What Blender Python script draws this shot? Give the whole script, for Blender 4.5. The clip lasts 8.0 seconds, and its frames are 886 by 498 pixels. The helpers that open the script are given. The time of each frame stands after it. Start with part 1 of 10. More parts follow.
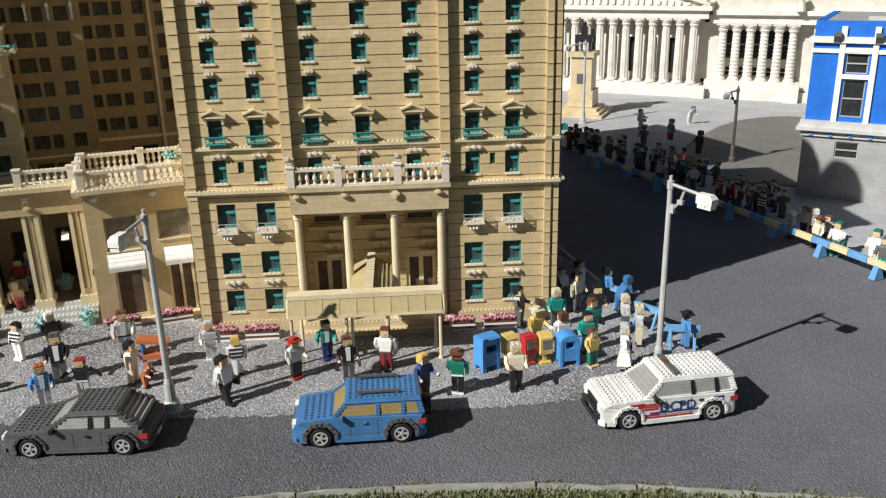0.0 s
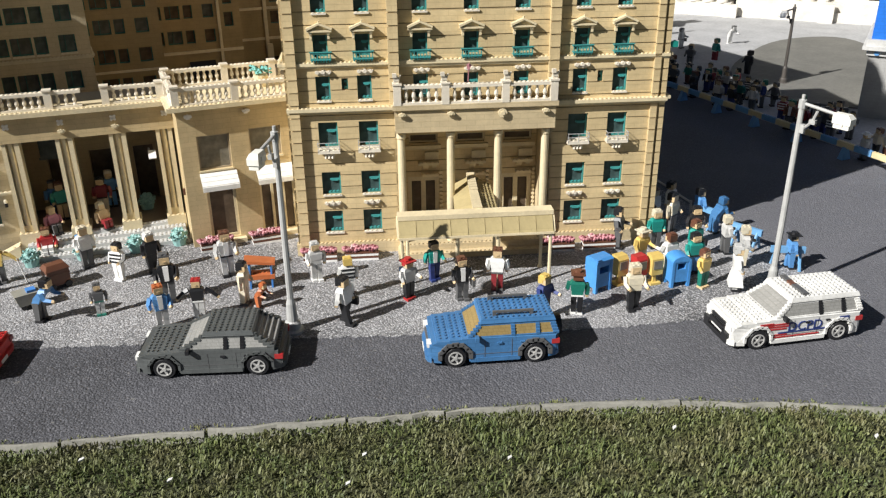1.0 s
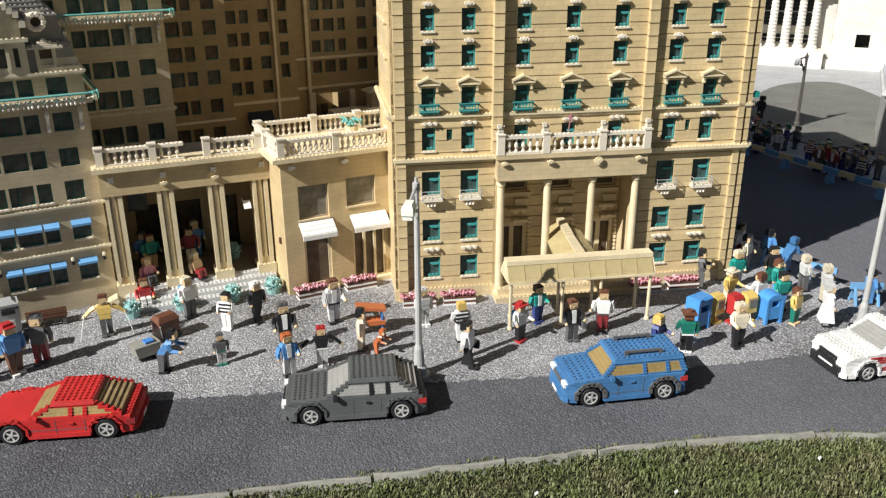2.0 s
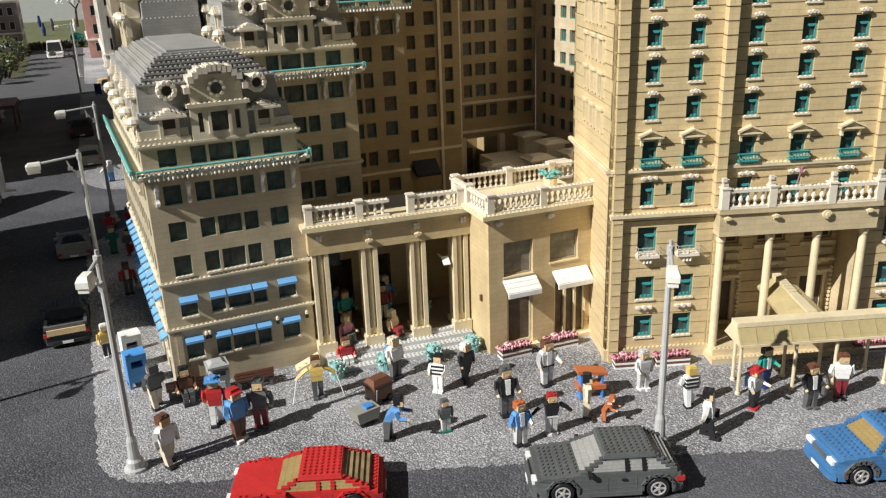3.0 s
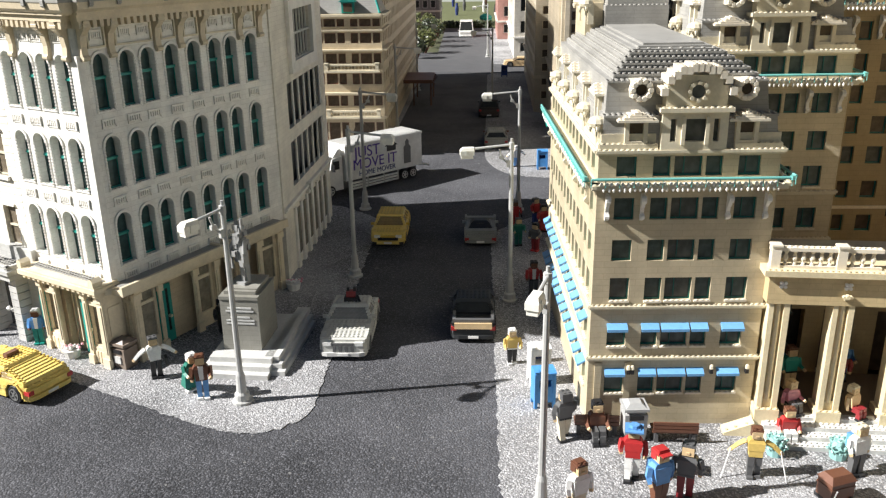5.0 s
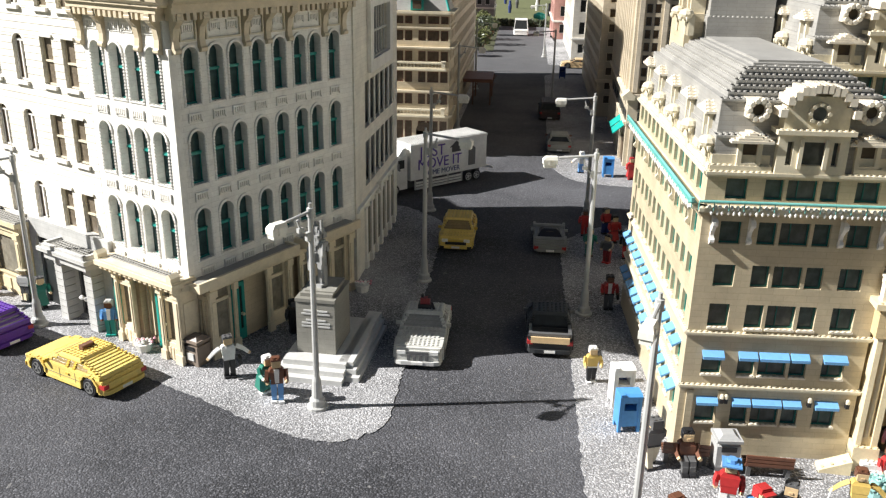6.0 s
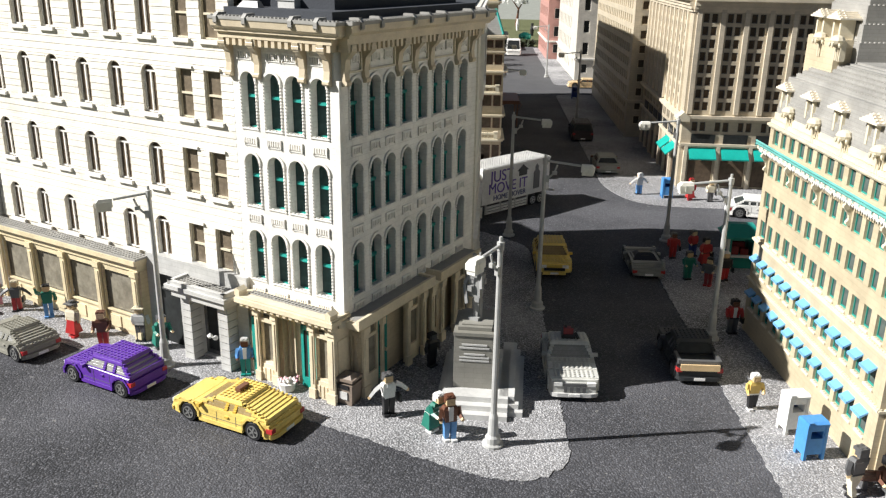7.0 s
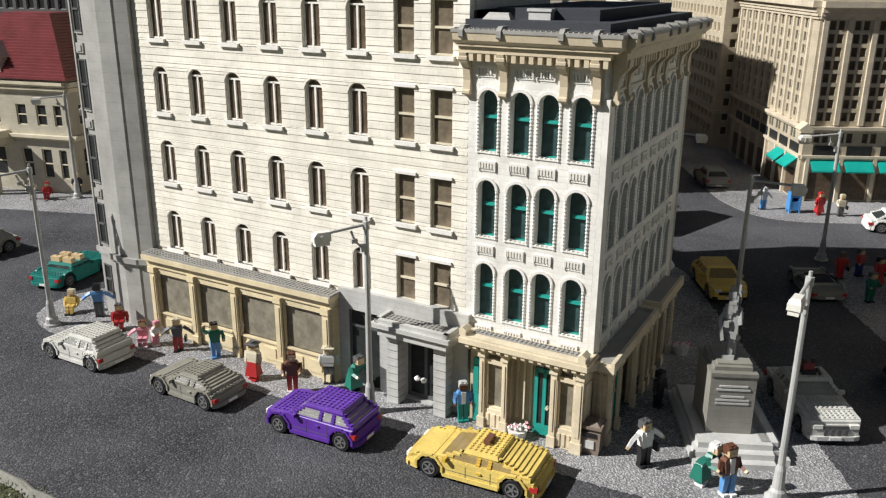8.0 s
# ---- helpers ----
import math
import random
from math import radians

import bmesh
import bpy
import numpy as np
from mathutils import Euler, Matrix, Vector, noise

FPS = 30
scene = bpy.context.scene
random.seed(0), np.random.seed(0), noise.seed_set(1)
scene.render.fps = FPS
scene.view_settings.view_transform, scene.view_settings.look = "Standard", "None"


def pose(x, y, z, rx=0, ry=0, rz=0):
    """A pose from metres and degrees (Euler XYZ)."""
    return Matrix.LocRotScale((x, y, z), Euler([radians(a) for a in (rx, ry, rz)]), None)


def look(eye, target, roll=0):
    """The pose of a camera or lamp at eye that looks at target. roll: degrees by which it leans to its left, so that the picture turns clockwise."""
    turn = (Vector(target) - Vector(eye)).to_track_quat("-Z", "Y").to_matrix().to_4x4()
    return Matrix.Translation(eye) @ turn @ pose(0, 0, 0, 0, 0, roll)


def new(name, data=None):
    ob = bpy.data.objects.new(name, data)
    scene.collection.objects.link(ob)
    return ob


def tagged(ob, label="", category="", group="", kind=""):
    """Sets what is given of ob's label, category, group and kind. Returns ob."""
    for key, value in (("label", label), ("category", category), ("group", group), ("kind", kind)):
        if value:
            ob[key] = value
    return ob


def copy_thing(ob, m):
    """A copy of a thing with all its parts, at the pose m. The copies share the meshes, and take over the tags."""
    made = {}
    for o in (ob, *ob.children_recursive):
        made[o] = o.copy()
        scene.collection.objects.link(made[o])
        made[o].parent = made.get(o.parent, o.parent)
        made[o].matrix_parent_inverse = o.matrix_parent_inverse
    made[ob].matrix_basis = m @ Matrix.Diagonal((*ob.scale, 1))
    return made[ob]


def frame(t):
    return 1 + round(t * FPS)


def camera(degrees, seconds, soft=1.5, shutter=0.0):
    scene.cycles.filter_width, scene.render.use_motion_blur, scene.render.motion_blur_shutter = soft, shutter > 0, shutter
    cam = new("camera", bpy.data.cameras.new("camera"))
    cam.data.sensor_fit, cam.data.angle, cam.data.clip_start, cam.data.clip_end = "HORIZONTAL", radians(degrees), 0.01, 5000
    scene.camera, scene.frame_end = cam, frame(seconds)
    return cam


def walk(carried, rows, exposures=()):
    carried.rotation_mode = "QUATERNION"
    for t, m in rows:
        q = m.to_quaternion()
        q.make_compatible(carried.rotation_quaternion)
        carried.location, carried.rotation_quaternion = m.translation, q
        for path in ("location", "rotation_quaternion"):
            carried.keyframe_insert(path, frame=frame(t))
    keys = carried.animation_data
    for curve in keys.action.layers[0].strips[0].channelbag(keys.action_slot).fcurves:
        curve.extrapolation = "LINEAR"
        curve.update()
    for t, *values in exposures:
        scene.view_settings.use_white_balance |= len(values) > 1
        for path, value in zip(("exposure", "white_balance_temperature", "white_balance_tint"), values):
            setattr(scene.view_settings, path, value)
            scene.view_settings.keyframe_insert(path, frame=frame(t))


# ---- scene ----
cam = camera(55.7, 8.0, soft=1.25)
PATH = [
    (0, (0.012, 0.019, 0.679), (0.711, 1.771, 0.015), -1.3),
    (0.5, (-0.092, 0.068, 0.672), (0.587, 1.787, -0.091), -0.6),
    (1, (-0.193, 0.12, 0.673), (0.523, 1.79, -0.163), -0.6),
    (1.2, (-0.23, 0.135, 0.673), (0.5, 1.794, -0.172), 0.2),
    (2.3, (-0.542, 0.234, 0.706), (0.313, 1.897, -0.004), -0.7),
    (2.5, (-0.589, 0.263, 0.706), (0.264, 1.932, 0.011), -0.7),
    (2.8, (-0.642, 0.325, 0.714), (0.163, 2.027, 0.038), -1.3),
    (3, (-0.668, 0.377, 0.732), (0.043, 2.119, 0.054), -2.1),
    (3.5, (-0.715, 0.472, 0.743), (-0.293, 2.316, 0.091), -2.7),
    (4, (-0.735, 0.542, 0.735), (-0.526, 2.422, 0.088), -2.2),
    (4.5, (-0.765, 0.582, 0.724), (-0.72, 2.468, 0.06), -1.6),
    (4.7, (-0.775, 0.598, 0.722), (-0.789, 2.481, 0.049), -1.3),
    (5.8, (-0.832, 0.656, 0.72), (-1.007, 2.527, 0.034), 0.4),
    (6, (-0.872, 0.659, 0.732), (-1.035, 2.529, 0.042), 1.1),
    (6.5, (-1.048, 0.659, 0.742), (-1.15, 2.54, 0.068), 0.5),
    (7, (-1.23, 0.668, 0.74), (-1.287, 2.559, 0.091), 1.0),
    (7.5, (-1.438, 0.727, 0.729), (-1.479, 2.626, 0.102), 0.7),
    (8, (-1.655, 0.794, 0.73), (-1.682, 2.692, 0.103), 0.4),
]
walk(cam, [(t, look(eye, target, roll)) for t, eye, target, roll in PATH], [(0.0, 0.27, 6300, 11), (0.5, 0.37, 6300, 11), (1.0, 0.49, 6300, 11), (1.2, 0.49, 6300, 11), (2.5, 0.49, 6300, 11), (3.0, 0.37, 6300, 11), (3.5, 0.40, 6300, 11), (4.0, 0.73, 6300, 11), (4.5, 1.05, 6300, 11), (6.0, 1.05, 6300, 11), (6.5, 0.99, 6300, 11), (7.0, 0.83, 6300, 11), (7.5, 0.58, 6300, 11), (8.0, 0.33, 6300, 11)])

# ---- light: low sun from the west, clear sky ----
SUN_WAY = Vector((0.80, 0.145, -0.62)).normalized()
world = bpy.data.worlds.new("sky")
scene.world = world
world.use_nodes = True
sky = world.node_tree.nodes.new("ShaderNodeTexSky")
sky.sky_type, sky.sun_disc = "NISHITA", False
sky.sun_elevation = math.asin(-SUN_WAY.z)
sky.sun_rotation = math.atan2(-SUN_WAY.x, -SUN_WAY.y)
backdrop = world.node_tree.nodes["Background"]
backdrop.inputs["Strength"].default_value = 0.0188
world.node_tree.links.new(sky.outputs["Color"], backdrop.inputs["Color"])
sun = new("sun", bpy.data.lights.new("sun", "SUN"))
sun.data.energy, sun.data.angle, sun.data.color = 5.0, radians(0.55), (1.0, 0.97, 0.91)
sun.rotation_mode = "QUATERNION"
sun.rotation_quaternion = SUN_WAY.to_track_quat("-Z", "Y")
sun.location = (-4, -0.8, 4)

# ---- materials ----
def links_of(m):
    m.use_nodes = True
    t = m.node_tree
    return t, t.nodes, t.links, t.nodes["Principled BSDF"]


def mixed(t, fac, a, b, blend="MIX"):
    n = t.nodes.new("ShaderNodeMix")
    n.data_type, n.blend_type = "RGBA", blend
    for sock, value in ((n.inputs[0], fac), (n.inputs[6], a), (n.inputs[7], b)):
        if isinstance(value, bpy.types.NodeSocket):
            t.links.new(value, sock)
        else:
            sock.default_value = (*value, 1) if isinstance(value, tuple) else value
    return n.outputs[2]


def noise_of(t, vector, scale, detail=3.0, rough=0.6):
    n = t.nodes.new("ShaderNodeTexNoise")
    n.inputs["Scale"].default_value, n.inputs["Detail"].default_value, n.inputs["Roughness"].default_value = scale, detail, rough
    t.links.new(vector, n.inputs["Vector"])
    return n.outputs["Fac"]


def ramp_of(t, fac, low, high, a=(0, 0, 0), b=(1, 1, 1)):
    n = t.nodes.new("ShaderNodeValToRGB")
    n.color_ramp.elements[0].position, n.color_ramp.elements[1].position = low, high
    n.color_ramp.elements[0].color, n.color_ramp.elements[1].color = (*a, 1), (*b, 1)
    t.links.new(fac, n.inputs["Fac"])
    return n.outputs["Color"]


def bump_of(t, height, strength, distance, under=None):
    n = t.nodes.new("ShaderNodeBump")
    n.inputs["Strength"].default_value, n.inputs["Distance"].default_value = strength, distance
    t.links.new(height, n.inputs["Height"])
    if under:
        t.links.new(under, n.inputs["Normal"])
    return n.outputs["Normal"]


def shade(c, k):
    return tuple(min(1.0, v * k) for v in c)


def brick_plastic(name, colour, rough=0.42, brick=(0.032, 0.0096), wear=0.5, seams=True):
    """Weathered moulded plastic in small bricks: each brick a little different, dust and sun-bleached patches, fine seams."""
    m = bpy.data.materials.new(name)
    t, nodes, links, bsdf = links_of(m)
    where = nodes.new("ShaderNodeTexCoord").outputs["Object"]
    big = noise_of(t, where, 17.0, 6.0, 0.65)
    fine = noise_of(t, where, 190.0, 3.0, 0.7)
    base = mixed(t, ramp_of(t, big, 0.34, 0.68), shade(colour, 0.80), shade(colour, 1.10))
    base = mixed(t, 0.22 * wear, base, mixed(t, ramp_of(t, fine, 0.35, 0.65), shade(colour, 0.6), shade(colour, 1.2)))
    info = nodes.new("ShaderNodeObjectInfo")
    tone = nodes.new("ShaderNodeMapRange")
    tone.inputs["To Min"].default_value, tone.inputs["To Max"].default_value = 0.95, 1.04
    links.new(info.outputs["Random"], tone.inputs["Value"])
    vary = nodes.new("ShaderNodeVectorMath")
    vary.operation = "SCALE"
    links.new(base, vary.inputs[0])
    links.new(tone.outputs["Result"], vary.inputs["Scale"])
    base = vary.outputs["Vector"]
    normal = bump_of(t, fine, 0.12, 0.0006)
    if seams:
        split = nodes.new("ShaderNodeSeparateXYZ")
        links.new(where, split.inputs[0])
        along = nodes.new("ShaderNodeMath")
        along.operation = "ADD"
        links.new(split.outputs["X"], along.inputs[0])
        links.new(split.outputs["Y"], along.inputs[1])
        flat = nodes.new("ShaderNodeCombineXYZ")
        links.new(along.outputs[0], flat.inputs["X"])
        links.new(split.outputs["Z"], flat.inputs["Y"])
        bricks = nodes.new("ShaderNodeTexBrick")
        bricks.inputs["Scale"].default_value = 1.0
        bricks.inputs["Brick Width"].default_value, bricks.inputs["Row Height"].default_value = brick
        bricks.inputs["Mortar Size"].default_value, bricks.inputs["Mortar Smooth"].default_value = 0.00055, 0.4
        bricks.inputs["Color1"].default_value, bricks.inputs["Color2"].default_value = (0.90, 0.90, 0.90, 1), (1.08, 1.08, 1.08, 1)
        bricks.inputs["Mortar"].default_value = (0.62, 0.60, 0.56, 1)
        links.new(flat.outputs[0], bricks.inputs["Vector"])
        base = mixed(t, 0.36, base, bricks.outputs["Color"], "MULTIPLY")
        normal = bump_of(t, bricks.outputs["Fac"], 0.35, -0.0005, normal)
    links.new(base, bsdf.inputs["Base Color"])
    links.new(normal, bsdf.inputs["Normal"])
    gloss = nodes.new("ShaderNodeMapRange")
    gloss.inputs["To Min"].default_value, gloss.inputs["To Max"].default_value = rough - 0.08, rough + 0.18
    links.new(big, gloss.inputs["Value"])
    links.new(gloss.outputs["Result"], bsdf.inputs["Roughness"])
    return m


def plain_plastic(name, colour, rough=0.38):
    """Small moulded parts: dust and scuffs, no seams."""
    m = brick_plastic(name, colour, rough, wear=0.7, seams=False)
    return m


def pane_glass(name, colour, rough=0.32):
    m = bpy.data.materials.new(name)
    t, nodes, links, bsdf = links_of(m)
    where = nodes.new("ShaderNodeTexCoord").outputs["Object"]
    dust = noise_of(t, where, 60.0, 4.0)
    links.new(mixed(t, ramp_of(t, dust, 0.35, 0.8), colour, shade(colour, 1.9)), bsdf.inputs["Base Color"])
    bsdf.inputs["Roughness"].default_value = rough
    bsdf.inputs["Specular IOR Level"].default_value = 0.22
    return m


def gravelly(name, dark, light, size, depth, rough=0.9, patch=0.10, fleck=None, worn=None):
    """Bonded grit: rounded grains with dark pits between them."""
    m = bpy.data.materials.new(name)
    t, nodes, links, bsdf = links_of(m)
    where = nodes.new("ShaderNodeTexCoord").outputs["Object"]
    cells = nodes.new("ShaderNodeTexVoronoi")
    cells.inputs["Scale"].default_value = 1.0 / size
    warp = nodes.new("ShaderNodeVectorMath")
    warp.operation = "ADD"
    wob = nodes.new("ShaderNodeTexNoise")
    wob.inputs["Scale"].default_value = 0.6 / size
    links.new(where, wob.inputs["Vector"])
    scaled = nodes.new("ShaderNodeVectorMath")
    scaled.operation = "SCALE"
    scaled.inputs["Scale"].default_value = size * 1.2
    links.new(wob.outputs["Color"], scaled.inputs[0])
    links.new(where, warp.inputs[0])
    links.new(scaled.outputs[0], warp.inputs[1])
    links.new(warp.outputs[0], cells.inputs["Vector"])
    tone = nodes.new("ShaderNodeSeparateColor")
    links.new(cells.outputs["Color"], tone.inputs[0])
    skew = nodes.new("ShaderNodeMath")
    skew.operation = "POWER"
    skew.inputs[1].default_value = 1.9
    links.new(tone.outputs[0], skew.inputs[0])
    base = mixed(t, skew.outputs[0], dark, light)
    base = mixed(t, ramp_of(t, cells.outputs["Distance"], 0.34, 0.66), base, shade(dark, 0.35))
    grit = noise_of(t, where, 0.34 / size, 2.0, 0.5)
    base = mixed(t, ramp_of(t, grit, 0.40, 0.62), mixed(t, 0.38, base, shade(dark, 0.5)), base)
    wide = noise_of(t, where, 3.5, 5.0)
    base = mixed(t, ramp_of(t, wide, 0.35, 0.7), base, mixed(t, 0.28, base, shade(light, 1.0 + patch * 3)))
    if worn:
        # the surface is paler towards one end: brighter light there is put into the colour
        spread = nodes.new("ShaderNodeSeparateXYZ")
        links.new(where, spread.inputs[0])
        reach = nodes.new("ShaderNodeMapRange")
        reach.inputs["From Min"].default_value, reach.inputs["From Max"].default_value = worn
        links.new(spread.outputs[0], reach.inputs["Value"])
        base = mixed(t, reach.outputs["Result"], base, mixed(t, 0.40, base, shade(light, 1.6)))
    if fleck:
        spots = noise_of(t, where, 0.22 / size, 1.0)
        base = mixed(t, ramp_of(t, spots, 0.72, 0.76), base, fleck)
    links.new(base, bsdf.inputs["Base Color"])
    bsdf.inputs["Roughness"].default_value = rough
    links.new(bump_of(t, cells.outputs["Distance"], 1.0, -depth, bump_of(t, noise_of(t, where, 45.0, 3.0), 0.25, 0.004)), bsdf.inputs["Normal"])
    return m


def concrete(name, colour, rough=0.85, grain=300.0):
    m = bpy.data.materials.new(name)
    t, nodes, links, bsdf = links_of(m)
    where = nodes.new("ShaderNodeTexCoord").outputs["Object"]
    a, b = noise_of(t, where, 9.0, 6.0), noise_of(t, where, grain, 3.0, 0.7)
    base = mixed(t, ramp_of(t, a, 0.3, 0.75), shade(colour, 0.72), shade(colour, 1.12))
    base = mixed(t, 0.3, base, ramp_of(t, b, 0.3, 0.7, shade(colour, 0.5), shade(colour, 1.3)))
    links.new(base, bsdf.inputs["Base Color"])
    bsdf.inputs["Roughness"].default_value = rough
    links.new(bump_of(t, b, 0.5, 0.0015), bsdf.inputs["Normal"])
    return m


TAN = brick_plastic("tan_bricks", (0.665, 0.52, 0.285))
TAN_DARK = brick_plastic("tan_joint", (0.30, 0.215, 0.10))
CREAM = brick_plastic("cream_bricks", (0.63, 0.51, 0.31))
COURT_CREAM = brick_plastic("warm_cream_bricks", (0.585, 0.455, 0.25))
CREAM_TRIM = plain_plastic("cream_trim", (0.73, 0.62, 0.40))
BUFF = brick_plastic("buff_bricks", (0.55, 0.468, 0.318))
BUFF_TRIM = plain_plastic("buff_trim", (0.70, 0.63, 0.47))
# bricks darkened: the shade of the court is put into their colour
OCHRE_SHADED = brick_plastic("shaded_ochre_bricks", (0.36, 0.268, 0.138))
WHITE_BRICK = brick_plastic("white_bricks", (0.86, 0.81, 0.70))
WHITE_TRIM = plain_plastic("white_trim", (0.86, 0.83, 0.77))
SAND = brick_plastic("sand_bricks", (0.57, 0.475, 0.325))
SAND_TRIM = plain_plastic("sand_trim", (0.74, 0.64, 0.46))
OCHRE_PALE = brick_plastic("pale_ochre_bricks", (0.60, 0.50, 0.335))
PAVILION = brick_plastic("court_cream_bricks", (0.66, 0.585, 0.45))
DOOR_STONE = brick_plastic("door_stone_bricks", (0.52, 0.515, 0.49))
STONE_GREY = brick_plastic("grey_bricks", (0.36, 0.355, 0.34))
GREY = plain_plastic("grey_plastic", (0.42, 0.42, 0.41))
LIGHT_GREY = plain_plastic("light_grey_plastic", (0.58, 0.575, 0.55))
DARK_GREY = plain_plastic("dark_grey_plastic", (0.115, 0.115, 0.115))
ROOF_STUDS = plain_plastic("roof_stud_grey", (0.40, 0.385, 0.35))
ROOF_GREY = brick_plastic("roof_grey", (0.33, 0.32, 0.295), brick=(0.032, 0.0064))
ROOF_DARK = concrete("roof_felt", (0.045, 0.05, 0.06))
RED_ROOF = brick_plastic("red_tiles", (0.22, 0.035, 0.04), brick=(0.024, 0.0064))
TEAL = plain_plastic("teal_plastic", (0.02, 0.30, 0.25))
TEAL_DUSTY = plain_plastic("dusty_teal_plastic", (0.058, 0.305, 0.295))
PALE_STONE = plain_plastic("pale_stone_plastic", (0.76, 0.69, 0.56))
DUSTY_PINK = plain_plastic("dusty_pink_plastic", (0.56, 0.25, 0.28))
PALE_PINK = plain_plastic("pale_pink_plastic", (0.66, 0.44, 0.44))
MAROON = plain_plastic("maroon_plastic", (0.22, 0.06, 0.07))
BUSH_TEAL = plain_plastic("bush_teal", (0.27, 0.48, 0.45))
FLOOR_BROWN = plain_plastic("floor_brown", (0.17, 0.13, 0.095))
# deeper teal for windows out of the sun: shade put into the colour
TEAL_SHADED = plain_plastic("shaded_teal_plastic", (0.012, 0.15, 0.13))
TEAL_LIGHT = plain_plastic("pale_teal_plastic", (0.16, 0.46, 0.42))
AWNING_BLUE = plain_plastic("awning_blue", (0.17, 0.40, 0.70))
BLUE = plain_plastic("blue_plastic", (0.07, 0.24, 0.62))
MID_BLUE = plain_plastic("mid_blue_plastic", (0.12, 0.31, 0.62))
BLACK = plain_plastic("black_plastic", (0.018, 0.018, 0.02))
RED = plain_plastic("red_plastic", (0.45, 0.03, 0.03))
DARK_RED = plain_plastic("dark_red_plastic", (0.25, 0.025, 0.03))
PINK = plain_plastic("pink_plastic", (0.72, 0.30, 0.36))
YELLOW = plain_plastic("yellow_plastic", (0.70, 0.50, 0.14))
GREEN = plain_plastic("green_plastic", (0.015, 0.17, 0.12))
BROWN = plain_plastic("brown_plastic", (0.15, 0.062, 0.035))
ORANGE = plain_plastic("orange_plastic", (0.52, 0.15, 0.05))
SKIN = plain_plastic("tan_plastic", (0.68, 0.50, 0.28))
WHITE = plain_plastic("white_plastic", (0.84, 0.83, 0.79))
SILVER_GREY = plain_plastic("silver_plastic", (0.50, 0.50, 0.46))
WARM_GREY = plain_plastic("warm_grey_plastic", (0.30, 0.29, 0.245))
NAVY = plain_plastic("navy_plastic", (0.03, 0.05, 0.19))
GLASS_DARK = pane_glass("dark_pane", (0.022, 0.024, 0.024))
GLASS_GREY = pane_glass("grey_pane", (0.085, 0.088, 0.080), 0.2)
GLASS_TAUPE = pane_glass("taupe_pane", (0.13, 0.105, 0.075), 0.2)
GLASS_DIM = pane_glass("dim_pane", (0.070, 0.086, 0.080), 0.2)
GLASS_TEAL = pane_glass("shaded_pane", (0.040, 0.068, 0.066))
GLASS_SHOP = pane_glass("shop_pane", (0.17, 0.155, 0.12), 0.25)
GLASS_BROWN = pane_glass("brown_pane", (0.085, 0.062, 0.042))
GLASS_CAR = brick_plastic("clear_car_bricks", (0.31, 0.305, 0.285), 0.20, (0.0080, 0.0048), 0.9)
GLASS_AMBER = brick_plastic("amber_car_bricks", (0.30, 0.215, 0.085), 0.20, (0.0080, 0.0048), 0.9)
RIM_GREY = plain_plastic("rim_grey", (0.16, 0.16, 0.155))
CHROME = bpy.data.materials.new("chrome")
_, _, _, chrome_bsdf = links_of(CHROME)
chrome_bsdf.inputs["Base Color"].default_value = (0.60, 0.59, 0.56, 1)
chrome_bsdf.inputs["Metallic"].default_value, chrome_bsdf.inputs["Roughness"].default_value = 0.35, 0.35
# the road pales along x to stand for brighter light at that end
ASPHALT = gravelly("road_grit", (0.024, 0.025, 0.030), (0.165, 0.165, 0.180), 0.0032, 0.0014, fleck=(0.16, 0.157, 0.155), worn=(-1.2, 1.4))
PAVING = gravelly("pavement_grit", (0.23, 0.228, 0.232), (0.66, 0.652, 0.660), 0.0032, 0.0016)
PLAZA = concrete("plaza_concrete", (0.42, 0.42, 0.42), grain=90.0)
PLAZA_DARK = concrete("plaza_patch", (0.17, 0.165, 0.145), grain=90.0)
KERB = concrete("kerb_concrete", (0.30, 0.29, 0.25), grain=140.0)
SOIL = gravelly("lawn_soil", (0.060, 0.066, 0.026), (0.11, 0.115, 0.045), 0.009, 0.004)


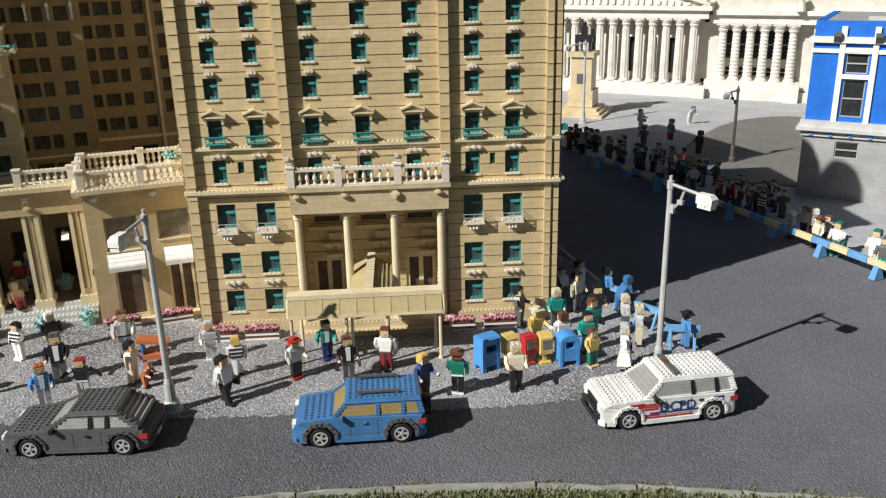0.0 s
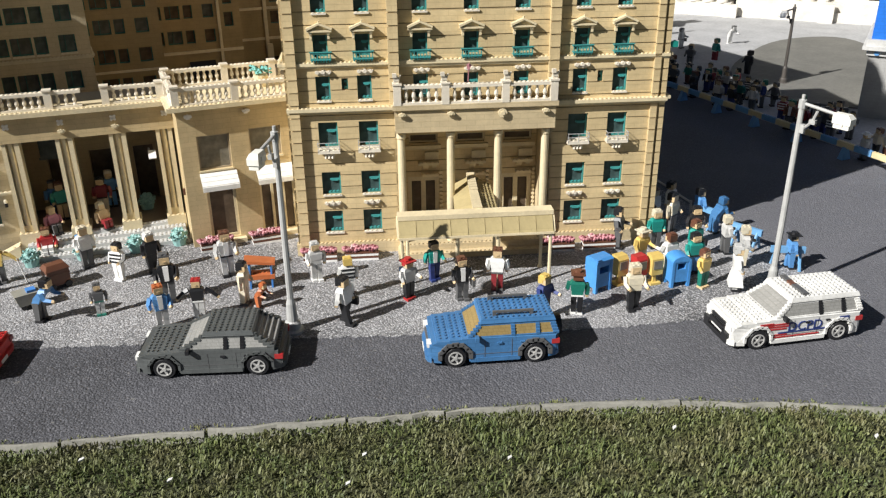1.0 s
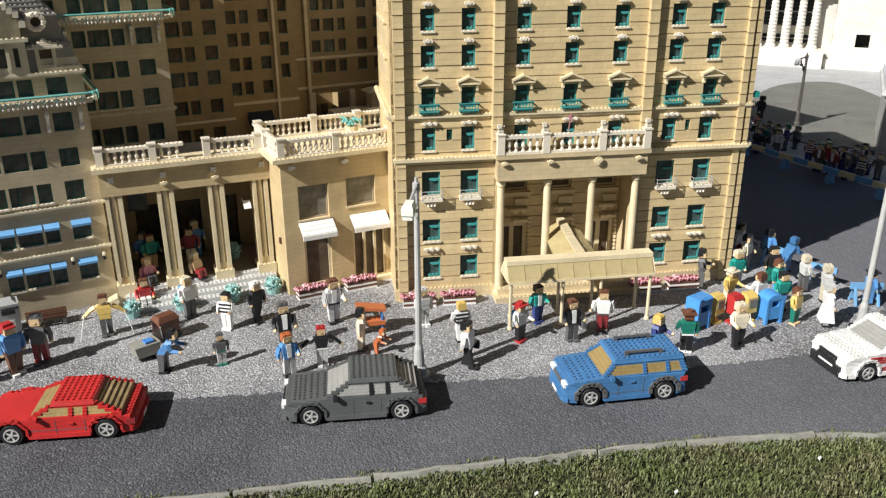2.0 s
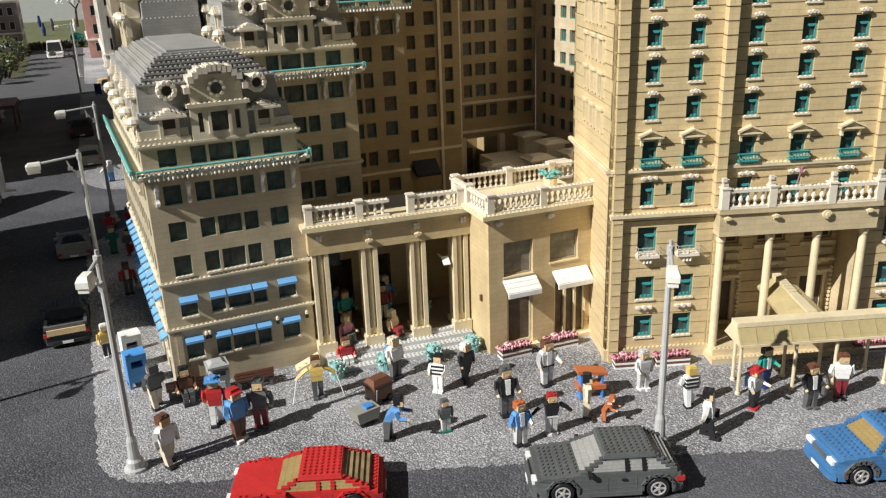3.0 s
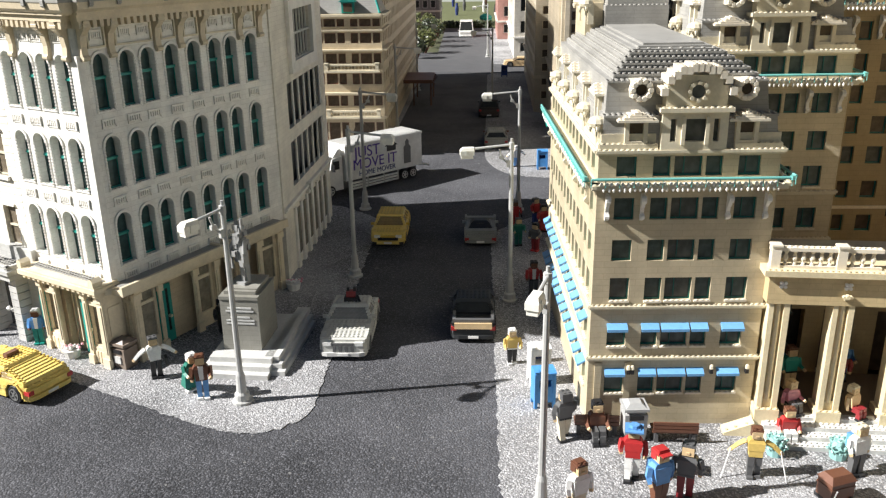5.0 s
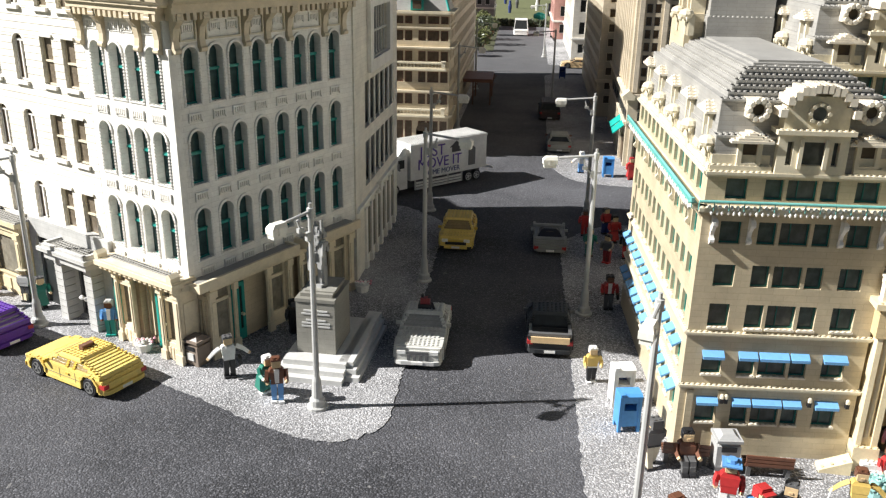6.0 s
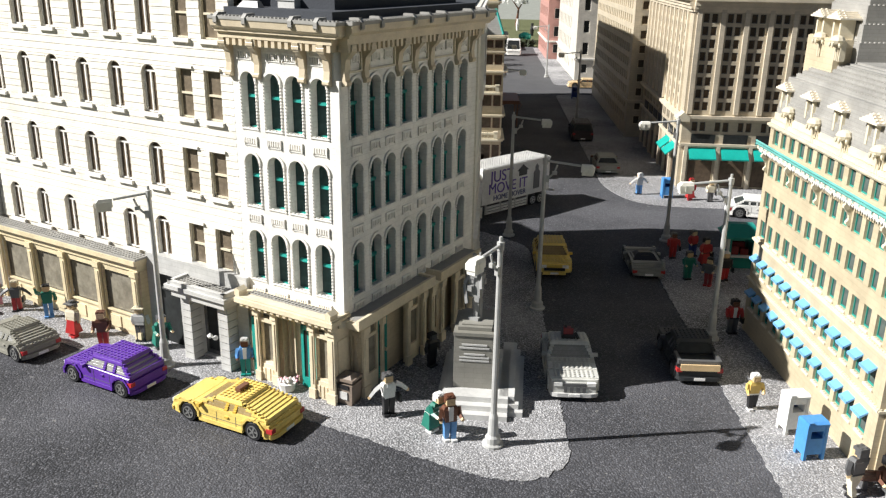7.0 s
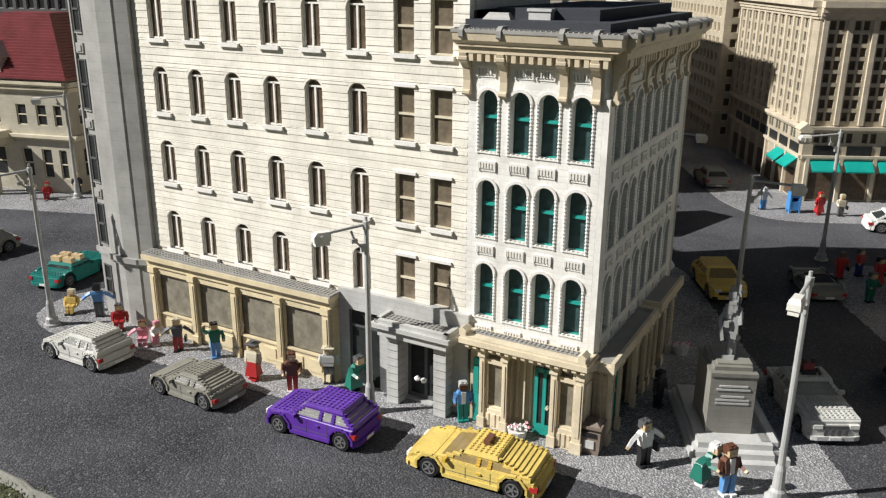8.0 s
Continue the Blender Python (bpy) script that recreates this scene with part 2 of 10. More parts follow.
# ---- mesh building ----
class Shape:
    """Collects boxes, prisms and turned pieces into one mesh; each piece may carry its own material slot."""

    def __init__(self):
        self.v, self.f, self.s = [], [], []

    def add(self, verts, faces, slot=0):
        n = len(self.v)
        self.v.extend(verts)
        self.f.extend([tuple(i + n for i in f) for f in faces])
        self.s.extend([slot] * len(faces))
        return self

    def box(self, x0, x1, y0, y1, z0, z1, slot=0, turn=None):
        c = [(x, y, z) for z in (z0, z1) for y in (y0, y1) for x in (x0, x1)]
        if turn:
            c = [tuple(turn @ Vector(p)) for p in c]
        return self.add(c, [(0, 2, 3, 1), (4, 5, 7, 6), (0, 1, 5, 4), (2, 6, 7, 3), (0, 4, 6, 2), (1, 3, 7, 5)], slot)

    def wedge(self, x0, x1, y0, y1, z0, z1, top, slot=0):
        """A box whose top is drawn in or shifted: top = (x0, x1, y0, y1)."""
        c = [(x, y, z0) for y in (y0, y1) for x in (x0, x1)] + [(x, y, z1) for y in top[2:] for x in top[:2]]
        return self.add(c, [(0, 2, 3, 1), (4, 5, 7, 6), (0, 1, 5, 4), (2, 6, 7, 3), (0, 4, 6, 2), (1, 3, 7, 5)], slot)

    def prism(self, outline, a, b, axis="y", slot=0):
        """An outline of (x, z) drawn along y, of (y, z) along x, or of (x, y) along z."""
        def put(p, q, s):
            return (p, s, q) if axis == "y" else (s, p, q) if axis == "x" else (p, q, s)
        n = len(outline)
        verts = [put(p, q, a) for p, q in outline] + [put(p, q, b) for p, q in outline]
        faces = [tuple(range(n)), tuple(range(2 * n - 1, n - 1, -1))] + [(i, i + n, (i + 1) % n + n, (i + 1) % n) for i in range(n)]
        return self.add(verts, faces, slot)

    def turned(self, x, y, profile, n=10, slot=0, axis="z"):
        """A turned piece: profile of (radius, height)."""
        verts, faces = [], []
        for r, h in profile:
            for i in range(n):
                a = 2 * math.pi * (i + 0.5) / n
                p, q = r * math.cos(a), r * math.sin(a)
                verts.append((x + p, y + q, h) if axis == "z" else (x + p, h, y + q) if axis == "y" else (h, x + p, y + q))
        for k in range(len(profile) - 1):
            for i in range(n):
                j = (i + 1) % n
                faces.append((k * n + i, k * n + j, (k + 1) * n + j, (k + 1) * n + i))
        faces += [tuple(range(n - 1, -1, -1)), tuple(range((len(profile) - 1) * n, len(profile) * n))]
        return self.add(verts, faces, slot)

    def rod(self, a, b, r, n=8, r2=None, slot=0):
        a, b = Vector(a), Vector(b)
        m = (b - a).to_track_quat("Z", "Y").to_matrix()
        verts = [tuple(c + m @ Vector((k * math.cos(2 * math.pi * i / n), k * math.sin(2 * math.pi * i / n), 0))) for c, k in ((a, r), (b, r if r2 is None else r2)) for i in range(n)]
        return self.add(verts, [tuple(range(n - 1, -1, -1)), tuple(range(n, 2 * n))] + [(i, (i + 1) % n, (i + 1) % n + n, i + n) for i in range(n)], slot)

    def stud(self, x, y, z, slot=0, r=0.0024, h=0.0017, n=7):
        return self.turned(x, y, ((r, z - 0.0003), (r, z + h)), n, slot)

    def stud_row(self, x0, x1, y, z, slot=0, pitch=0.008):
        n = max(1, int(round((x1 - x0) / pitch)))
        for i in range(n):
            self.stud(x0 + (i + 0.5) * (x1 - x0) / n, y, z, slot)
        return self

    def stud_grid(self, x0, x1, y0, y1, z, slot=0, pitch=0.008):
        n = max(1, int(round((y1 - y0) / pitch)))
        for i in range(n):
            self.stud_row(x0, x1, y0 + (i + 0.5) * (y1 - y0) / n, z, slot, pitch)
        return self

    def ring(self, x, z, y0, y1, r, inner, n=16, slot=0):
        verts, faces = [], []
        for rad, y in ((inner, y0), (r, y0), (r, y1), (inner, y1)):
            verts += [(x + rad * math.cos(2 * math.pi * i / n), y, z + rad * math.sin(2 * math.pi * i / n)) for i in range(n)]
        for k in range(4):
            for i in range(n):
                j = (i + 1) % n
                faces.append((k * n + i, k * n + j, (k + 1) % 4 * n + j, (k + 1) % 4 * n + i))
        return self.add(verts, faces, slot)

    def data(self, name, *mats):
        mesh = bpy.data.meshes.new(name)
        mesh.from_pydata(self.v, [], self.f)
        for m in mats:
            mesh.materials.append(m)
        if any(self.s):
            mesh.polygons.foreach_set("material_index", self.s)
        bm = bmesh.new()
        bm.from_mesh(mesh)
        bmesh.ops.recalc_face_normals(bm, faces=bm.faces)
        bm.to_mesh(mesh)
        bm.free()
        mesh.update()
        return mesh


def thing(name, m, label, category, group="", kind=""):
    ob = new(name)
    ob.empty_display_size = 0.02
    ob.matrix_basis = m
    return tagged(ob, label, category, group, kind)


def part(name, data, material, parent, label="", m=None):
    """One mesh object under a thing or a part. data: a Shape, or a mesh that is shared."""
    if isinstance(data, Shape):
        data = data.data(name, *(material if isinstance(material, tuple) else (material,)))
    ob = new(name, data)
    ob.parent = parent
    if m is not None:
        ob.matrix_basis = m
    return tagged(ob, label)


def single(name, shape, material, m, label, category, group="", kind=""):
    """A thing of one mesh."""
    ob = new(name, shape.data(name, *(material if isinstance(material, tuple) else (material,))))
    ob.matrix_basis = m
    return tagged(ob, label, category, group, kind)


SHARED = {}


def shared(key, build, *mats):
    """One mesh for all alike pieces."""
    if key not in SHARED:
        SHARED[key] = build().data(key[0], *mats)
    return SHARED[key]


def at(x, y, z=0.0, turn=0.0):
    return pose(x, y, z, 0, 0, turn)

# ---- ground, road, pavements, lawn ----
def rounded(points, r=0.05, n=5):
    """An outline with its corners rounded off."""
    out = []
    k = len(points)
    for i, p in enumerate(points):
        p, a, b = Vector(p), Vector(points[i - 1]), Vector(points[(i + 1) % k])
        ra, rb = min(r, (a - p).length * 0.45), min(r, (b - p).length * 0.45)
        s, e = p + (a - p).normalized() * ra, p + (b - p).normalized() * rb
        for j in range(n + 1):
            u = j / n
            out.append(tuple(s * (1 - u) ** 2 + p * 2 * u * (1 - u) + e * u * u))
    return out


def ragged(points, seed):
    """The same outline broken by the grit at the slab's edge."""
    rnd = random.Random(seed)
    out = []
    for i, p in enumerate(points):
        a, b = Vector(p), Vector(points[(i + 1) % len(points)])
        n = max(1, int((b - a).length / 0.007))
        d = (b - a).normalized()
        side = Vector((-d.y, d.x))
        out += [tuple(a.lerp(b, j / n) + side * rnd.gauss(0, 0.0017)) for j in range(n)]
    return out


def slab(name, outline, z0, z1, mat, label, category):
    return single(name, Shape().prism(outline, z0, z1, "z"), mat, at(0, 0), label, category, kind="structure")


slab("ground", [(-60, -40), (60, -40), (60, 80), (-60, 80)], -0.09, -0.008, SOIL, "bare soil and short grass round the model town", "ground")
EDGE = [(-3.6, 2.70), (-2.6, 2.055), (-2.348, 1.900), (-2.187, 1.797), (-1.9, 1.63), (-1.2, 1.38), (-0.6, 1.222), (-0.3, 1.122), (0.05, 1.017), (0.30, 0.941), (0.48, 0.872), (0.60, 0.812), (0.72, 0.747), (0.84, 0.677), (1.02, 0.55), (1.25, 0.35)]
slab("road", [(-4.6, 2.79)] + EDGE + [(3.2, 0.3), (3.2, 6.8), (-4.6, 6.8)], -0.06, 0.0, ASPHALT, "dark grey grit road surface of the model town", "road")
PAVE = 0.0014
slab("pavement_1", ragged(rounded([(-0.75, 2.74), (-0.752, 1.557), (-0.60, 1.487), (-0.30, 1.376), (0.08, 1.236), (0.25, 1.17), (0.465, 1.09), (0.66, 1.036), (0.86, 1.03), (0.955, 1.12), (0.965, 2.9), (-0.62, 2.9)], 0.07), 1), -0.05, PAVE, PAVING, "pale grey grit pavement in front of the hotel", "pavement")
slab("pavement_2", ragged(rounded([(-1.058, 2.86), (-1.056, 1.80), (-1.135, 1.745), (-1.22, 1.77), (-1.44, 1.885), (-2.0, 2.155), (-2.52, 2.415), (-2.590, 2.50), (-2.575, 2.61), (-2.46, 2.70), (-2.2, 3.0), (-1.2, 3.0)], 0.05), 2), -0.05, PAVE, PAVING, "pale grey grit pavement round the corner block", "pavement")
slab("pavement_3", rounded([(-0.73, 5.72), (-0.76, 3.55), (-0.70, 3.36), (-0.58, 3.30), (1.4, 3.24), (1.4, 5.72)], 0.10), -0.05, PAVE, PAVING, "pale grey pavement of the far block", "pavement")
slab("pavement_4", rounded([(-1.10, 5.75), (-1.13, 3.62), (-1.19, 3.40), (-1.4, 3.36), (-2.6, 3.36), (-2.6, 5.75)], 0.08), -0.05, PAVE, PAVING, "pale grey pavement beyond the crossing", "pavement")
slab("pavement_5", rounded([(-2.72, 3.30), (-2.80, 5.2), (-4.3, 5.2), (-4.3, 3.55)], 0.08), -0.05, PAVE, PAVING, "pale grey pavement before the red-roofed house", "pavement")
slab("pavement_6", rounded([(-0.675, 8.6), (-0.70, 6.12), (1.4, 6.12), (1.4, 8.6)], 0.06), -0.05, PAVE, PAVING, "sunlit pavement at the end of the street", "pavement")
slab("plaza", [(1.56, 0.9), (3.2, 0.2), (5.8, 1.6), (5.8, 5.6), (1.5, 5.6), (1.56, 2.4)], -0.05, PAVE, PLAZA, "wide pale concrete plaza before the museum", "plaza")
slab("plaza_patch", rounded([(1.70, 2.05), (2.05, 1.7), (2.6, 2.35), (2.75, 2.72), (2.42, 2.78), (1.86, 2.42)], 0.25), PAVE, PAVE + 0.004, PLAZA_DARK, "darker grey paving patch on the plaza", "pavement")
slab("far_lawn", [(-1.4, 8.75), (-0.3, 8.65), (-0.1, 12.6), (-1.6, 12.6)], -0.02, 0.004, concrete("far_grass", (0.125, 0.135, 0.055), grain=25.0), "green lawn beyond the end of the street", "lawn")
# tarmac darkened all over: tree shadow on the road is put into its colour
slab("far_road", [(-1.8, 5.78), (1.5, 5.70), (1.5, 6.42), (-0.67, 6.46), (-0.64, 8.66), (-1.09, 8.7), (-1.07, 6.5), (-1.8, 6.6)], -0.02, 0.0012, concrete("shaded_far_tarmac", (0.082, 0.082, 0.086), grain=60.0), "pale grey road running up to the lawn, darkened for shade", "road")
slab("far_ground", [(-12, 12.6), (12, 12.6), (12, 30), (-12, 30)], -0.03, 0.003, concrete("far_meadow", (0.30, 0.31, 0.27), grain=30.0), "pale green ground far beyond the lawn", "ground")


def kerb_run():
    """Worn concrete edging between road and lawn, cast in lengths with narrow gaps."""
    rnd = random.Random(3)
    kerb = thing("lawn_kerb", at(0, 0), "low weathered concrete edging between road and lawn", "kerb", kind="structure")
    pts = [Vector((*p, 0)) for p in EDGE]
    for a, b in zip(pts, pts[1:]):
        n = max(1, round((b - a).length / 0.15))
        for i in range(n):
            p, q = a.lerp(b, i / n), a.lerp(b, (i + 1) / n)
            d = (q - p).normalized()
            s = Vector((-d.y, d.x, 0))
            sh = Shape()
            w = 0.0085 + rnd.uniform(-0.003, 0.002)
            h = 0.0045 + rnd.uniform(-0.002, 0.002)
            m = 6
            verts, faces = [], []
            for j in range(m + 1):
                c = p.lerp(q, 0.012 + 0.976 * j / m)
                k = rnd.uniform(-0.0032, 0.0032)
                for off, z in ((0.002 + k, -0.01), (0.0 + k, h - 0.002), (-0.004 + k, h), (-w + k, h + rnd.uniform(-0.001, 0.001)), (-w - 0.004 + k, -0.01)):
                    verts.append(tuple(c + s * off + Vector((0, 0, z))))
            for j in range(m):
                for e in range(4):
                    faces.append((j * 5 + e, j * 5 + e + 1, (j + 1) * 5 + e + 1, (j + 1) * 5 + e))
            faces += [(0, 1, 2, 3, 4), tuple(m * 5 + e for e in (4, 3, 2, 1, 0))]
            part("kerb_stone", sh.add(verts, faces), KERB, kerb)


kerb_run()


def edge_y(x):
    for (x0, y0), (x1, y1) in zip(EDGE, EDGE[1:]):
        if x0 <= x <= x1:
            return y0 + (y1 - y0) * (x - x0) / (x1 - x0)
    return EDGE[-1][1]


def lawn():
    """Short mown turf: many narrow bent blades and small broad leaves."""
    rng = np.random.default_rng(11)
    m = bpy.data.materials.new("grass_blades")
    t, nodes, links, bsdf = links_of(m)
    geo = nodes.new("ShaderNodeNewGeometry")
    where = nodes.new("ShaderNodeTexCoord").outputs["Object"]
    tuft = noise_of(t, where, 16.0, 3.0)
    base = mixed(t, geo.outputs["Random Per Island"], (0.055, 0.082, 0.022), (0.165, 0.190, 0.060))
    base = mixed(t, ramp_of(t, tuft, 0.40, 0.66), base, mixed(t, geo.outputs["Random Per Island"], (0.095, 0.090, 0.038), (0.20, 0.19, 0.085)))
    links.new(base, bsdf.inputs["Base Color"])
    bsdf.inputs["Roughness"].default_value = 0.6
    n = 130000
    x = rng.uniform(-1.0, 1.15, n)
    x[: n // 12] = rng.uniform(-2.7, -1.0, n // 12)
    top = np.array([edge_y(v) for v in x]) - 0.003 + 0.005 * np.sin(x * 63) * np.sin(x * 19 + 1)
    y = top - rng.uniform(0, 1, n) ** 1.25 * 0.55
    over = rng.uniform(0, 1, n) < 0.016
    y[over] = top[over] + rng.uniform(0, 0.010, over.sum())
    tuft_k = np.sin(x * 41 + 3 * np.sin(y * 29)) * np.sin(y * 53 + 2 * np.sin(x * 31)) * 0.5 + 0.5
    h = rng.uniform(0.004, 0.010, n) * (0.7 + 0.6 * tuft_k)
    w = rng.uniform(0.0009, 0.0020, n)
    broad = rng.uniform(0, 1, n) < 0.14
    w[broad] *= 2.2
    h[broad] *= 0.8
    a, lean = rng.uniform(0, 2 * np.pi, n), rng.uniform(0.15, 1.1, n)
    dx, dy = np.cos(a), np.sin(a)
    p = np.stack([x, y, np.full(n, -0.003)], 1)
    s = np.stack([-dy, dx, np.zeros(n)], 1) * w[:, None] / 2
    bend = np.stack([dx * np.sin(lean), dy * np.sin(lean), np.cos(lean)], 1) * h[:, None]
    mid = p + bend * 0.55 + np.array([0, 0, 1.0]) * (h * 0.15)[:, None]
    verts = np.stack([p - s * 0.7, p + s * 0.7, mid + s, mid - s, p + bend], 1).reshape(-1, 3)
    i = np.arange(n)[:, None] * 5
    faces = np.concatenate([i + np.array([[0, 1, 2, 3]])]).tolist() + (i + np.array([[3, 2, 4]])).tolist()
    mesh = bpy.data.meshes.new("lawn_grass")
    mesh.from_pydata(verts.tolist(), [], faces)
    mesh.materials.append(m)
    tagged(new("lawn_grass", mesh), "short mown grass with worn olive patches along the kerb", "grass", kind="stuff")
    bits = Shape()
    rnd = random.Random(5)
    for _ in range(26):
        bx = rnd.uniform(-0.5, 1.0)
        by = edge_y(bx) - rnd.uniform(0.03, 0.4)
        bits.prism([(bx, by), (bx + 0.006, by + 0.002), (bx + 0.008, by + 0.006), (bx + 0.002, by + 0.005)], 0.006, 0.008, "z")
    single("fallen_petals", bits, WHITE, at(0, 0), "small white petals lying on the lawn", "petals", kind="stuff")


lawn()

# ---- facades ----
def spans(lo, hi, holes):
    out, x = [], lo
    for a, b in sorted(holes):
        if a > x:
            out.append((x, min(a, hi)))
        x = max(x, b)
    if x < hi:
        out.append((x, hi))
    return [(a, b) for a, b in out if b - a > 1e-4]


def wall_cells(shape, x0, x1, z0, z1, holes, y0, y1, slot=0):
    """A wall with rectangular openings (x0, x1, z0, z1) cut through it."""
    cuts = sorted({z0, z1, *[z for h in holes for z in h[2:] if z0 < z < z1]})
    for a, b in zip(cuts, cuts[1:]):
        mid = (a + b) / 2
        for p, q in spans(x0, x1, [h[:2] for h in holes if h[2] < mid < h[3]]):
            shape.box(p, q, y0, y1, a, b, slot)
    return shape


def cell_list(x0, x1, z0, z1, holes):
    """The blocks of a course, (x0, x1, z0, z1) each, that the openings leave."""
    cuts = sorted({z0, z1, *[z for h in holes for z in h[2:] if z0 < z < z1]})
    out = []
    for a, b in zip(cuts, cuts[1:]):
        mid = (a + b) / 2
        out += [(p, q, a, b) for p, q in spans(x0, x1, [h[:2] for h in holes if h[2] < mid < h[3]])]
    return out


def facade(parent, m, x0, x1, z0, z1, holes, mat, joint, course=0.0224, gap=0.0016, proud=0.0028, thick=0.012, piece="stone_course"):
    """A wall in courses: the backing with its openings, and each course a piece that stands proud of the joints."""
    part("wall", wall_cells(Shape(), x0, x1, z0, z1, holes, proud, thick), joint, parent, m=m)
    z = z0
    while z < z1 - 0.002:
        top = min(z + course, z1)
        for a, b, c, d in cell_list(x0, x1, z, top - gap, holes):
            size = (round(b - a, 4), round(d - c, 4))
            part(piece, shared((piece, *size, mat.name), lambda: Shape().box(0, size[0], 0, proud, 0, size[1]), mat), None, parent, m=m @ Matrix.Translation((a, 0, c)))
        z = top


def plain_wall(parent, m, x0, x1, z0, z1, holes, mat, thick=0.012, name="wall"):
    return part(name, wall_cells(Shape(), x0, x1, z0, z1, holes, 0.0, thick), mat, parent, m=m)


def arch_fill(shape, x0, x1, z1, y0, y1, slot=0, n=8):
    """Fills the upper corners of a square opening so that it ends in a round arch."""
    r, c = (x1 - x0) / 2, (x0 + x1) / 2
    for s in (-1, 1):
        arc = [(c + s * r * math.cos(math.pi / 2 * i / n), z1 - r + r * math.sin(math.pi / 2 * i / n)) for i in range(n + 1)]
        for p, q in zip(arc, arc[1:]):
            shape.prism([p, q, (q[0], z1), (p[0], z1)] if q[1] < z1 - 1e-6 else [p, (q[0], z1), (p[0], z1)], y0, y1, "y", slot)


def window(parent, m, x0, x1, z0, z1, frame_mat, pane_mat, style="sash", recess=0.005, sill=None, label=""):
    """A window set back in its opening: frame with bars, pane behind, and a sill where there is one."""
    w, h = round(x1 - x0, 4), round(z1 - z0, 4)

    def frame_shape():
        s, t = Shape(), min(0.0030, w * 0.12)
        if style == "arch":
            s.box(w * 0.22, w, -0.003, 0.003, h * 0.56, h * 0.56 + 0.0036).box(w * 0.22, w * 0.9, -0.0045, -0.003, h * 0.56 - 0.001, h * 0.56 + 0.0016)
            s.box(w * 0.30, w, -0.002, 0.003, 0.0, 0.0045).box(w - 0.0010, w, 0.0, 0.003, 0.0045, h * 0.56)
        elif style == "casement":
            s.box(0, t, 0, 0.003, 0, h).box(w - t, w, 0, 0.003, 0, h).box(t, w - t, 0, 0.003, h - t, h).box(t, w - t, 0, 0.003, 0, t)
            s.box(w / 2 - t * 0.6, w / 2 + t * 0.6, -0.001, 0.003, t, h * 0.86).box(t, w - t, -0.001, 0.003, h * 0.84, h * 0.84 + t)
        elif style == "double":
            s.box(0, t, 0, 0.003, 0, h).box(w - t, w, 0, 0.003, 0, h).box(t, w - t, 0, 0.003, h - t, h).box(t, w - t, 0, 0.003, 0, t)
            s.box(t, w - t, -0.0015, 0.003, h * 0.5 - t * 0.6, h * 0.5 + t * 0.6)
        elif style == "sash":
            s.box(0, 0.0012, 0.002, 0.004, 0, h).box(w - 0.0026, w, -0.001, 0.004, 0, h).box(0.0012, w - 0.0026, 0.002, 0.004, h - 0.0012, h)
            s.box(w * 0.42, w - 0.0026, -0.001, 0.004, h * 0.60, h * 0.60 + 0.0030).box(w * 0.50, w - 0.005, -0.002, 0.0, h * 0.60 - 0.0012, h * 0.60 + 0.0008)
            s.box(w * 0.30, w - 0.0026, -0.001, 0.004, 0, 0.0042).stud_row(w * 0.32, w - 0.003, 0.0, 0.0036)
        elif style == "slim":
            s.box(0, 0.0012, 0, 0.003, 0, h).box(w - 0.0022, w, 0, 0.003, 0, h).box(0.0012, w - 0.0022, 0, 0.003, 0, 0.0022).box(0.0012, w - 0.0022, 0, 0.003, h - 0.001, h)
            if w > 0.03:
                s.box(w * 0.36, w * 0.36 + 0.001, 0, 0.003, 0.002, h)
        else:
            s.box(0, t, 0, 0.003, 0, h).box(w - t, w, 0, 0.003, 0, h).box(t, w - t, 0, 0.003, h - t, h).box(t, w - t, 0, 0.003, 0, t)
        return s
    ob = part("window", shared(("window", w, h, style, frame_mat.name), frame_shape, frame_mat), None, parent, label, m @ Matrix.Translation((x0, recess, z0)))
    part("pane", shared(("pane", w, h, pane_mat.name), lambda: Shape().box(0.0005, w - 0.0005, 0.002, 0.0035, 0.0005, h - 0.0005), pane_mat), None, ob)
    if sill:
        part("sill", shared(("sill", w, sill.name), lambda: Shape().box(0.0, w + 0.001, -recess - 0.0028, 0.0, -0.0034, -0.0005).stud_row(0.0, w + 0.001, -recess - 0.0006, -0.0012), sill), None, ob)
    return ob


def ledge(parent, m, x0, x1, z, h, out, mat, name="cornice", studs=True, back=0.004, label=""):
    """A projecting string course with a row of studs along its top."""
    s = Shape().box(x0, x1, -out, back, z, z + h)
    s.box(x0 + 0.001, x1 - 0.001, -out * 0.55, back, z - h * 0.8, z)
    if studs:
        s.stud_row(x0, x1, -out + 0.0042, z + h)
    return part(name, s, mat, parent, label, m)


def baluster_mesh(h, mat):
    return shared(("baluster", round(h, 4), mat.name), lambda: Shape().turned(0, 0, ((0.0032, 0), (0.0032, h * 0.12), (0.0018, h * 0.2), (0.0040, h * 0.42), (0.0036, h * 0.55), (0.0017, h * 0.8), (0.0030, h * 0.88), (0.0030, h)), 8), mat)


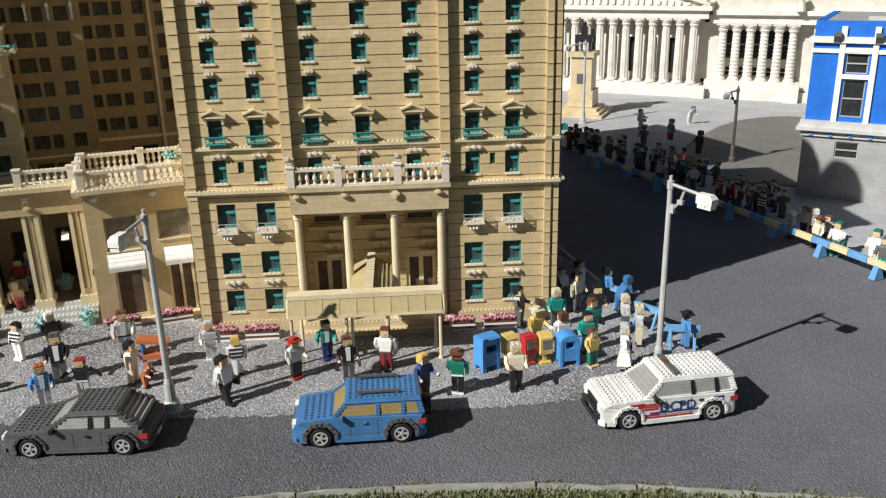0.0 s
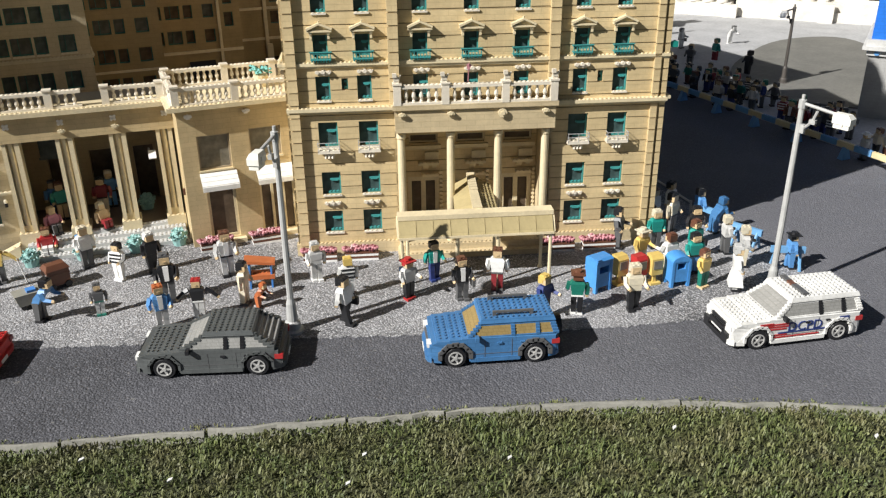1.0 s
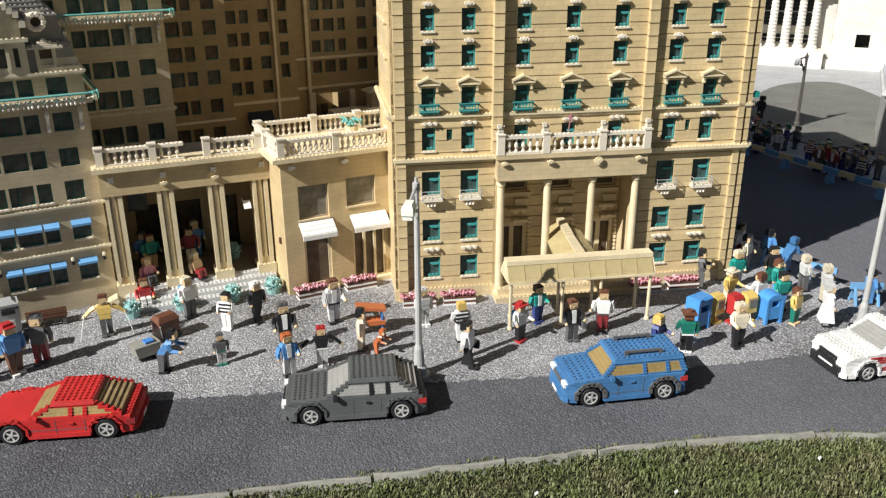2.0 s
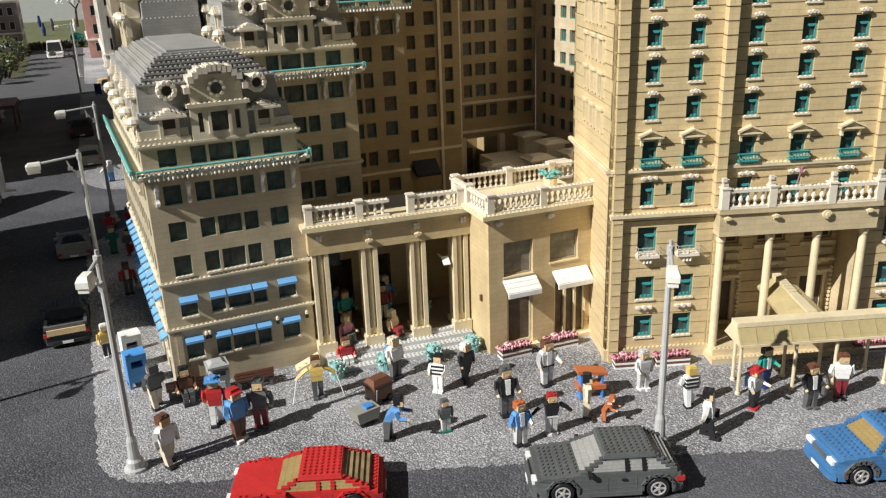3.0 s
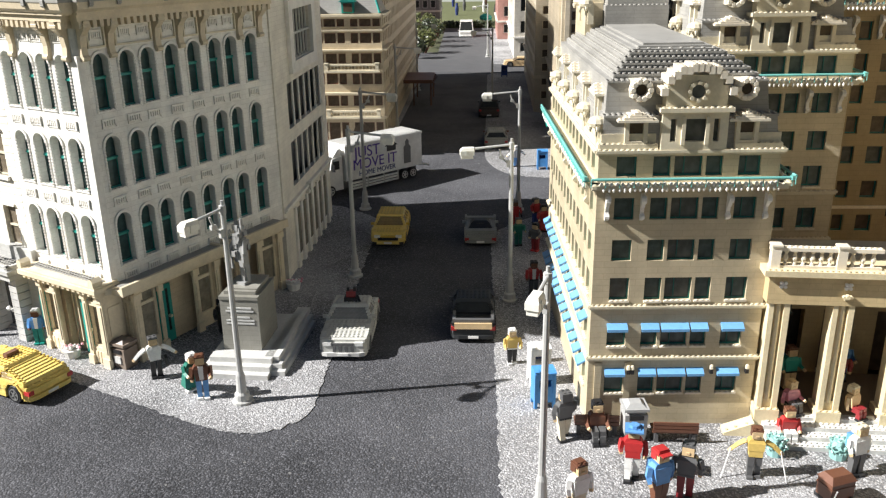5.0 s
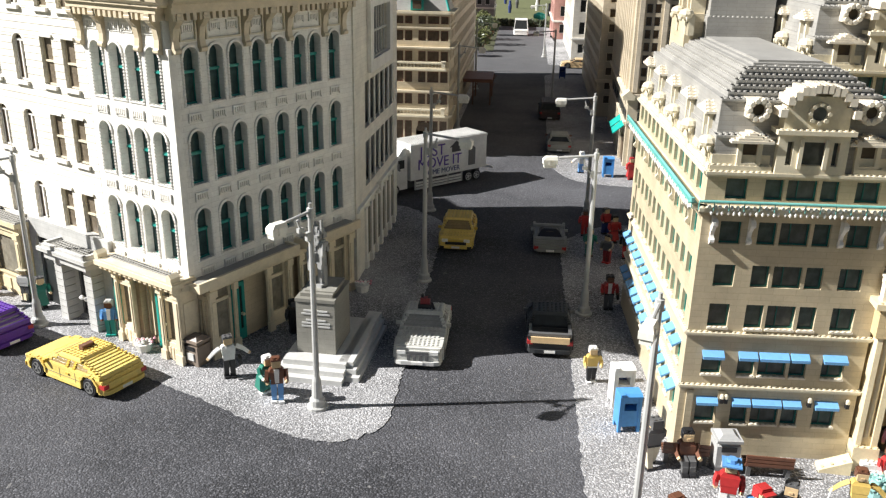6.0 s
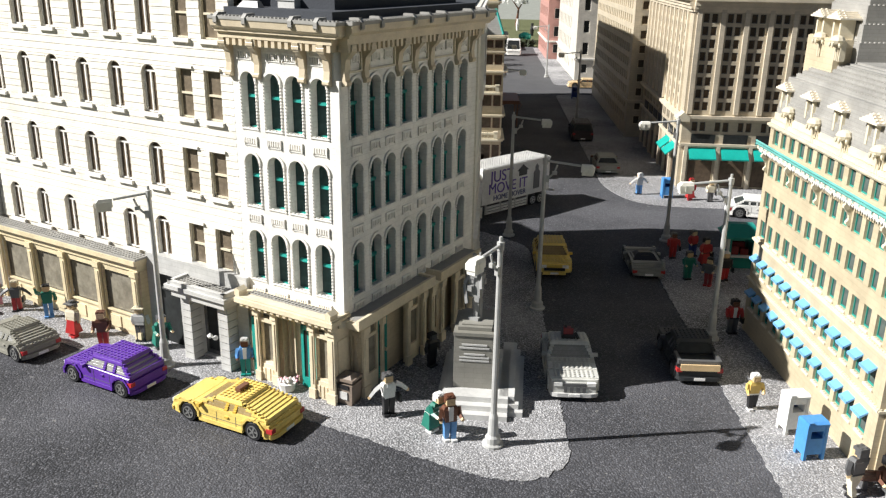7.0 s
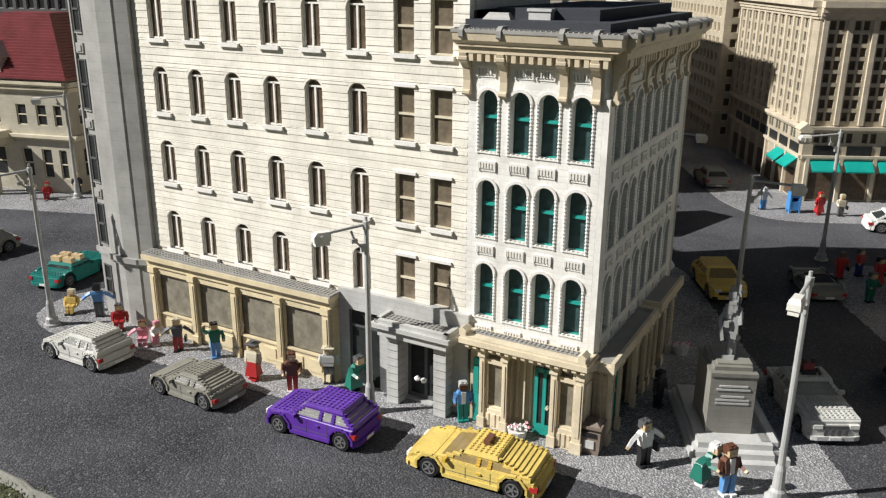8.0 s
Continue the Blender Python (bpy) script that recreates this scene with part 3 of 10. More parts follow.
def balustrade(parent, m, x0, x1, z, h, mat, posts, y=0.0, pitch=0.0115, deep=0.011):
    """Posts at the given places, a studded top rail, a plinth, and turned balusters between the posts."""
    part("rail", Shape().box(x0, x1, y, y + deep, z + h - 0.0055, z + h).stud_row(x0, x1, y + deep / 2, z + h), mat, parent, m=m)
    part("plinth", Shape().box(x0, x1, y, y + deep, z, z + 0.004), mat, parent, m=m)
    posts = sorted(posts)
    for p in posts:
        part("post", shared(("post", h, deep, mat.name), lambda: Shape().box(-0.0065, 0.0065, -0.0015, deep + 0.0015, 0, h + 0.0015).box(-0.008, 0.008, -0.003, deep + 0.003, h + 0.0015, h + 0.0045), mat), None, parent, m=m @ Matrix.Translation((p, y, z)))
    ends = [x0 - 0.004, *posts, x1 + 0.004]
    for a, b in zip(ends, ends[1:]):
        a, b = a + 0.009, b - 0.009
        n = int((b - a) / pitch + 0.35)
        for i in range(n):
            part("baluster", baluster_mesh(h - 0.0095, mat), None, parent, m=m @ Matrix.Translation((a + (i + 0.5) * (b - a) / n, y + deep / 2, z + 0.004)))


def rail_teal(parent, m, x0, x1, z, out, mat, drop=0.012):
    """A thin coloured hand rail on short stanchions along a ledge."""
    s = Shape().rod((x0, -out, z), (x1, -out, z), 0.0022)
    n = max(2, int((x1 - x0) / 0.02))
    for i in range(n + 1):
        x = x0 + (x1 - x0) * i / n
        s.rod((x, -out, z - drop), (x, -out, z), 0.0008, 5)
    s.turned(x1, -out, ((0.0036, z - 0.003), (0.0036, z + 0.003)), 8)
    return part("hand_rail", s, mat, parent, m=m)


def awning(parent, m, x0, x1, z, mat, out=0.012, h=0.009, name="awning"):
    w = round(x1 - x0, 4)
    return part(name, shared((name, w, out, h, mat.name), lambda: Shape().prism([(0.0, 0.0), (-out, -h), (-out, -h - 0.003), (-out + 0.002, -h - 0.003), (0.0, -0.003)], 0, w, "x").box(0, w, -out - 0.001, -out + 0.001, -h - 0.004, -h + 0.0005), mat), None, parent, m=m @ Matrix.Translation((x0, 0, z)))


def body(parent, x0, x1, y0, y1, z0, z1, mat, name="core"):
    """The closed mass behind the outer walls."""
    return part(name, Shape().box(x0, x1, y0, y1, z0, z1), mat, parent)


def faces_of(width, depth):
    """Poses of a block's front, left, right and back walls in its own frame."""
    return (Matrix.Identity(4), pose(0, depth, 0, 0, 0, -90), pose(width, 0, 0, 0, 0, 90), pose(width, depth, 0, 0, 0, 180))

# ---- the hotel ----
def crest(parent, m, x, z, mat, w=0.014):
    """A small studded ornament fixed over or under a window."""
    part("ornament", shared(("ornament", w, mat.name), lambda: Shape().box(-w / 2, w / 2, -0.005, 0.0, 0, 0.004).turned(-w * 0.36, 0.002, ((0.003, -0.007), (0.003, -0.001)), 7, 0, "y").turned(0, 0.003, ((0.0034, -0.008), (0.0034, -0.001)), 7, 0, "y").turned(w * 0.36, 0.002, ((0.003, -0.007), (0.003, -0.001)), 7, 0, "y").box(-w * 0.3, w * 0.3, -0.003, 0, -0.004, 0), mat), None, parent, m=m @ Matrix.Translation((x, 0, z)))


def pediment(parent, m, x, z, mat, w=0.042):
    def make():
        s = Shape().prism([(-w / 2, 0.003), (0, 0.0125), (0, 0.0155), (-w / 2 - 0.001, 0.0065)], -0.012, 0.0, "y").prism([(w / 2, 0.003), (w / 2 + 0.001, 0.0065), (0, 0.0155), (0, 0.0125)], -0.012, 0.0, "y")
        s.prism([(-w / 2 + 0.002, 0.003), (w / 2 - 0.002, 0.003), (0, 0.012)], -0.005, 0.0, "y").box(-w / 2, w / 2, -0.010, 0.0, 0, 0.003)
        for k in (-1, 1):
            s.box(k * w * 0.36 - 0.002, k * w * 0.36 + 0.002, -0.006, 0.0, -0.012, 0).box(k * w * 0.36 - 0.0025, k * w * 0.36 + 0.0025, -0.008, 0.0, -0.004, 0)
        return s.turned(0, -0.006, ((0.0016, 0.0145), (0.0016, 0.0185)), 6)
    part("pediment", shared(("pediment", w, mat.name), make, mat), None, parent, m=m @ Matrix.Translation((x, 0, z)))


def balconet(parent, m, x, z, mat, w=0.03, h=0.013):
    def make():
        s = Shape().box(-w / 2, w / 2, -0.011, -0.009, h - 0.0025, h).box(-w / 2, w / 2, -0.011, 0.0, 0, 0.002)
        for i in range(7):
            p = -w / 2 + 0.001 + i * (w - 0.002) / 6
            s.box(p - 0.0008, p + 0.0008, -0.0105, -0.0092, 0.002, h - 0.002)
        for k in (-1, 1):
            s.box(k * (w / 2 - 0.001) - 0.001, k * (w / 2 - 0.001) + 0.001, -0.011, 0.0, h - 0.0025, h)
        for i in range(7):
            s.turned(-w / 2 + 0.0025 + i * (w - 0.005) / 6, -0.008, ((0.0014, -0.0035), (0.0021, -0.0015), (0.0021, 0.0)), 6)
        return s.box(-w / 2 - 0.0015, w / 2 + 0.0015, -0.0122, -0.0085, h, h + 0.0014)
    part("balconet", shared(("balconet", w, mat.name), make, mat), None, parent, m=m @ Matrix.Translation((x, 0, z)))


def flower_basket(parent, m, x, z, mat, rail):
    def make():
        s = Shape().box(-0.020, 0.020, -0.014, 0, -0.001, 0.005).stud_row(-0.020, 0.020, -0.010, 0.005).box(-0.009, 0.009, -0.008, 0, -0.008, -0.001)
        for p in (-0.006, 0.0, 0.006):
            s.turned(p, -0.008, ((0.0032, -0.011), (0.0032, -0.004)), 6)
        return s
    ob = part("window_shelf", shared(("window_shelf", mat.name), make, mat), None, parent, m=m @ Matrix.Translation((x, 0, z)))

    def loop():
        s = Shape()
        for k in (0.012, 0.019):
            s.rod((-0.019, -0.014, k), (0.019, -0.014, k), 0.0007, 5).rod((-0.019, -0.014, k), (-0.019, 0.0, k), 0.0007, 5).rod((0.019, -0.014, k), (0.019, 0.0, k), 0.0007, 5)
        for p in (-0.019, 0.0, 0.019):
            s.rod((p, -0.014, 0.003), (p, -0.014, 0.02), 0.0007, 5)
        return s
    part("wire_guard", shared(("wire_guard", rail.name), loop, rail), None, ob)


def hotel():
    W, D, TOP = 0.682, 0.28, 0.80
    h = thing("hotel", at(0.125, 1.55, 0, -18), "tall tan toy-brick hotel with teal windows and a columned entrance", "building")
    front, left, right, _ = faces_of(W, D)
    rows = [(0.046, 0.088), (0.121, 0.164), (0.212, 0.257), (0.297, 0.339), (0.373, 0.410), (0.447, 0.484), (0.509, 0.546), (0.568, 0.604), (0.629, 0.665), (0.690, 0.726)]
    wings = [(0.0, 0.190, [(0.053, 0.078), (0.125, 0.150)]), (0.190, 0.470, [(0.223, 0.249), (0.312, 0.338), (0.401, 0.428)]), (0.470, W, [(0.508, 0.535), (0.581, 0.608)])]
    back_by = (0.0, -0.002, 0.0)
    for k, (a, b, cols) in enumerate(wings):
        m = front @ Matrix.Translation((0, back_by[k], 0))
        holes = [(c0, c1, z0, z1) for c0, c1 in cols for z0, z1 in rows if not (k == 1 and z1 < 0.29)]
        if k != 1:
            grow = (0.001, 0.008) if k == 0 else (0.004, 0.005)
            holes = [(c0 - grow[0], c1 + grow[1], z0, z1) if z0 < 0.25 else (c0, c1, z0, z1) for c0, c1, z0, z1 in holes]
        if k == 0:
            holes.append((0.098, 0.109, 0.315, 0.335))
        if k == 2:
            holes.append((0.553, 0.563, 0.315, 0.335))
        z_low = 0.024
        if k == 1:
            holes.append((0.198, 0.463, 0.0, 0.238))
        facade(h, m, a, b, z_low, TOP, holes, TAN, TAN_DARK)
        for c0, c1, z0, z1 in holes:
            if c1 - c0 > 0.1:
                continue
            window(h, m, c0, c1, z0, z1, TEAL_DUSTY, GLASS_TEAL, "sash", 0.0065, PALE_STONE if c1 - c0 > 0.015 and not 0.36 < z0 < 0.4 else None)
            x = (c0 + c1) / 2
            if c1 - c0 < 0.015:
                continue
            if 0.36 < z0 < 0.40:
                pediment(h, m, x, z1 + 0.006, CREAM_TRIM)
                balconet(h, m, x, z0 - 0.004, TEAL_DUSTY, 0.035)
            elif z0 > 0.42:
                crest(h, m, x, z1 + 0.006, PALE_STONE, 0.016)
            elif 0.29 < z0:
                crest(h, m, x + 0.002, z1 + 0.006, PALE_STONE, 0.028)
            elif 0.2 < z0 < 0.25:
                flower_basket(h, m, x, z0 - 0.008, PALE_STONE, GREY)
            elif 0.1 < z0 < 0.13:
                crest(h, m, x, z0 - 0.018, PALE_STONE, 0.030)
        ledge(h, m, a, b, 0.279 if k != 1 else 0.358, 0.006, 0.012 if k != 1 else 0.006, CREAM_TRIM)
        if k != 1:
            ledge(h, m, a, b, 0.358, 0.005, 0.006, CREAM_TRIM)
        ledge(h, m, a, b, TOP - 0.02, 0.02, 0.02, CREAM_TRIM, "top_cornice", False)
        if k != 1:
            part("base_course", Shape().box(a - 0.003, b + 0.003, -0.004, 0.01, 0, 0.024).stud_row(a, b, -0.002, 0.024), CREAM, h, m=m)
    # upright quoin strips between the wings and at the corners
    for x, w, out in ((0.004, 0.018, 0.0095), (0.180, 0.018, 0.0155), (0.462, 0.018, 0.011), (0.660, 0.012, 0.006), (0.676, 0.010, 0.003)):
        z = 0.0
        while z < TOP - 0.03:
            if not (0.17 < x < 0.48 and z < 0.27):
                part("quoin", shared(("quoin", w, out), lambda: Shape().box(-w / 2, w / 2, -out, 0.0, 0, 0.0205), TAN), None, h, m=Matrix.Translation((x + w / 2 if x < 0.6 else x, 0, z)))
            z += 0.0224
    # side walls in the same courses, with blind bays on the courtyard side
    side_holes = []
    for c in (0.095, 0.145, 0.195):
        for z0, z1 in rows[5:9]:
            side_holes.append((c, c + 0.02, z0 - 0.03, z1 - 0.03))
    facade(h, left, 0.0, D, 0.0, TOP, side_holes, TAN, TAN_DARK)
    for c0, c1, z0, z1 in side_holes:
        window(h, left, c0, c1, z0, z1, CREAM_TRIM, TAN, "plain", 0.003)
        part("window_surround", shared(("window_surround",), lambda: Shape().box(-0.004, 0, -0.005, 0.001, -0.002, 0.037).box(0.02, 0.024, -0.005, 0.001, -0.002, 0.037).box(-0.006, 0.026, -0.007, 0.001, 0.037, 0.042).stud_row(-0.005, 0.025, -0.004, 0.042), CREAM_TRIM), None, h, m=left @ Matrix.Translation((c0, 0, z0)))
    ledge(h, left, 0.0, D + 0.004, 0.358, 0.006, 0.010, CREAM_TRIM)
    facade(h, right, 0.0, D, 0.0, TOP, [], TAN, TAN_DARK)
    ledge(h, right, 0.0, D, 0.279, 0.006, 0.010, CREAM_TRIM)
    ledge(h, right, 0.0, D, 0.358, 0.005, 0.006, CREAM_TRIM)
    part("rain_pipe", Shape().rod((0.02, -0.004, 0.0), (0.02, -0.004, 0.79), 0.0022).rod((0.032, -0.004, 0.0), (0.032, -0.004, 0.79), 0.0016), BLACK, h, m=right)
    part("wall_bracket", Shape().box(0.0, 0.008, -0.014, 0.0, 0.372, 0.382).stud(0.004, -0.008, 0.382), TEAL, h, m=right)
    part("wall", Shape().box(0, W, D - 0.012, D, 0, TOP), TAN, h, "plain rear wall")
    # unseen wing, added so the hotel's shadow on the avenue has no gap
    part("rear_wing", Shape().box(0.36, W - 0.002, D, D + 0.30, 0, TOP), TAN, h, "plain rear wing, unseen, added for its shadow")
    part("roof", Shape().box(0.012, W - 0.012, 0.012, D - 0.012, TOP - 0.03, TOP - 0.012), ROOF_GREY, h)
    # unseen: two round-topped blocks added to cast rounded shadow on the blue house
    for u, v, r in ((0.441, 0.180, 0.060), (0.475, 0.0755, 0.054)):
        part("roof_turret", Shape().turned(u, v, ((r, TOP - 0.014), (r, 1.02), (r * 0.92, 1.055), (r * 0.66, 1.085), (r * 0.3, 1.098), (0.002, 1.102)), 18), TAN, h, "round-topped block, unseen, added to cast a shadow")
    core = Shape().box(0.014, 0.186, 0.0125, 0.03, 0.0, TOP - 0.03).box(0.476, W - 0.014, 0.0125, 0.03, 0.0, TOP - 0.03).box(0.186, 0.476, 0.0125, 0.03, 0.25, TOP - 0.03)
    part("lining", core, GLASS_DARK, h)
    # entrance loggia: back wall with doors, four columns, beam and balcony
    y_back = 0.078
    lm = Matrix.Translation((0, y_back, 0))
    bays = (0.0, 0.0905, 0.1815)
    doors = [(0.2125 + d, 0.2725 + d, 0.03, 0.121) for d in (0.0, 0.1815)]
    tops = [(0.2165 + d, 0.271 + d, 0.1886, 0.206) for d in bays]
    plain_wall(h, lm, 0.188, 0.474, 0.0, 0.245, doors + tops, TAN_DARK, 0.012, "loggia_wall")
    for i in range(11):
        for x0, x1, z0, z1 in cell_list(0.1985, 0.4625, i * 0.0222, i * 0.0222 + 0.0206, doors + tops):
            part("stone_course", Shape().box(x0, x1, -0.0026, 0.0, z0, z1), TAN, h, m=lm)
    part("lining", Shape().box(0.19, 0.47, y_back + 0.0125, y_back + 0.02, 0, 0.24), GLASS_DARK, h)
    for x0, x1 in ((0.188, 0.198), (0.463, 0.474)):
        part("loggia_side", Shape().box(x0, x1, 0.0, y_back, 0, 0.238), CREAM, h)
    part("loggia_ceiling", Shape().box(0.198, 0.463, 0.0, y_back, 0.238, 0.248), CREAM, h)
    for c0, c1, z0, z1 in doors:
        w, t = c1 - c0, z1 - z0
        ob = part("door", Shape().box(0, w, -0.004, 0.003, t - 0.009, t).box(0, 0.007, -0.004, 0.003, 0, t - 0.009).box(w - 0.007, w, -0.004, 0.003, 0, t - 0.009).box(w / 2 - 0.0045, w / 2 + 0.0045, -0.002, 0.003, 0, t - 0.009), CREAM_TRIM, h, m=lm @ Matrix.Translation((c0, 0.004, z0)))
        part("pane", Shape().box(0.001, w - 0.001, 0.002, 0.0032, 0, t), GLASS_BROWN, ob)
    for d in bays:
        wm = lm @ Matrix.Translation((d, -0.0026, 0))
        jamb = Shape()
        for i in range(12):
            jamb.turned(0.2765, 0.130 - i * 0.0085, ((0.0034, -0.006), (0.0034, 0.0)), 6, 0, "y")
        part("studded_jamb", jamb, CREAM_TRIM, h, m=wm)
        part("wall_panel", Shape().box(0.246, 0.2725, -0.006, 0, 0.157, 0.1715), CREAM_TRIM, h, m=wm)
        part("wall_shelf", Shape().box(0.2325, 0.2715, -0.020, 0, 0.150, 0.1545).stud_row(0.2325, 0.2715, -0.0165, 0.1545), CREAM_TRIM, h, m=wm)
        part("shelf_bracket", Shape().prism([(0, 0.1495), (-0.016, 0.1495), (-0.012, 0.144), (-0.004, 0.138), (0, 0.136)], 0.241, 0.252, "x").prism([(0, 0.1495), (-0.010, 0.1495), (-0.004, 0.140), (0, 0.140)], 0.260, 0.268, "x"), CREAM_TRIM, h, m=wm)
        part("wall_shelf", Shape().box(0.240, 0.2715, -0.016, 0, 0.1255, 0.130).stud_row(0.240, 0.2715, -0.0125, 0.130), CREAM_TRIM, h, m=wm)
    for c0, c1, z0, z1 in tops:
        window(h, lm, c0, c1, z0, z1, CREAM_TRIM, GLASS_BROWN, "plain", 0.004)
        part("window_ledge", Shape().box(c0 - 0.008, c1 + 0.006, -0.010, -0.0026, z0 - 0.010, z0 - 0.003), CREAM_TRIM, h, m=lm)
    for x in (0.198, 0.287, 0.3735, 0.4595):
        part("column", shared(("column", 1), lambda: Shape().box(-0.0095, 0.0095, -0.0095, 0.0095, 0, 0.014).turned(0, 0, ((0.0074, 0.014), (0.0074, 0.10), (0.0068, 0.225), (0.0084, 0.228), (0.0084, 0.236)), 14), CREAM_TRIM), None, h, m=Matrix.Translation((x, -0.012, 0.0)))
    part("entrance_step", Shape().box(0.186, 0.476, -0.045, 0.05, 0, 0.012).box(0.192, 0.47, -0.03, 0.05, 0.012, 0.024).stud_row(0.19, 0.47, -0.041, 0.012).stud_row(0.195, 0.465, -0.026, 0.024), CREAM, h)
    part("beam", Shape().box(0.188, 0.474, -0.026, 0.0, 0.240, 0.282).box(0.184, 0.478, -0.031, 0.0, 0.282, 0.291), CREAM, h)
    for x in (0.20, 0.286, 0.455):
        crest(h, Matrix.Translation((0, -0.026, 0)), x, 0.272, CREAM_TRIM, 0.010)
    part("rosette", Shape().ring(0, 0, -0.006, 0.0, 0.008, 0.003, 12).turned(0, 0, ((0.004, -0.008), (0.004, 0)), 8, 0, "y"), CREAM_TRIM, h, m=Matrix.Translation((0.378, -0.026, 0.272)))
    bm = Matrix.Translation((0, -0.030, 0))
    balustrade(h, bm, 0.186, 0.476, 0.291, 0.034, PALE_STONE, (0.193, 0.277, 0.383, 0.469), pitch=0.0135)
    for x in (0.192, 0.275, 0.385, 0.470):
        part("urn", shared(("urn",), lambda: Shape().box(-0.005, 0.005, -0.005, 0.005, 0, 0.004).wedge(-0.004, 0.005, -0.006, 0.003, 0.004, 0.013, (-0.006, 0.003, -0.007, 0.002)).box(-0.0065, 0.0005, -0.0085, -0.001, 0.011, 0.0175).rod((0.004, 0, 0.006), (0.008, 0.003, 0.013), 0.0022, 5, 0.001), PALE_STONE), None, h, m=Matrix.Translation((x, -0.024, 0.3295)))
    for x0 in (0.19, 0.464):
        part("balcony_side", Shape().box(x0, x0 + 0.01, -0.02, 0, 0.291, 0.322), CREAM_TRIM, h)
    part("flag_pole", Shape().rod((0.316, -0.03, 0.33), (0.316, -0.045, 0.365), 0.001, 5).prism([(0.3165, 0.352), (0.321, 0.361), (0.312, 0.363), (0.313, 0.354)], -0.043, -0.041, "y"), DUSTY_PINK, h)
    # porch roof before the doors: a ridge from the door, and a cross roof on posts
    c = thing("entrance_canopy", at(0.125, 1.55, 0, -18), "tan tiled porch canopy on slim posts before the hotel doors", "canopy")
    OLIVE = brick_plastic("canopy_tiles", (0.47, 0.38, 0.19), brick=(0.03, 0.05))
    u0, u1 = 0.184, 0.450
    part("roof", Shape().prism([(-0.121, 0.1235), (-0.141, 0.1195), (-0.1555, 0.0965), (-0.1515, 0.0965), (-0.137, 0.116), (-0.121, 0.119), (-0.100, 0.0965), (-0.096, 0.0965)], u0, u1, "x"), OLIVE, c)
    part("ridge", Shape().box(u0 - 0.002, u1 + 0.002, -0.1415, -0.118, 0.1205, 0.1285), CREAM_TRIM, c)
    n = 9
    for i in range(n):
        x = u0 + (i + 0.5) * (u1 - u0) / n
        part("roof_tile", shared(("roof_tile",), lambda: Shape().prism([(-0.1424, 0.1195), (-0.1574, 0.0958), (-0.1556, 0.0958), (-0.1408, 0.1195)], -0.0143, 0.0143, "x"), OLIVE), None, c, m=Matrix.Translation((x, 0, 0)))
    part("fascia", Shape().box(u0 - 0.001, u1 + 0.001, -0.1590, -0.1515, 0.0915, 0.0955), CREAM_TRIM, c)
    for x in (u0 - 0.0035, u1 + 0.0005):
        part("gable_end", Shape().prism([(-0.121, 0.122), (-0.141, 0.119), (-0.1555, 0.0945), (-0.097, 0.0945)], x, x + 0.003, "x"), CREAM_TRIM, c)
    # gable roof from the doors down to the cross roof: one plain slope, one of small stepped tiles, a tiled ridge
    far, near = Vector((0.329, 0.030, 0.136)), Vector((0.3235, -0.119, 0.1285))
    far_left, near_left = Vector((0.294, 0.030, 0.119)), Vector((0.284, -0.119, 0.1045))
    far_right, near_right = Vector((0.366, 0.030, 0.115)), Vector((0.363, -0.119, 0.1035))
    six = [(0, 1, 2, 3), (4, 7, 6, 5), (0, 4, 5, 1), (1, 5, 6, 2), (2, 6, 7, 3), (3, 7, 4, 0)]
    drop = Vector((0, 0, -0.005))
    for p, q in ((near_left, far_left), (near_right, far_right)):
        v = [far, near, p, q]
        part("roof_slope", Shape().add([tuple(w) for w in v] + [tuple(w + drop) for w in v], six), OLIVE, c)
    tiles = Shape()
    for i in range(5):
        for k in range(13):
            a, b = (far.lerp(far_right, (i + e) / 5) for e in (0.04, 0.96))
            d, e = (near.lerp(near_right, (i + g) / 5) for g in (0.04, 0.96))
            p = [a.lerp(d, (k + 0.06) / 13), b.lerp(e, (k + 0.06) / 13), b.lerp(e, (k + 0.94) / 13), a.lerp(d, (k + 0.94) / 13)]
            up = (0.0006, 0.0040, 0.0040, 0.0006)
            tiles.add([tuple(w + Vector((0, 0, -0.001))) for w in p] + [tuple(w + Vector((0, 0, z))) for w, z in zip(p, up)], six)
    tagged(part("slope_tiles", tiles, OLIVE, c), kind="stuff")
    part("roof_edge", Shape().rod(tuple(far_right), tuple(near_right), 0.0022, 4), CREAM_TRIM, c)
    for i in range(7):
        p, q = far.lerp(near, i / 14), far.lerp(near, (i + 0.84) / 14)
        v = [(w.x + x, w.y, w.z + z) for z in (-0.002, 0.0062 - 0.0004 * i) for w, x in ((p, -0.0085), (p, 0.0065), (q, 0.0065), (q, -0.0085))]
        part("ridge_tile", Shape().add(v, six), CREAM_TRIM, c)
    p = far.lerp(near, 0.5)
    v = [(w.x + x, w.y, w.z + z) for z in (-0.003, 0.0022) for w, x in ((p, -0.0085), (p, 0.0065), (near, 0.0075), (near, -0.0095))]
    part("gable_ridge", Shape().add(v, six), CREAM_TRIM, c)
    for x, y in ((0.188, -0.152), (0.283, -0.152), (0.354, -0.152), (0.446, -0.152), (0.200, -0.103), (0.440, -0.103), (0.29, -0.103), (0.355, -0.103)):
        part("post", shared(("canopy_post",), lambda: Shape().turned(0, 0, ((0.0045, 0), (0.0045, 0.004), (0.0030, 0.006), (0.0030, 0.0915)), 8), CREAM_TRIM), None, c, m=Matrix.Translation((x, y, PAVE)))


hotel()

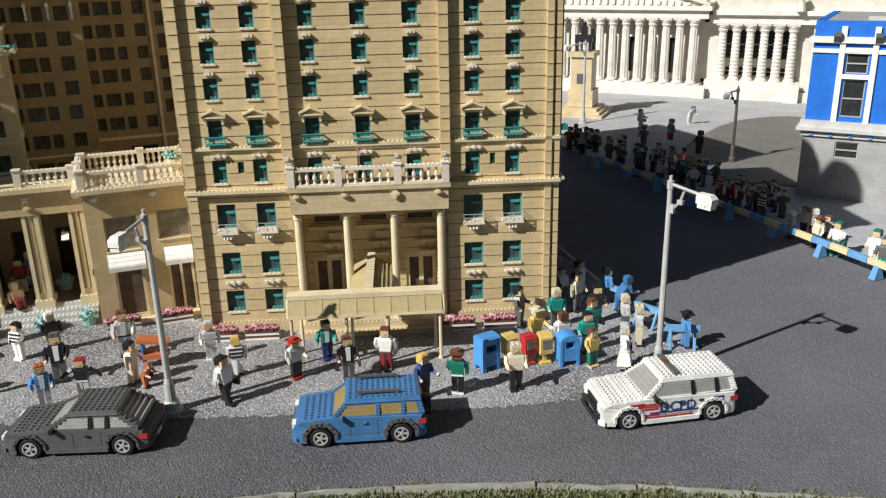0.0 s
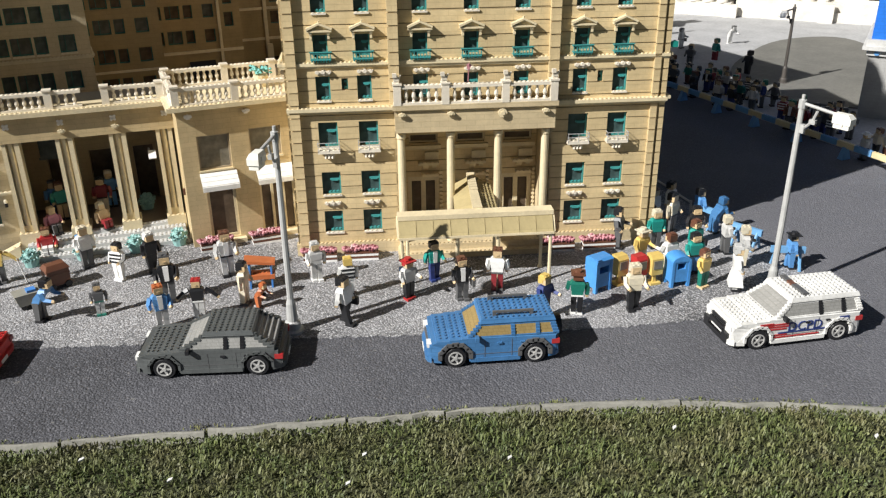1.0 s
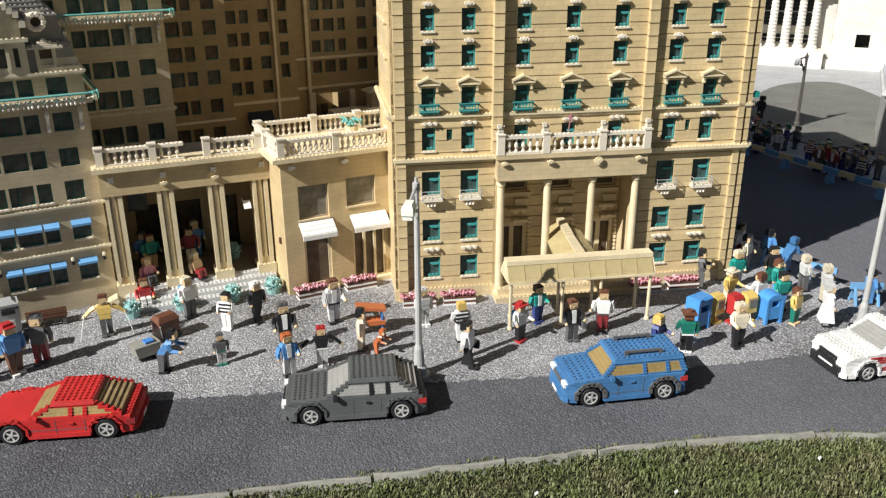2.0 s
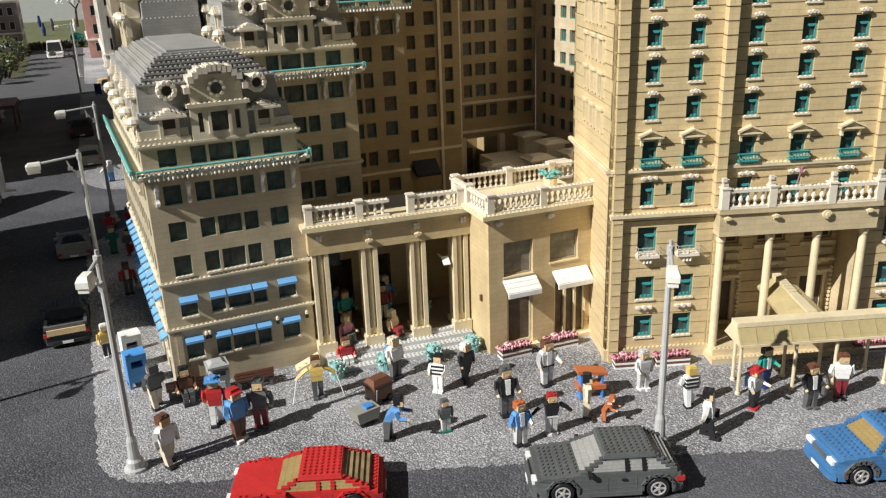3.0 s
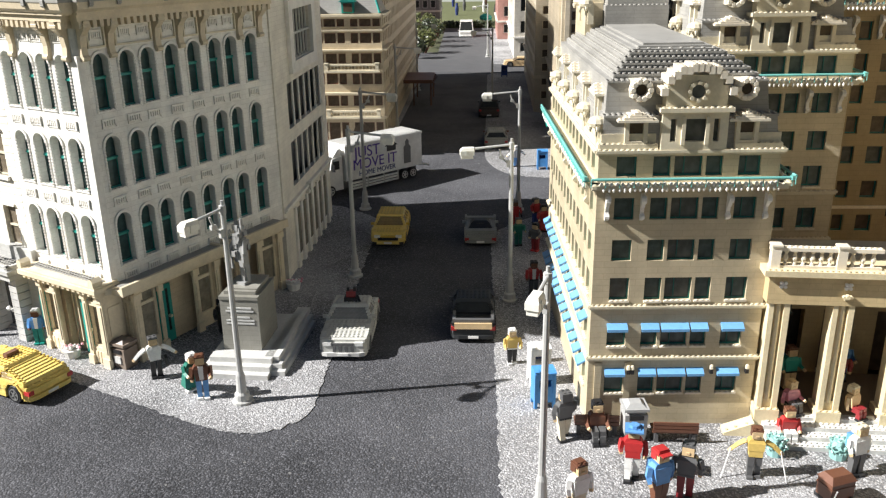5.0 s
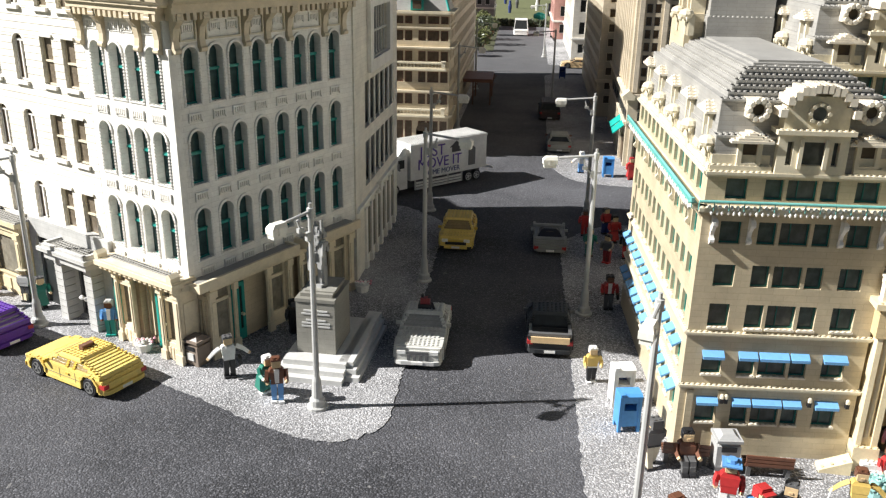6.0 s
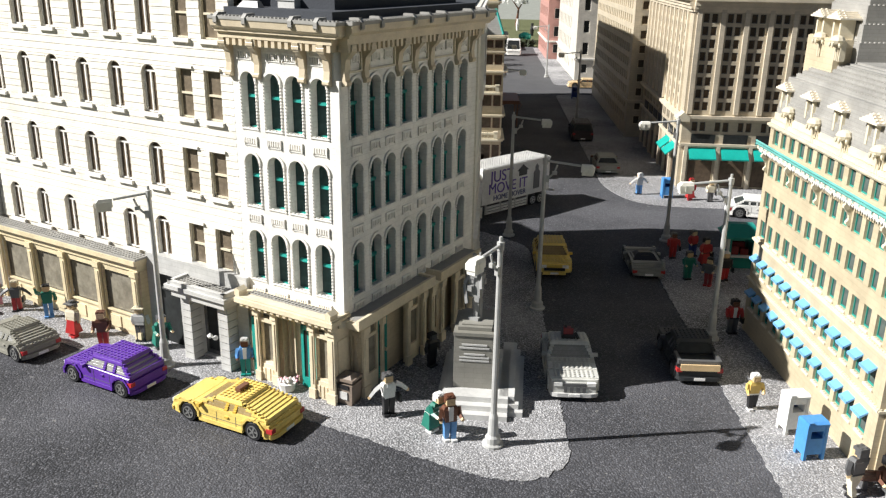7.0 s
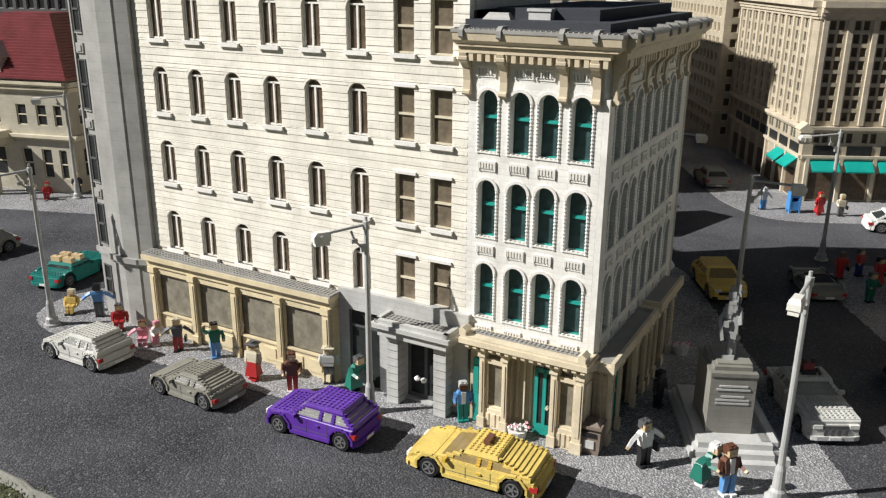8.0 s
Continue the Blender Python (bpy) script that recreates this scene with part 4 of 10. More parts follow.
# ---- mansard-roofed block and the blocks behind it ----
def scroll(parent, m, x, z, mat):
    """A curled bracket below a ledge."""
    outline = [(0, 0.0), (-0.004, 0.002), (-0.0065, 0.008), (-0.004, 0.014), (-0.005, 0.020), (-0.010, 0.026), (-0.013, 0.033), (-0.011, 0.040), (0, 0.042)]
    part("scroll_bracket", shared(("scroll_bracket", mat.name), lambda: Shape().prism(outline, -0.0026, 0.0026, "x").turned(-0.010, 0.034, ((0.0058, -0.0034), (0.0058, 0.0034)), 8, 0, "x").turned(-0.004, 0.007, ((0.0042, -0.0032), (0.0042, 0.0032)), 8, 0, "x"), mat), None, parent, m=m @ Matrix.Translation((x, 0, z)))


def gable_hood():
    """Stepped plates with studs, three steps up to the middle and down again."""
    s = Shape()
    for i, (w, d) in enumerate(((0.028, 0.0), (0.020, 0.001), (0.012, 0.002), (0.005, 0.003))):
        z = 0.042 + i * 0.0034
        s.box(-w, w, -0.010 + d, 0.030, z, z + 0.0034)
        inner = (0.020, 0.012, 0.005, 0.0)[i]
        for y in (-0.0055 + d, 0.0030 + d):
            if inner:
                s.stud_row(-w, -inner, y, z + 0.0034).stud_row(inner, w, y, z + 0.0034)
            else:
                s.stud_row(-w, w, y, z + 0.0034)
    return s


def palm_post():
    """Two slim rods with a drooping knobbed head, before a short pier."""
    s = Shape().rod((-0.0035, 0, 0.004), (-0.0035, 0, 0.036), 0.0016, 6).rod((0.0035, 0, 0.004), (0.0035, 0, 0.036), 0.0016, 6)
    s.turned(0, 0, ((0.004, 0.030), (0.0115, 0.033), (0.0135, 0.038), (0.0105, 0.044), (0.004, 0.047)), 10).box(-0.008, 0.008, 0.004, 0.014, 0.002, 0.036)
    for a in range(6):
        x, y = 0.0115 * math.cos(a * 1.047), 0.0115 * math.sin(a * 1.047)
        s.turned(x, y, ((0.0012, 0.026), (0.0030, 0.030), (0.0030, 0.034)), 6)
    return s


def mansard_block(name, spot, lift, label, low_rows, depth=0.56):
    """Narrow front, long street side; rail ledge, cornices, and a stepped grey mansard roof with dormers."""
    W = 0.258
    f = thing(name, spot, label, "building")
    front, left, right, _ = faces_of(W, depth)
    rows = [(r0, r1) for r0, r1 in low_rows] + [(r0 + lift, r1 + lift) for r0, r1 in ((0.059, 0.101), (0.140, 0.177), (0.216, 0.252), (0.279, 0.312), (0.343, 0.376), (0.408, 0.437))]
    cols = [(0.026, 0.055), (0.078, 0.103), (0.108, 0.148), (0.153, 0.177), (0.199, 0.231)]
    eaves = 0.445 + lift
    holes = [(a, b, c, d) for a, b in cols for c, d in rows]
    base = -0.003
    plain_wall(f, front, 0.0, W, base, eaves, holes, BUFF)
    pitch, n = 0.0405, int((depth - 0.03) / 0.0405)
    side_cols = [(0.018 + i * pitch, 0.018 + i * pitch + (0.024 if i % 3 else 0.028)) for i in range(n)]
    side_holes = [(a, b, c, d) for a, b in side_cols for c, d in rows if not lift or c > 0.3]
    plain_wall(f, left, 0.0, depth - 0.0122, base, eaves, side_holes, BUFF)
    right_holes = [(a, b, c, d) for a, b in side_cols[:4:2] for c, d in rows]
    plain_wall(f, right, 0.0122, depth, base, eaves, right_holes, BUFF)
    part("wall", Shape().box(0.012, W - 0.012, depth - 0.012, depth, base, eaves), BUFF, f)
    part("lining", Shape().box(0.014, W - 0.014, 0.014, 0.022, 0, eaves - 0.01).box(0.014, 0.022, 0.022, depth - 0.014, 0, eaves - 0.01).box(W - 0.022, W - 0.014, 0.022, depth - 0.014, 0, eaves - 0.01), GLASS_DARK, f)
    for m, hs in ((front, holes), (left, side_holes), (right, right_holes)):
        for a, b, c, d in hs:
            z = c - lift
            # the sunlit left side takes the lit teal, the others its shaded copy
            window(f, m, a, b, c, d, TEAL_SHADED if m is not left else TEAL, GLASS_GREY if b - a > 0.035 else GLASS_DIM, "slim", 0.005, PALE_STONE if z < 0.26 else None)
            if 0.0 < z < 0.2 and m is not right and not lift:
                awning(f, m, a - 0.001, b + 0.001, d + 0.001, AWNING_BLUE, 0.009 if m is front else 0.012, 0.007)
    for m, length in ((front, W), (left, depth), (right, depth)):
        for z, out in ((0.118, 0.005), (0.204, 0.005)):
            ledge(f, m, -0.003, length + 0.003, z + lift, 0.0035, out, BUFF_TRIM)
        ledge(f, m, -0.010, length + 0.008, 0.394 + lift, 0.005, 0.018, BUFF_TRIM, "balcony_ledge")
        crumbs = Shape()
        rag = random.Random(5)
        for i in range(int(length / 0.0075)):
            cx, cy, cz = 0.003 + i * 0.0075 + rag.uniform(-0.001, 0.001), -0.0165 + rag.uniform(-0.001, 0.001), 0.394 + lift
            crumbs.turned(cx, cy, ((0.0014, cz + 0.003), (0.0030, cz + 0.005 + rag.uniform(0, 0.002)), (0.0016, cz + 0.0095)), 6)
            crumbs.turned(cx + 0.003, cy - 0.002, ((0.0010, cz - 0.004), (0.0024, cz - 0.001), (0.0010, cz + 0.002)), 5)
        tagged(part("balcony_beading", crumbs, WHITE_TRIM, f, m=m), kind="stuff")
        rail_teal(f, m, -0.012, length + 0.012, 0.409 + lift, 0.020, TEAL_LIGHT)
        if m is left:
            part("balcony_grille", Shape().box(-0.010, length + 0.010, -0.0225, -0.0125, 0.4035 + lift, 0.4055 + lift).stud_row(-0.008, length + 0.008, -0.0175, 0.4055 + lift), TEAL_LIGHT, f, m=m)
        ledge(f, m, -0.004, length + 0.004, 0.443 + lift, 0.004, 0.007, BUFF_TRIM)
    for x in (0.015, 0.066, 0.190, 0.244):
        scroll(f, front, x, 0.342 + lift, WHITE_TRIM)
    for i in range(0, n, 3):
        scroll(f, left, side_cols[i][0] - 0.008, 0.348 + lift, BUFF_TRIM)
    if not lift:
        for x in (0.062, 0.068, 0.190, 0.245):
            part("wall_lantern", shared(("wall_lantern",), lambda: Shape().box(-0.0025, 0.0025, -0.006, 0, -0.010, -0.002).turned(0, -0.004, ((0.0032, -0.002), (0.0032, 0.003), (0.0015, 0.005)), 7, 1), BLACK, BUFF_TRIM), None, f, m=front @ Matrix.Translation((x, 0, 0.103)))
        part("door_recess", Shape().box(0.010, 0.020, -0.003, 0, 0, 0.112).box(0.056, 0.066, -0.003, 0, 0, 0.112), BUFF, f, m=front)
    # mansard: three steep bands with studded ledges, then studded steps and a shallow top
    z, k, kl = eaves + 0.002, 0.004, 0.004
    for height, step, side in ((0.048, 0.014, 0.005), (0.046, 0.015, 0.012), (0.0072, 0.0088, 0.0070), (0.0068, 0.0088, 0.0070), (0.0064, 0.0088, 0.0070), (0.0064, 0.0088, 0.0070), (0.0064, 0.0088, 0.0070)):
        if height > 0.02:
            s = Shape().wedge(kl, W - k, k, depth - k, z, z + height, (kl + 0.002, W - k - 0.006, k + 0.0024, depth - k - 0.006))
        else:
            s = Shape().box(kl, W - k, k, depth - k, z, z + height).stud_grid(kl, kl + 0.008, k + 0.014, depth - k, z + height, 1)
        s.box(kl + 0.001, W - k - 0.005, k - 0.001, k + 0.016, z + height - 0.0032, z + height)
        s.stud_row(kl + 0.003, W - k - 0.005, k + 0.0032, z + height, 1).stud_row(kl + 0.003, W - k - 0.005, k + 0.0112, z + height, 1)
        part("roof_band", s, (ROOF_GREY, ROOF_STUDS), f)
        z, k, kl = z + height, k + step, kl + side
    for i in range(3):
        kk = i * 0.009
        s = Shape().box(kl + kk, W - k - kk, k + kk, depth - k - kk, z, z + 0.0034)
        if i == 0:
            s.stud_row(kl, W - k, k + 0.0045, z + 0.0034, 1, 0.016)
        part("roof_course", s, (ROOF_GREY, ROOF_STUDS), f)
        z += 0.0032
    m = front @ Matrix.Translation((0, 0.0, eaves))
    mid = 0.131
    for x0, x1 in ((0.0, 0.082), (0.190, W)):
        part("parapet", Shape().box(x0, x1, -0.002, 0.012, 0.002, 0.010).stud_row(x0, x1, 0.001, 0.010).box(x0 + 0.003, x1 - 0.002, 0.0035, 0.014, 0.010, 0.024), BUFF_TRIM, f, m=m)
    body_shape = wall_cells(Shape(), mid - 0.046, mid + 0.046, 0.002, 0.056, [(mid - 0.017, mid + 0.017, 0.014, 0.046), (mid - 0.034, mid - 0.026, 0.014, 0.046), (mid + 0.026, mid + 0.034, 0.014, 0.046)], -0.006, 0.006)
    body_shape.box(mid - 0.046, mid + 0.046, 0.006, 0.06, 0.002, 0.056).box(mid - 0.051, mid + 0.051, -0.013, 0.05, 0.056, 0.062).stud_row(mid - 0.05, mid + 0.05, -0.009, 0.062)
    body_shape.box(mid - 0.042, mid + 0.042, -0.004, 0.06, 0.062, 0.092).box(mid - 0.034, mid + 0.034, -0.004, 0.06, 0.092, 0.106).box(mid - 0.019, mid - 0.014, -0.010, -0.006, 0.010, 0.050).box(mid + 0.014, mid + 0.019, -0.010, -0.006, 0.010, 0.050)
    dormer = part("dormer", body_shape, BUFF_TRIM, f, m=m)
    part("dormer_pane", Shape().box(mid - 0.036, mid + 0.036, 0.002, 0.0055, 0.012, 0.047), GLASS_GREY, dormer)
    # stepped, studded hood over the dormer
    for i in range(13):
        q = -1 + 2 * i / 12
        x, top = mid + q * 0.047, 0.083 + 0.039 * math.sqrt(max(0.0, 1 - q * q * 0.97))
        part("hood_block", shared(("hood_block",), lambda: Shape().box(-0.0046, 0.0046, -0.013, 0.030, -0.0105, 0).stud(-0.0004, -0.009, 0.0).stud(-0.0004, -0.001, 0.0).stud(-0.0004, 0.007, 0.0), PALE_STONE), None, dormer, m=Matrix.Translation((x, 0, round(top / 0.0032) * 0.0032)))
    knobs = Shape().ring(mid, 0.084, -0.008, -0.003, 0.0145, 0.0095, 12)
    for i in range(8):
        a = math.pi * i / 4
        knobs.turned(mid + 0.0125 * math.cos(a), 0.084 + 0.0125 * math.sin(a), ((0.0030, -0.011), (0.0030, -0.004)), 6, 0, "y")
    tagged(part("round_window", knobs, BUFF_TRIM, dormer), kind="stuff")
    part("pane", Shape().turned(mid, 0.084, ((0.0092, -0.006), (0.0092, -0.003)), 12, 0, "y"), GLASS_GREY, f, m=m)
    for x in (mid - 0.077, mid + 0.068):
        s = Shape().ring(x, 0.086, -0.003, 0.006, 0.0165, 0.0080, 16).ring(x, 0.086, -0.0055, -0.003, 0.0148, 0.0098, 16).box(x - 0.012, x + 0.012, 0.006, 0.05, 0.074, 0.098)
        for i in range(10):
            a = math.pi * i / 5
            s.turned(x + 0.0122 * math.cos(a), 0.086 + 0.0122 * math.sin(a), ((0.0032, -0.0068), (0.0046, -0.0045), (0.0046, 0.004)), 7, 0, "y")
        ring = part("roof_ring", s, PALE_STONE, f, m=m)
        part("ring_pane", Shape().turned(x, 0.086, ((0.0095, 0.001), (0.0095, 0.0055)), 12, 0, "y"), GLASS_BROWN, ring)
    for x in (mid - 0.080, mid + 0.075):
        mm = m @ Matrix.Translation((x, 0.001, 0.0))
        d = part("small_dormer", shared(("small_dormer",), lambda: wall_cells(Shape(), -0.016, 0.016, 0.008, 0.042, [(-0.010, 0.010, 0.014, 0.040)], -0.002, 0.008).box(-0.015, 0.015, 0.008, 0.04, 0.008, 0.042), BUFF_TRIM), None, f, m=mm)
        part("hood", shared(("dormer_hood",), gable_hood, PALE_STONE), None, d)
        part("pane", shared(("dormer_pane",), lambda: Shape().box(-0.010, 0.010, 0.004, 0.0075, 0.014, 0.040), GLASS_BROWN), None, d)
    lm = left @ Matrix.Translation((0, 0.0, eaves))
    part("side_parapet", Shape().box(0, depth, -0.002, 0.012, 0.002, 0.010).stud_row(0, depth, 0.001, 0.010).box(0.0, depth - 0.02, 0.004, 0.016, 0.010, 0.024), BUFF_TRIM, f, m=lm)
    for i in range(5):
        x = depth - 0.063 - i * 0.1155
        if x < 0.02:
            break
        hm = lm @ Matrix.Translation((x, 0.006, 0.030))
        hood = part("roof_hood", shared(("dormer_hood",), gable_hood, PALE_STONE), None, f, m=hm)
        part("hood_post", shared(("hood_post",), lambda: Shape().box(-0.016, -0.010, -0.002, 0.024, 0.006, 0.042).box(0.010, 0.016, -0.002, 0.024, 0.006, 0.042).box(-0.010, 0.010, 0.010, 0.024, 0.006, 0.042), BUFF_TRIM), None, hood)
        part("palm_post", shared(("palm_post",), palm_post, BUFF_TRIM), None, f, m=lm @ Matrix.Translation((x + 0.045, -0.002, 0)))
    return f


corner = mansard_block("corner_house", at(-0.612, 1.789, 0, 2), 0.0, "buff toy-brick corner house with blue awnings and a grey mansard roof", [])
# grey-tiled rear wing that rises out of the corner house's roof, with its own hoods on the street side
z = 0.56
for k, (top, inset) in enumerate(((0.617, 0.0), (0.648, 0.004), (0.680, 0.008), (0.712, 0.012))):
    s = Shape().box(0.072 + inset, 0.186, 0.404 + inset, 0.555, z, top).stud_row(0.072 + inset, 0.186, 0.4075 + inset, top, 1)
    part("wing_band", s.stud_grid(0.072 + inset, 0.080 + inset, 0.415, 0.555, top, 1), (ROOF_GREY, ROOF_STUDS), corner)
    z = top
part("wing_wall", Shape().box(0.040, 0.0715, 0.425, 0.545, 0.545, 0.620).stud_grid(0.040, 0.056, 0.425, 0.545, 0.620), BUFF, corner)
for y in (0.450, 0.520):
    wm = pose(0.044, y, 0.582, 0, 0, -90)
    hood = part("roof_hood", shared(("dormer_hood",), gable_hood, PALE_STONE), None, corner, m=wm @ Matrix.Translation((0, 0.006, 0.030)))
    part("hood_post", SHARED[("hood_post",)], None, hood)
    part("palm_post", SHARED[("palm_post",)], None, corner, m=wm @ Matrix.Translation((0.034, -0.006, 0)))
mansard_block("mansard_house", at(-0.425, 2.035, 0, 2), 0.107, "second buff mansard house with a teal rail, behind the corner house", [(0.04, 0.075), (0.095, 0.13)], 0.5)


def court_wall(parent, m, width, z1, holes, mat, frame=TEAL_SHADED):
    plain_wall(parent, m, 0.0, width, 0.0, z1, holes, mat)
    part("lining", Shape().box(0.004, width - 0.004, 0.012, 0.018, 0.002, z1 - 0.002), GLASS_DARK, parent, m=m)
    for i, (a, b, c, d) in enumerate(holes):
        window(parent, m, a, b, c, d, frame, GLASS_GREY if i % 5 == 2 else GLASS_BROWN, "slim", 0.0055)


def court_blocks():
    """Stepped ochre blocks that close the courtyard behind the colonnade."""
    def grid(cols, top, pitch, h, z_max, n):
        return [(a, b, top - i * pitch - h, top - i * pitch) for a, b in cols for i in range(-4, n) if top - i * pitch < z_max]
    tops = (0.231, 0.297, 0.363, 0.419, 0.475, 0.531, 0.587, 0.643, 0.699, 0.755)
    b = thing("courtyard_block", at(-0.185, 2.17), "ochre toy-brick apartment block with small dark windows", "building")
    court_wall(b, at(0, 0), 0.173, 0.79, [(p, q, z - 0.0325, z) for p, q in ((0.003, 0.022), (0.031, 0.068), (0.075, 0.097), (0.120, 0.149)) for z in tops], OCHRE_SHADED)
    part("wall", Shape().box(0.161, 0.173, 0.0125, 0.40, 0, 0.79), OCHRE_SHADED, b)
    part("wall", Shape().box(0, 0.012, 0.0185, 0.40, 0, 0.79), OCHRE_SHADED, b)
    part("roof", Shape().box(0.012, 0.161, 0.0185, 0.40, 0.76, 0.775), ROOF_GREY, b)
    part("string_course", Shape().box(0, 0.174, -0.004, 0, 0.244, 0.249), SAND_TRIM, b)
    ledge(b, at(0, 0), -0.010, 0.183, 0.611, 0.005, 0.018, BUFF_TRIM, "balcony_ledge")
    crumbs = Shape()
    for i in range(25):
        crumbs.turned(0.002 + i * 0.0075, -0.0165, ((0.0014, 0.614), (0.0030, 0.6165), (0.0016, 0.6205)), 6).turned(0.005 + i * 0.0075, -0.0185, ((0.0010, 0.607), (0.0024, 0.610), (0.0010, 0.613)), 5)
    tagged(part("balcony_beading", crumbs, WHITE_TRIM, b), kind="stuff")
    rail_teal(b, at(0, 0), -0.010, 0.188, 0.629, 0.020, TEAL_LIGHT)
    for x in (0.063, 0.109, 0.158):
        scroll(b, at(0, 0), x, 0.556, WHITE_TRIM)
    tops = (0.294, 0.356, 0.4175, 0.473, 0.529, 0.5845, 0.640)
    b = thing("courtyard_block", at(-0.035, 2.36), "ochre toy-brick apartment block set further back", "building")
    court_wall(b, at(0, 0), 0.240, 0.685, [(p, q, z - 0.033, z) for p, q in ((0.025, 0.046), (0.055, 0.091), (0.100, 0.122), (0.147, 0.174)) for z in tops] + [(0.199, 0.222, z - 0.036, z) for z in (0.333, 0.389, 0.445, 0.501, 0.557, 0.613)], OCHRE_SHADED)
    part("wall", Shape().box(0.228, 0.240, 0.0185, 0.05, 0, 0.685), OCHRE_SHADED, b)
    # unseen blocks behind, sized so their shadow edge falls on the sunlit wall
    part("rear_wing", Shape().box(0.0, 0.240, 0.05, 0.11, 0, 0.69), OCHRE_SHADED, b)
    part("rear_tower", Shape().box(0.0, 0.240, 0.1104, 0.30, 0, 0.895), OCHRE_SHADED, b)
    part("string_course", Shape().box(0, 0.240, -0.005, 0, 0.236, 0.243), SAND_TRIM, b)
    part("pilaster", Shape().box(0.182, 0.189, -0.004, 0, 0, 0.685), SAND_TRIM, b)
    part("awning", Shape().prism([(0.0, 0.215), (-0.035, 0.185), (-0.035, 0.178), (0.0, 0.19)], 0.100, 0.165, "x"), BLACK, b)
    part("roof", Shape().box(0.012, 0.228, 0.0185, 0.05, 0.665, 0.68), ROOF_GREY, b)
    b = thing("courtyard_block", at(0.24, 2.65), "ochre toy-brick block with triple windows over an archway", "building")
    holes = [(p, q, z - 0.0365, z) for p, q in ((0.105, 0.132), (0.143, 0.176), (0.189, 0.212), (0.250, 0.280), (0.304, 0.332)) for z in (0.283, 0.3445, 0.406, 0.4675, 0.529, 0.5905, 0.652, 0.7135, 0.775)]
    arch = (0.104, 0.213, 0.0, 0.184)
    plain_wall(b, at(0, 0), 0.0, 0.345, 0.0, 0.86, holes + [arch], OCHRE_SHADED)
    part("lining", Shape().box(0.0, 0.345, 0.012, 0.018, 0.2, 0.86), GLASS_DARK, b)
    part("arch_wall", Shape().box(0.0, 0.345, 0.15, 0.16, 0, 0.2).box(0.100, 0.1035, 0.012, 0.15, 0, 0.2).box(0.2135, 0.217, 0.012, 0.15, 0, 0.2), OCHRE_SHADED, b)
    part("inner_door", Shape().box(0.13, 0.160, 0.146, 0.150, 0, 0.12).box(0.175, 0.195, 0.146, 0.150, 0.05, 0.12), GLASS_BROWN, b)
    for i, (p, q, z0, z1) in enumerate(holes):
        window(b, at(0, 0), p, q, z0, z1, TEAL_SHADED, GLASS_GREY if i % 7 == 3 else GLASS_BROWN, "slim", 0.0055)
    for z in (0.209, 0.296):
        part("string_course", Shape().box(0, 0.345, -0.006, 0, z - 0.007, z), SAND_TRIM, b)
    part("pilaster", Shape().box(0.084, 0.094, -0.008, 0, 0, 0.86), SAND_TRIM, b)
    for x0 in (0.085, 0.214):
        part("pier", Shape().box(x0, x0 + 0.018, -0.014, 0, 0, 0.19), SAND_TRIM, b)
    b = thing("courtyard_block", pose(0.585, 2.649, 0, 0, 0, -90), "sunlit pale ochre toy-brick wall with paired teal windows", "building")
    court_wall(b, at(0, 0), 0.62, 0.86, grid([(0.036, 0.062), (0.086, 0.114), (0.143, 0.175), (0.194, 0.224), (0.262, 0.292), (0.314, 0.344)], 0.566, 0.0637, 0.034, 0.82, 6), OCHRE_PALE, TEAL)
    part("wall", Shape().box(0.0, 0.62, 0.40, 0.412, 0, 0.86), OCHRE_PALE, b)
    part("roof", Shape().box(0, 0.62, 0.0185, 0.40, 0.80, 0.82), ROOF_GREY, b)
    # low stepped pavilions in the court
    p = thing("court_pavilion", at(0, 0), "low tan stepped roofs with pale caps inside the court", "pavilion")
    for x, y, h in ((0.505, 2.54, 0.21), (0.500, 2.40, 0.215), (0.395, 2.29, 0.205), (0.425, 2.225, 0.20), (0.515, 2.30, 0.205), (0.27, 2.235, 0.20), (0.33, 2.40, 0.17)):
        part("pier", shared(("court_pier", h), lambda: Shape().box(-0.028, 0.028, -0.022, 0.022, 0, h - 0.012).box(-0.040, 0.040, -0.032, 0.032, h - 0.012, h - 0.007).wedge(-0.037, 0.037, -0.029, 0.029, h - 0.007, h, (-0.022, 0.022, -0.016, 0.016)), PAVILION), None, p, m=Matrix.Translation((x, y, 0)))
    part("terrace", Shape().box(0.36, 0.56, 2.20, 2.58, 0, 0.15), PAVILION, p)


court_blocks()


TAUPE = plain_plastic("taupe_plastic", (0.40, 0.33, 0.235))


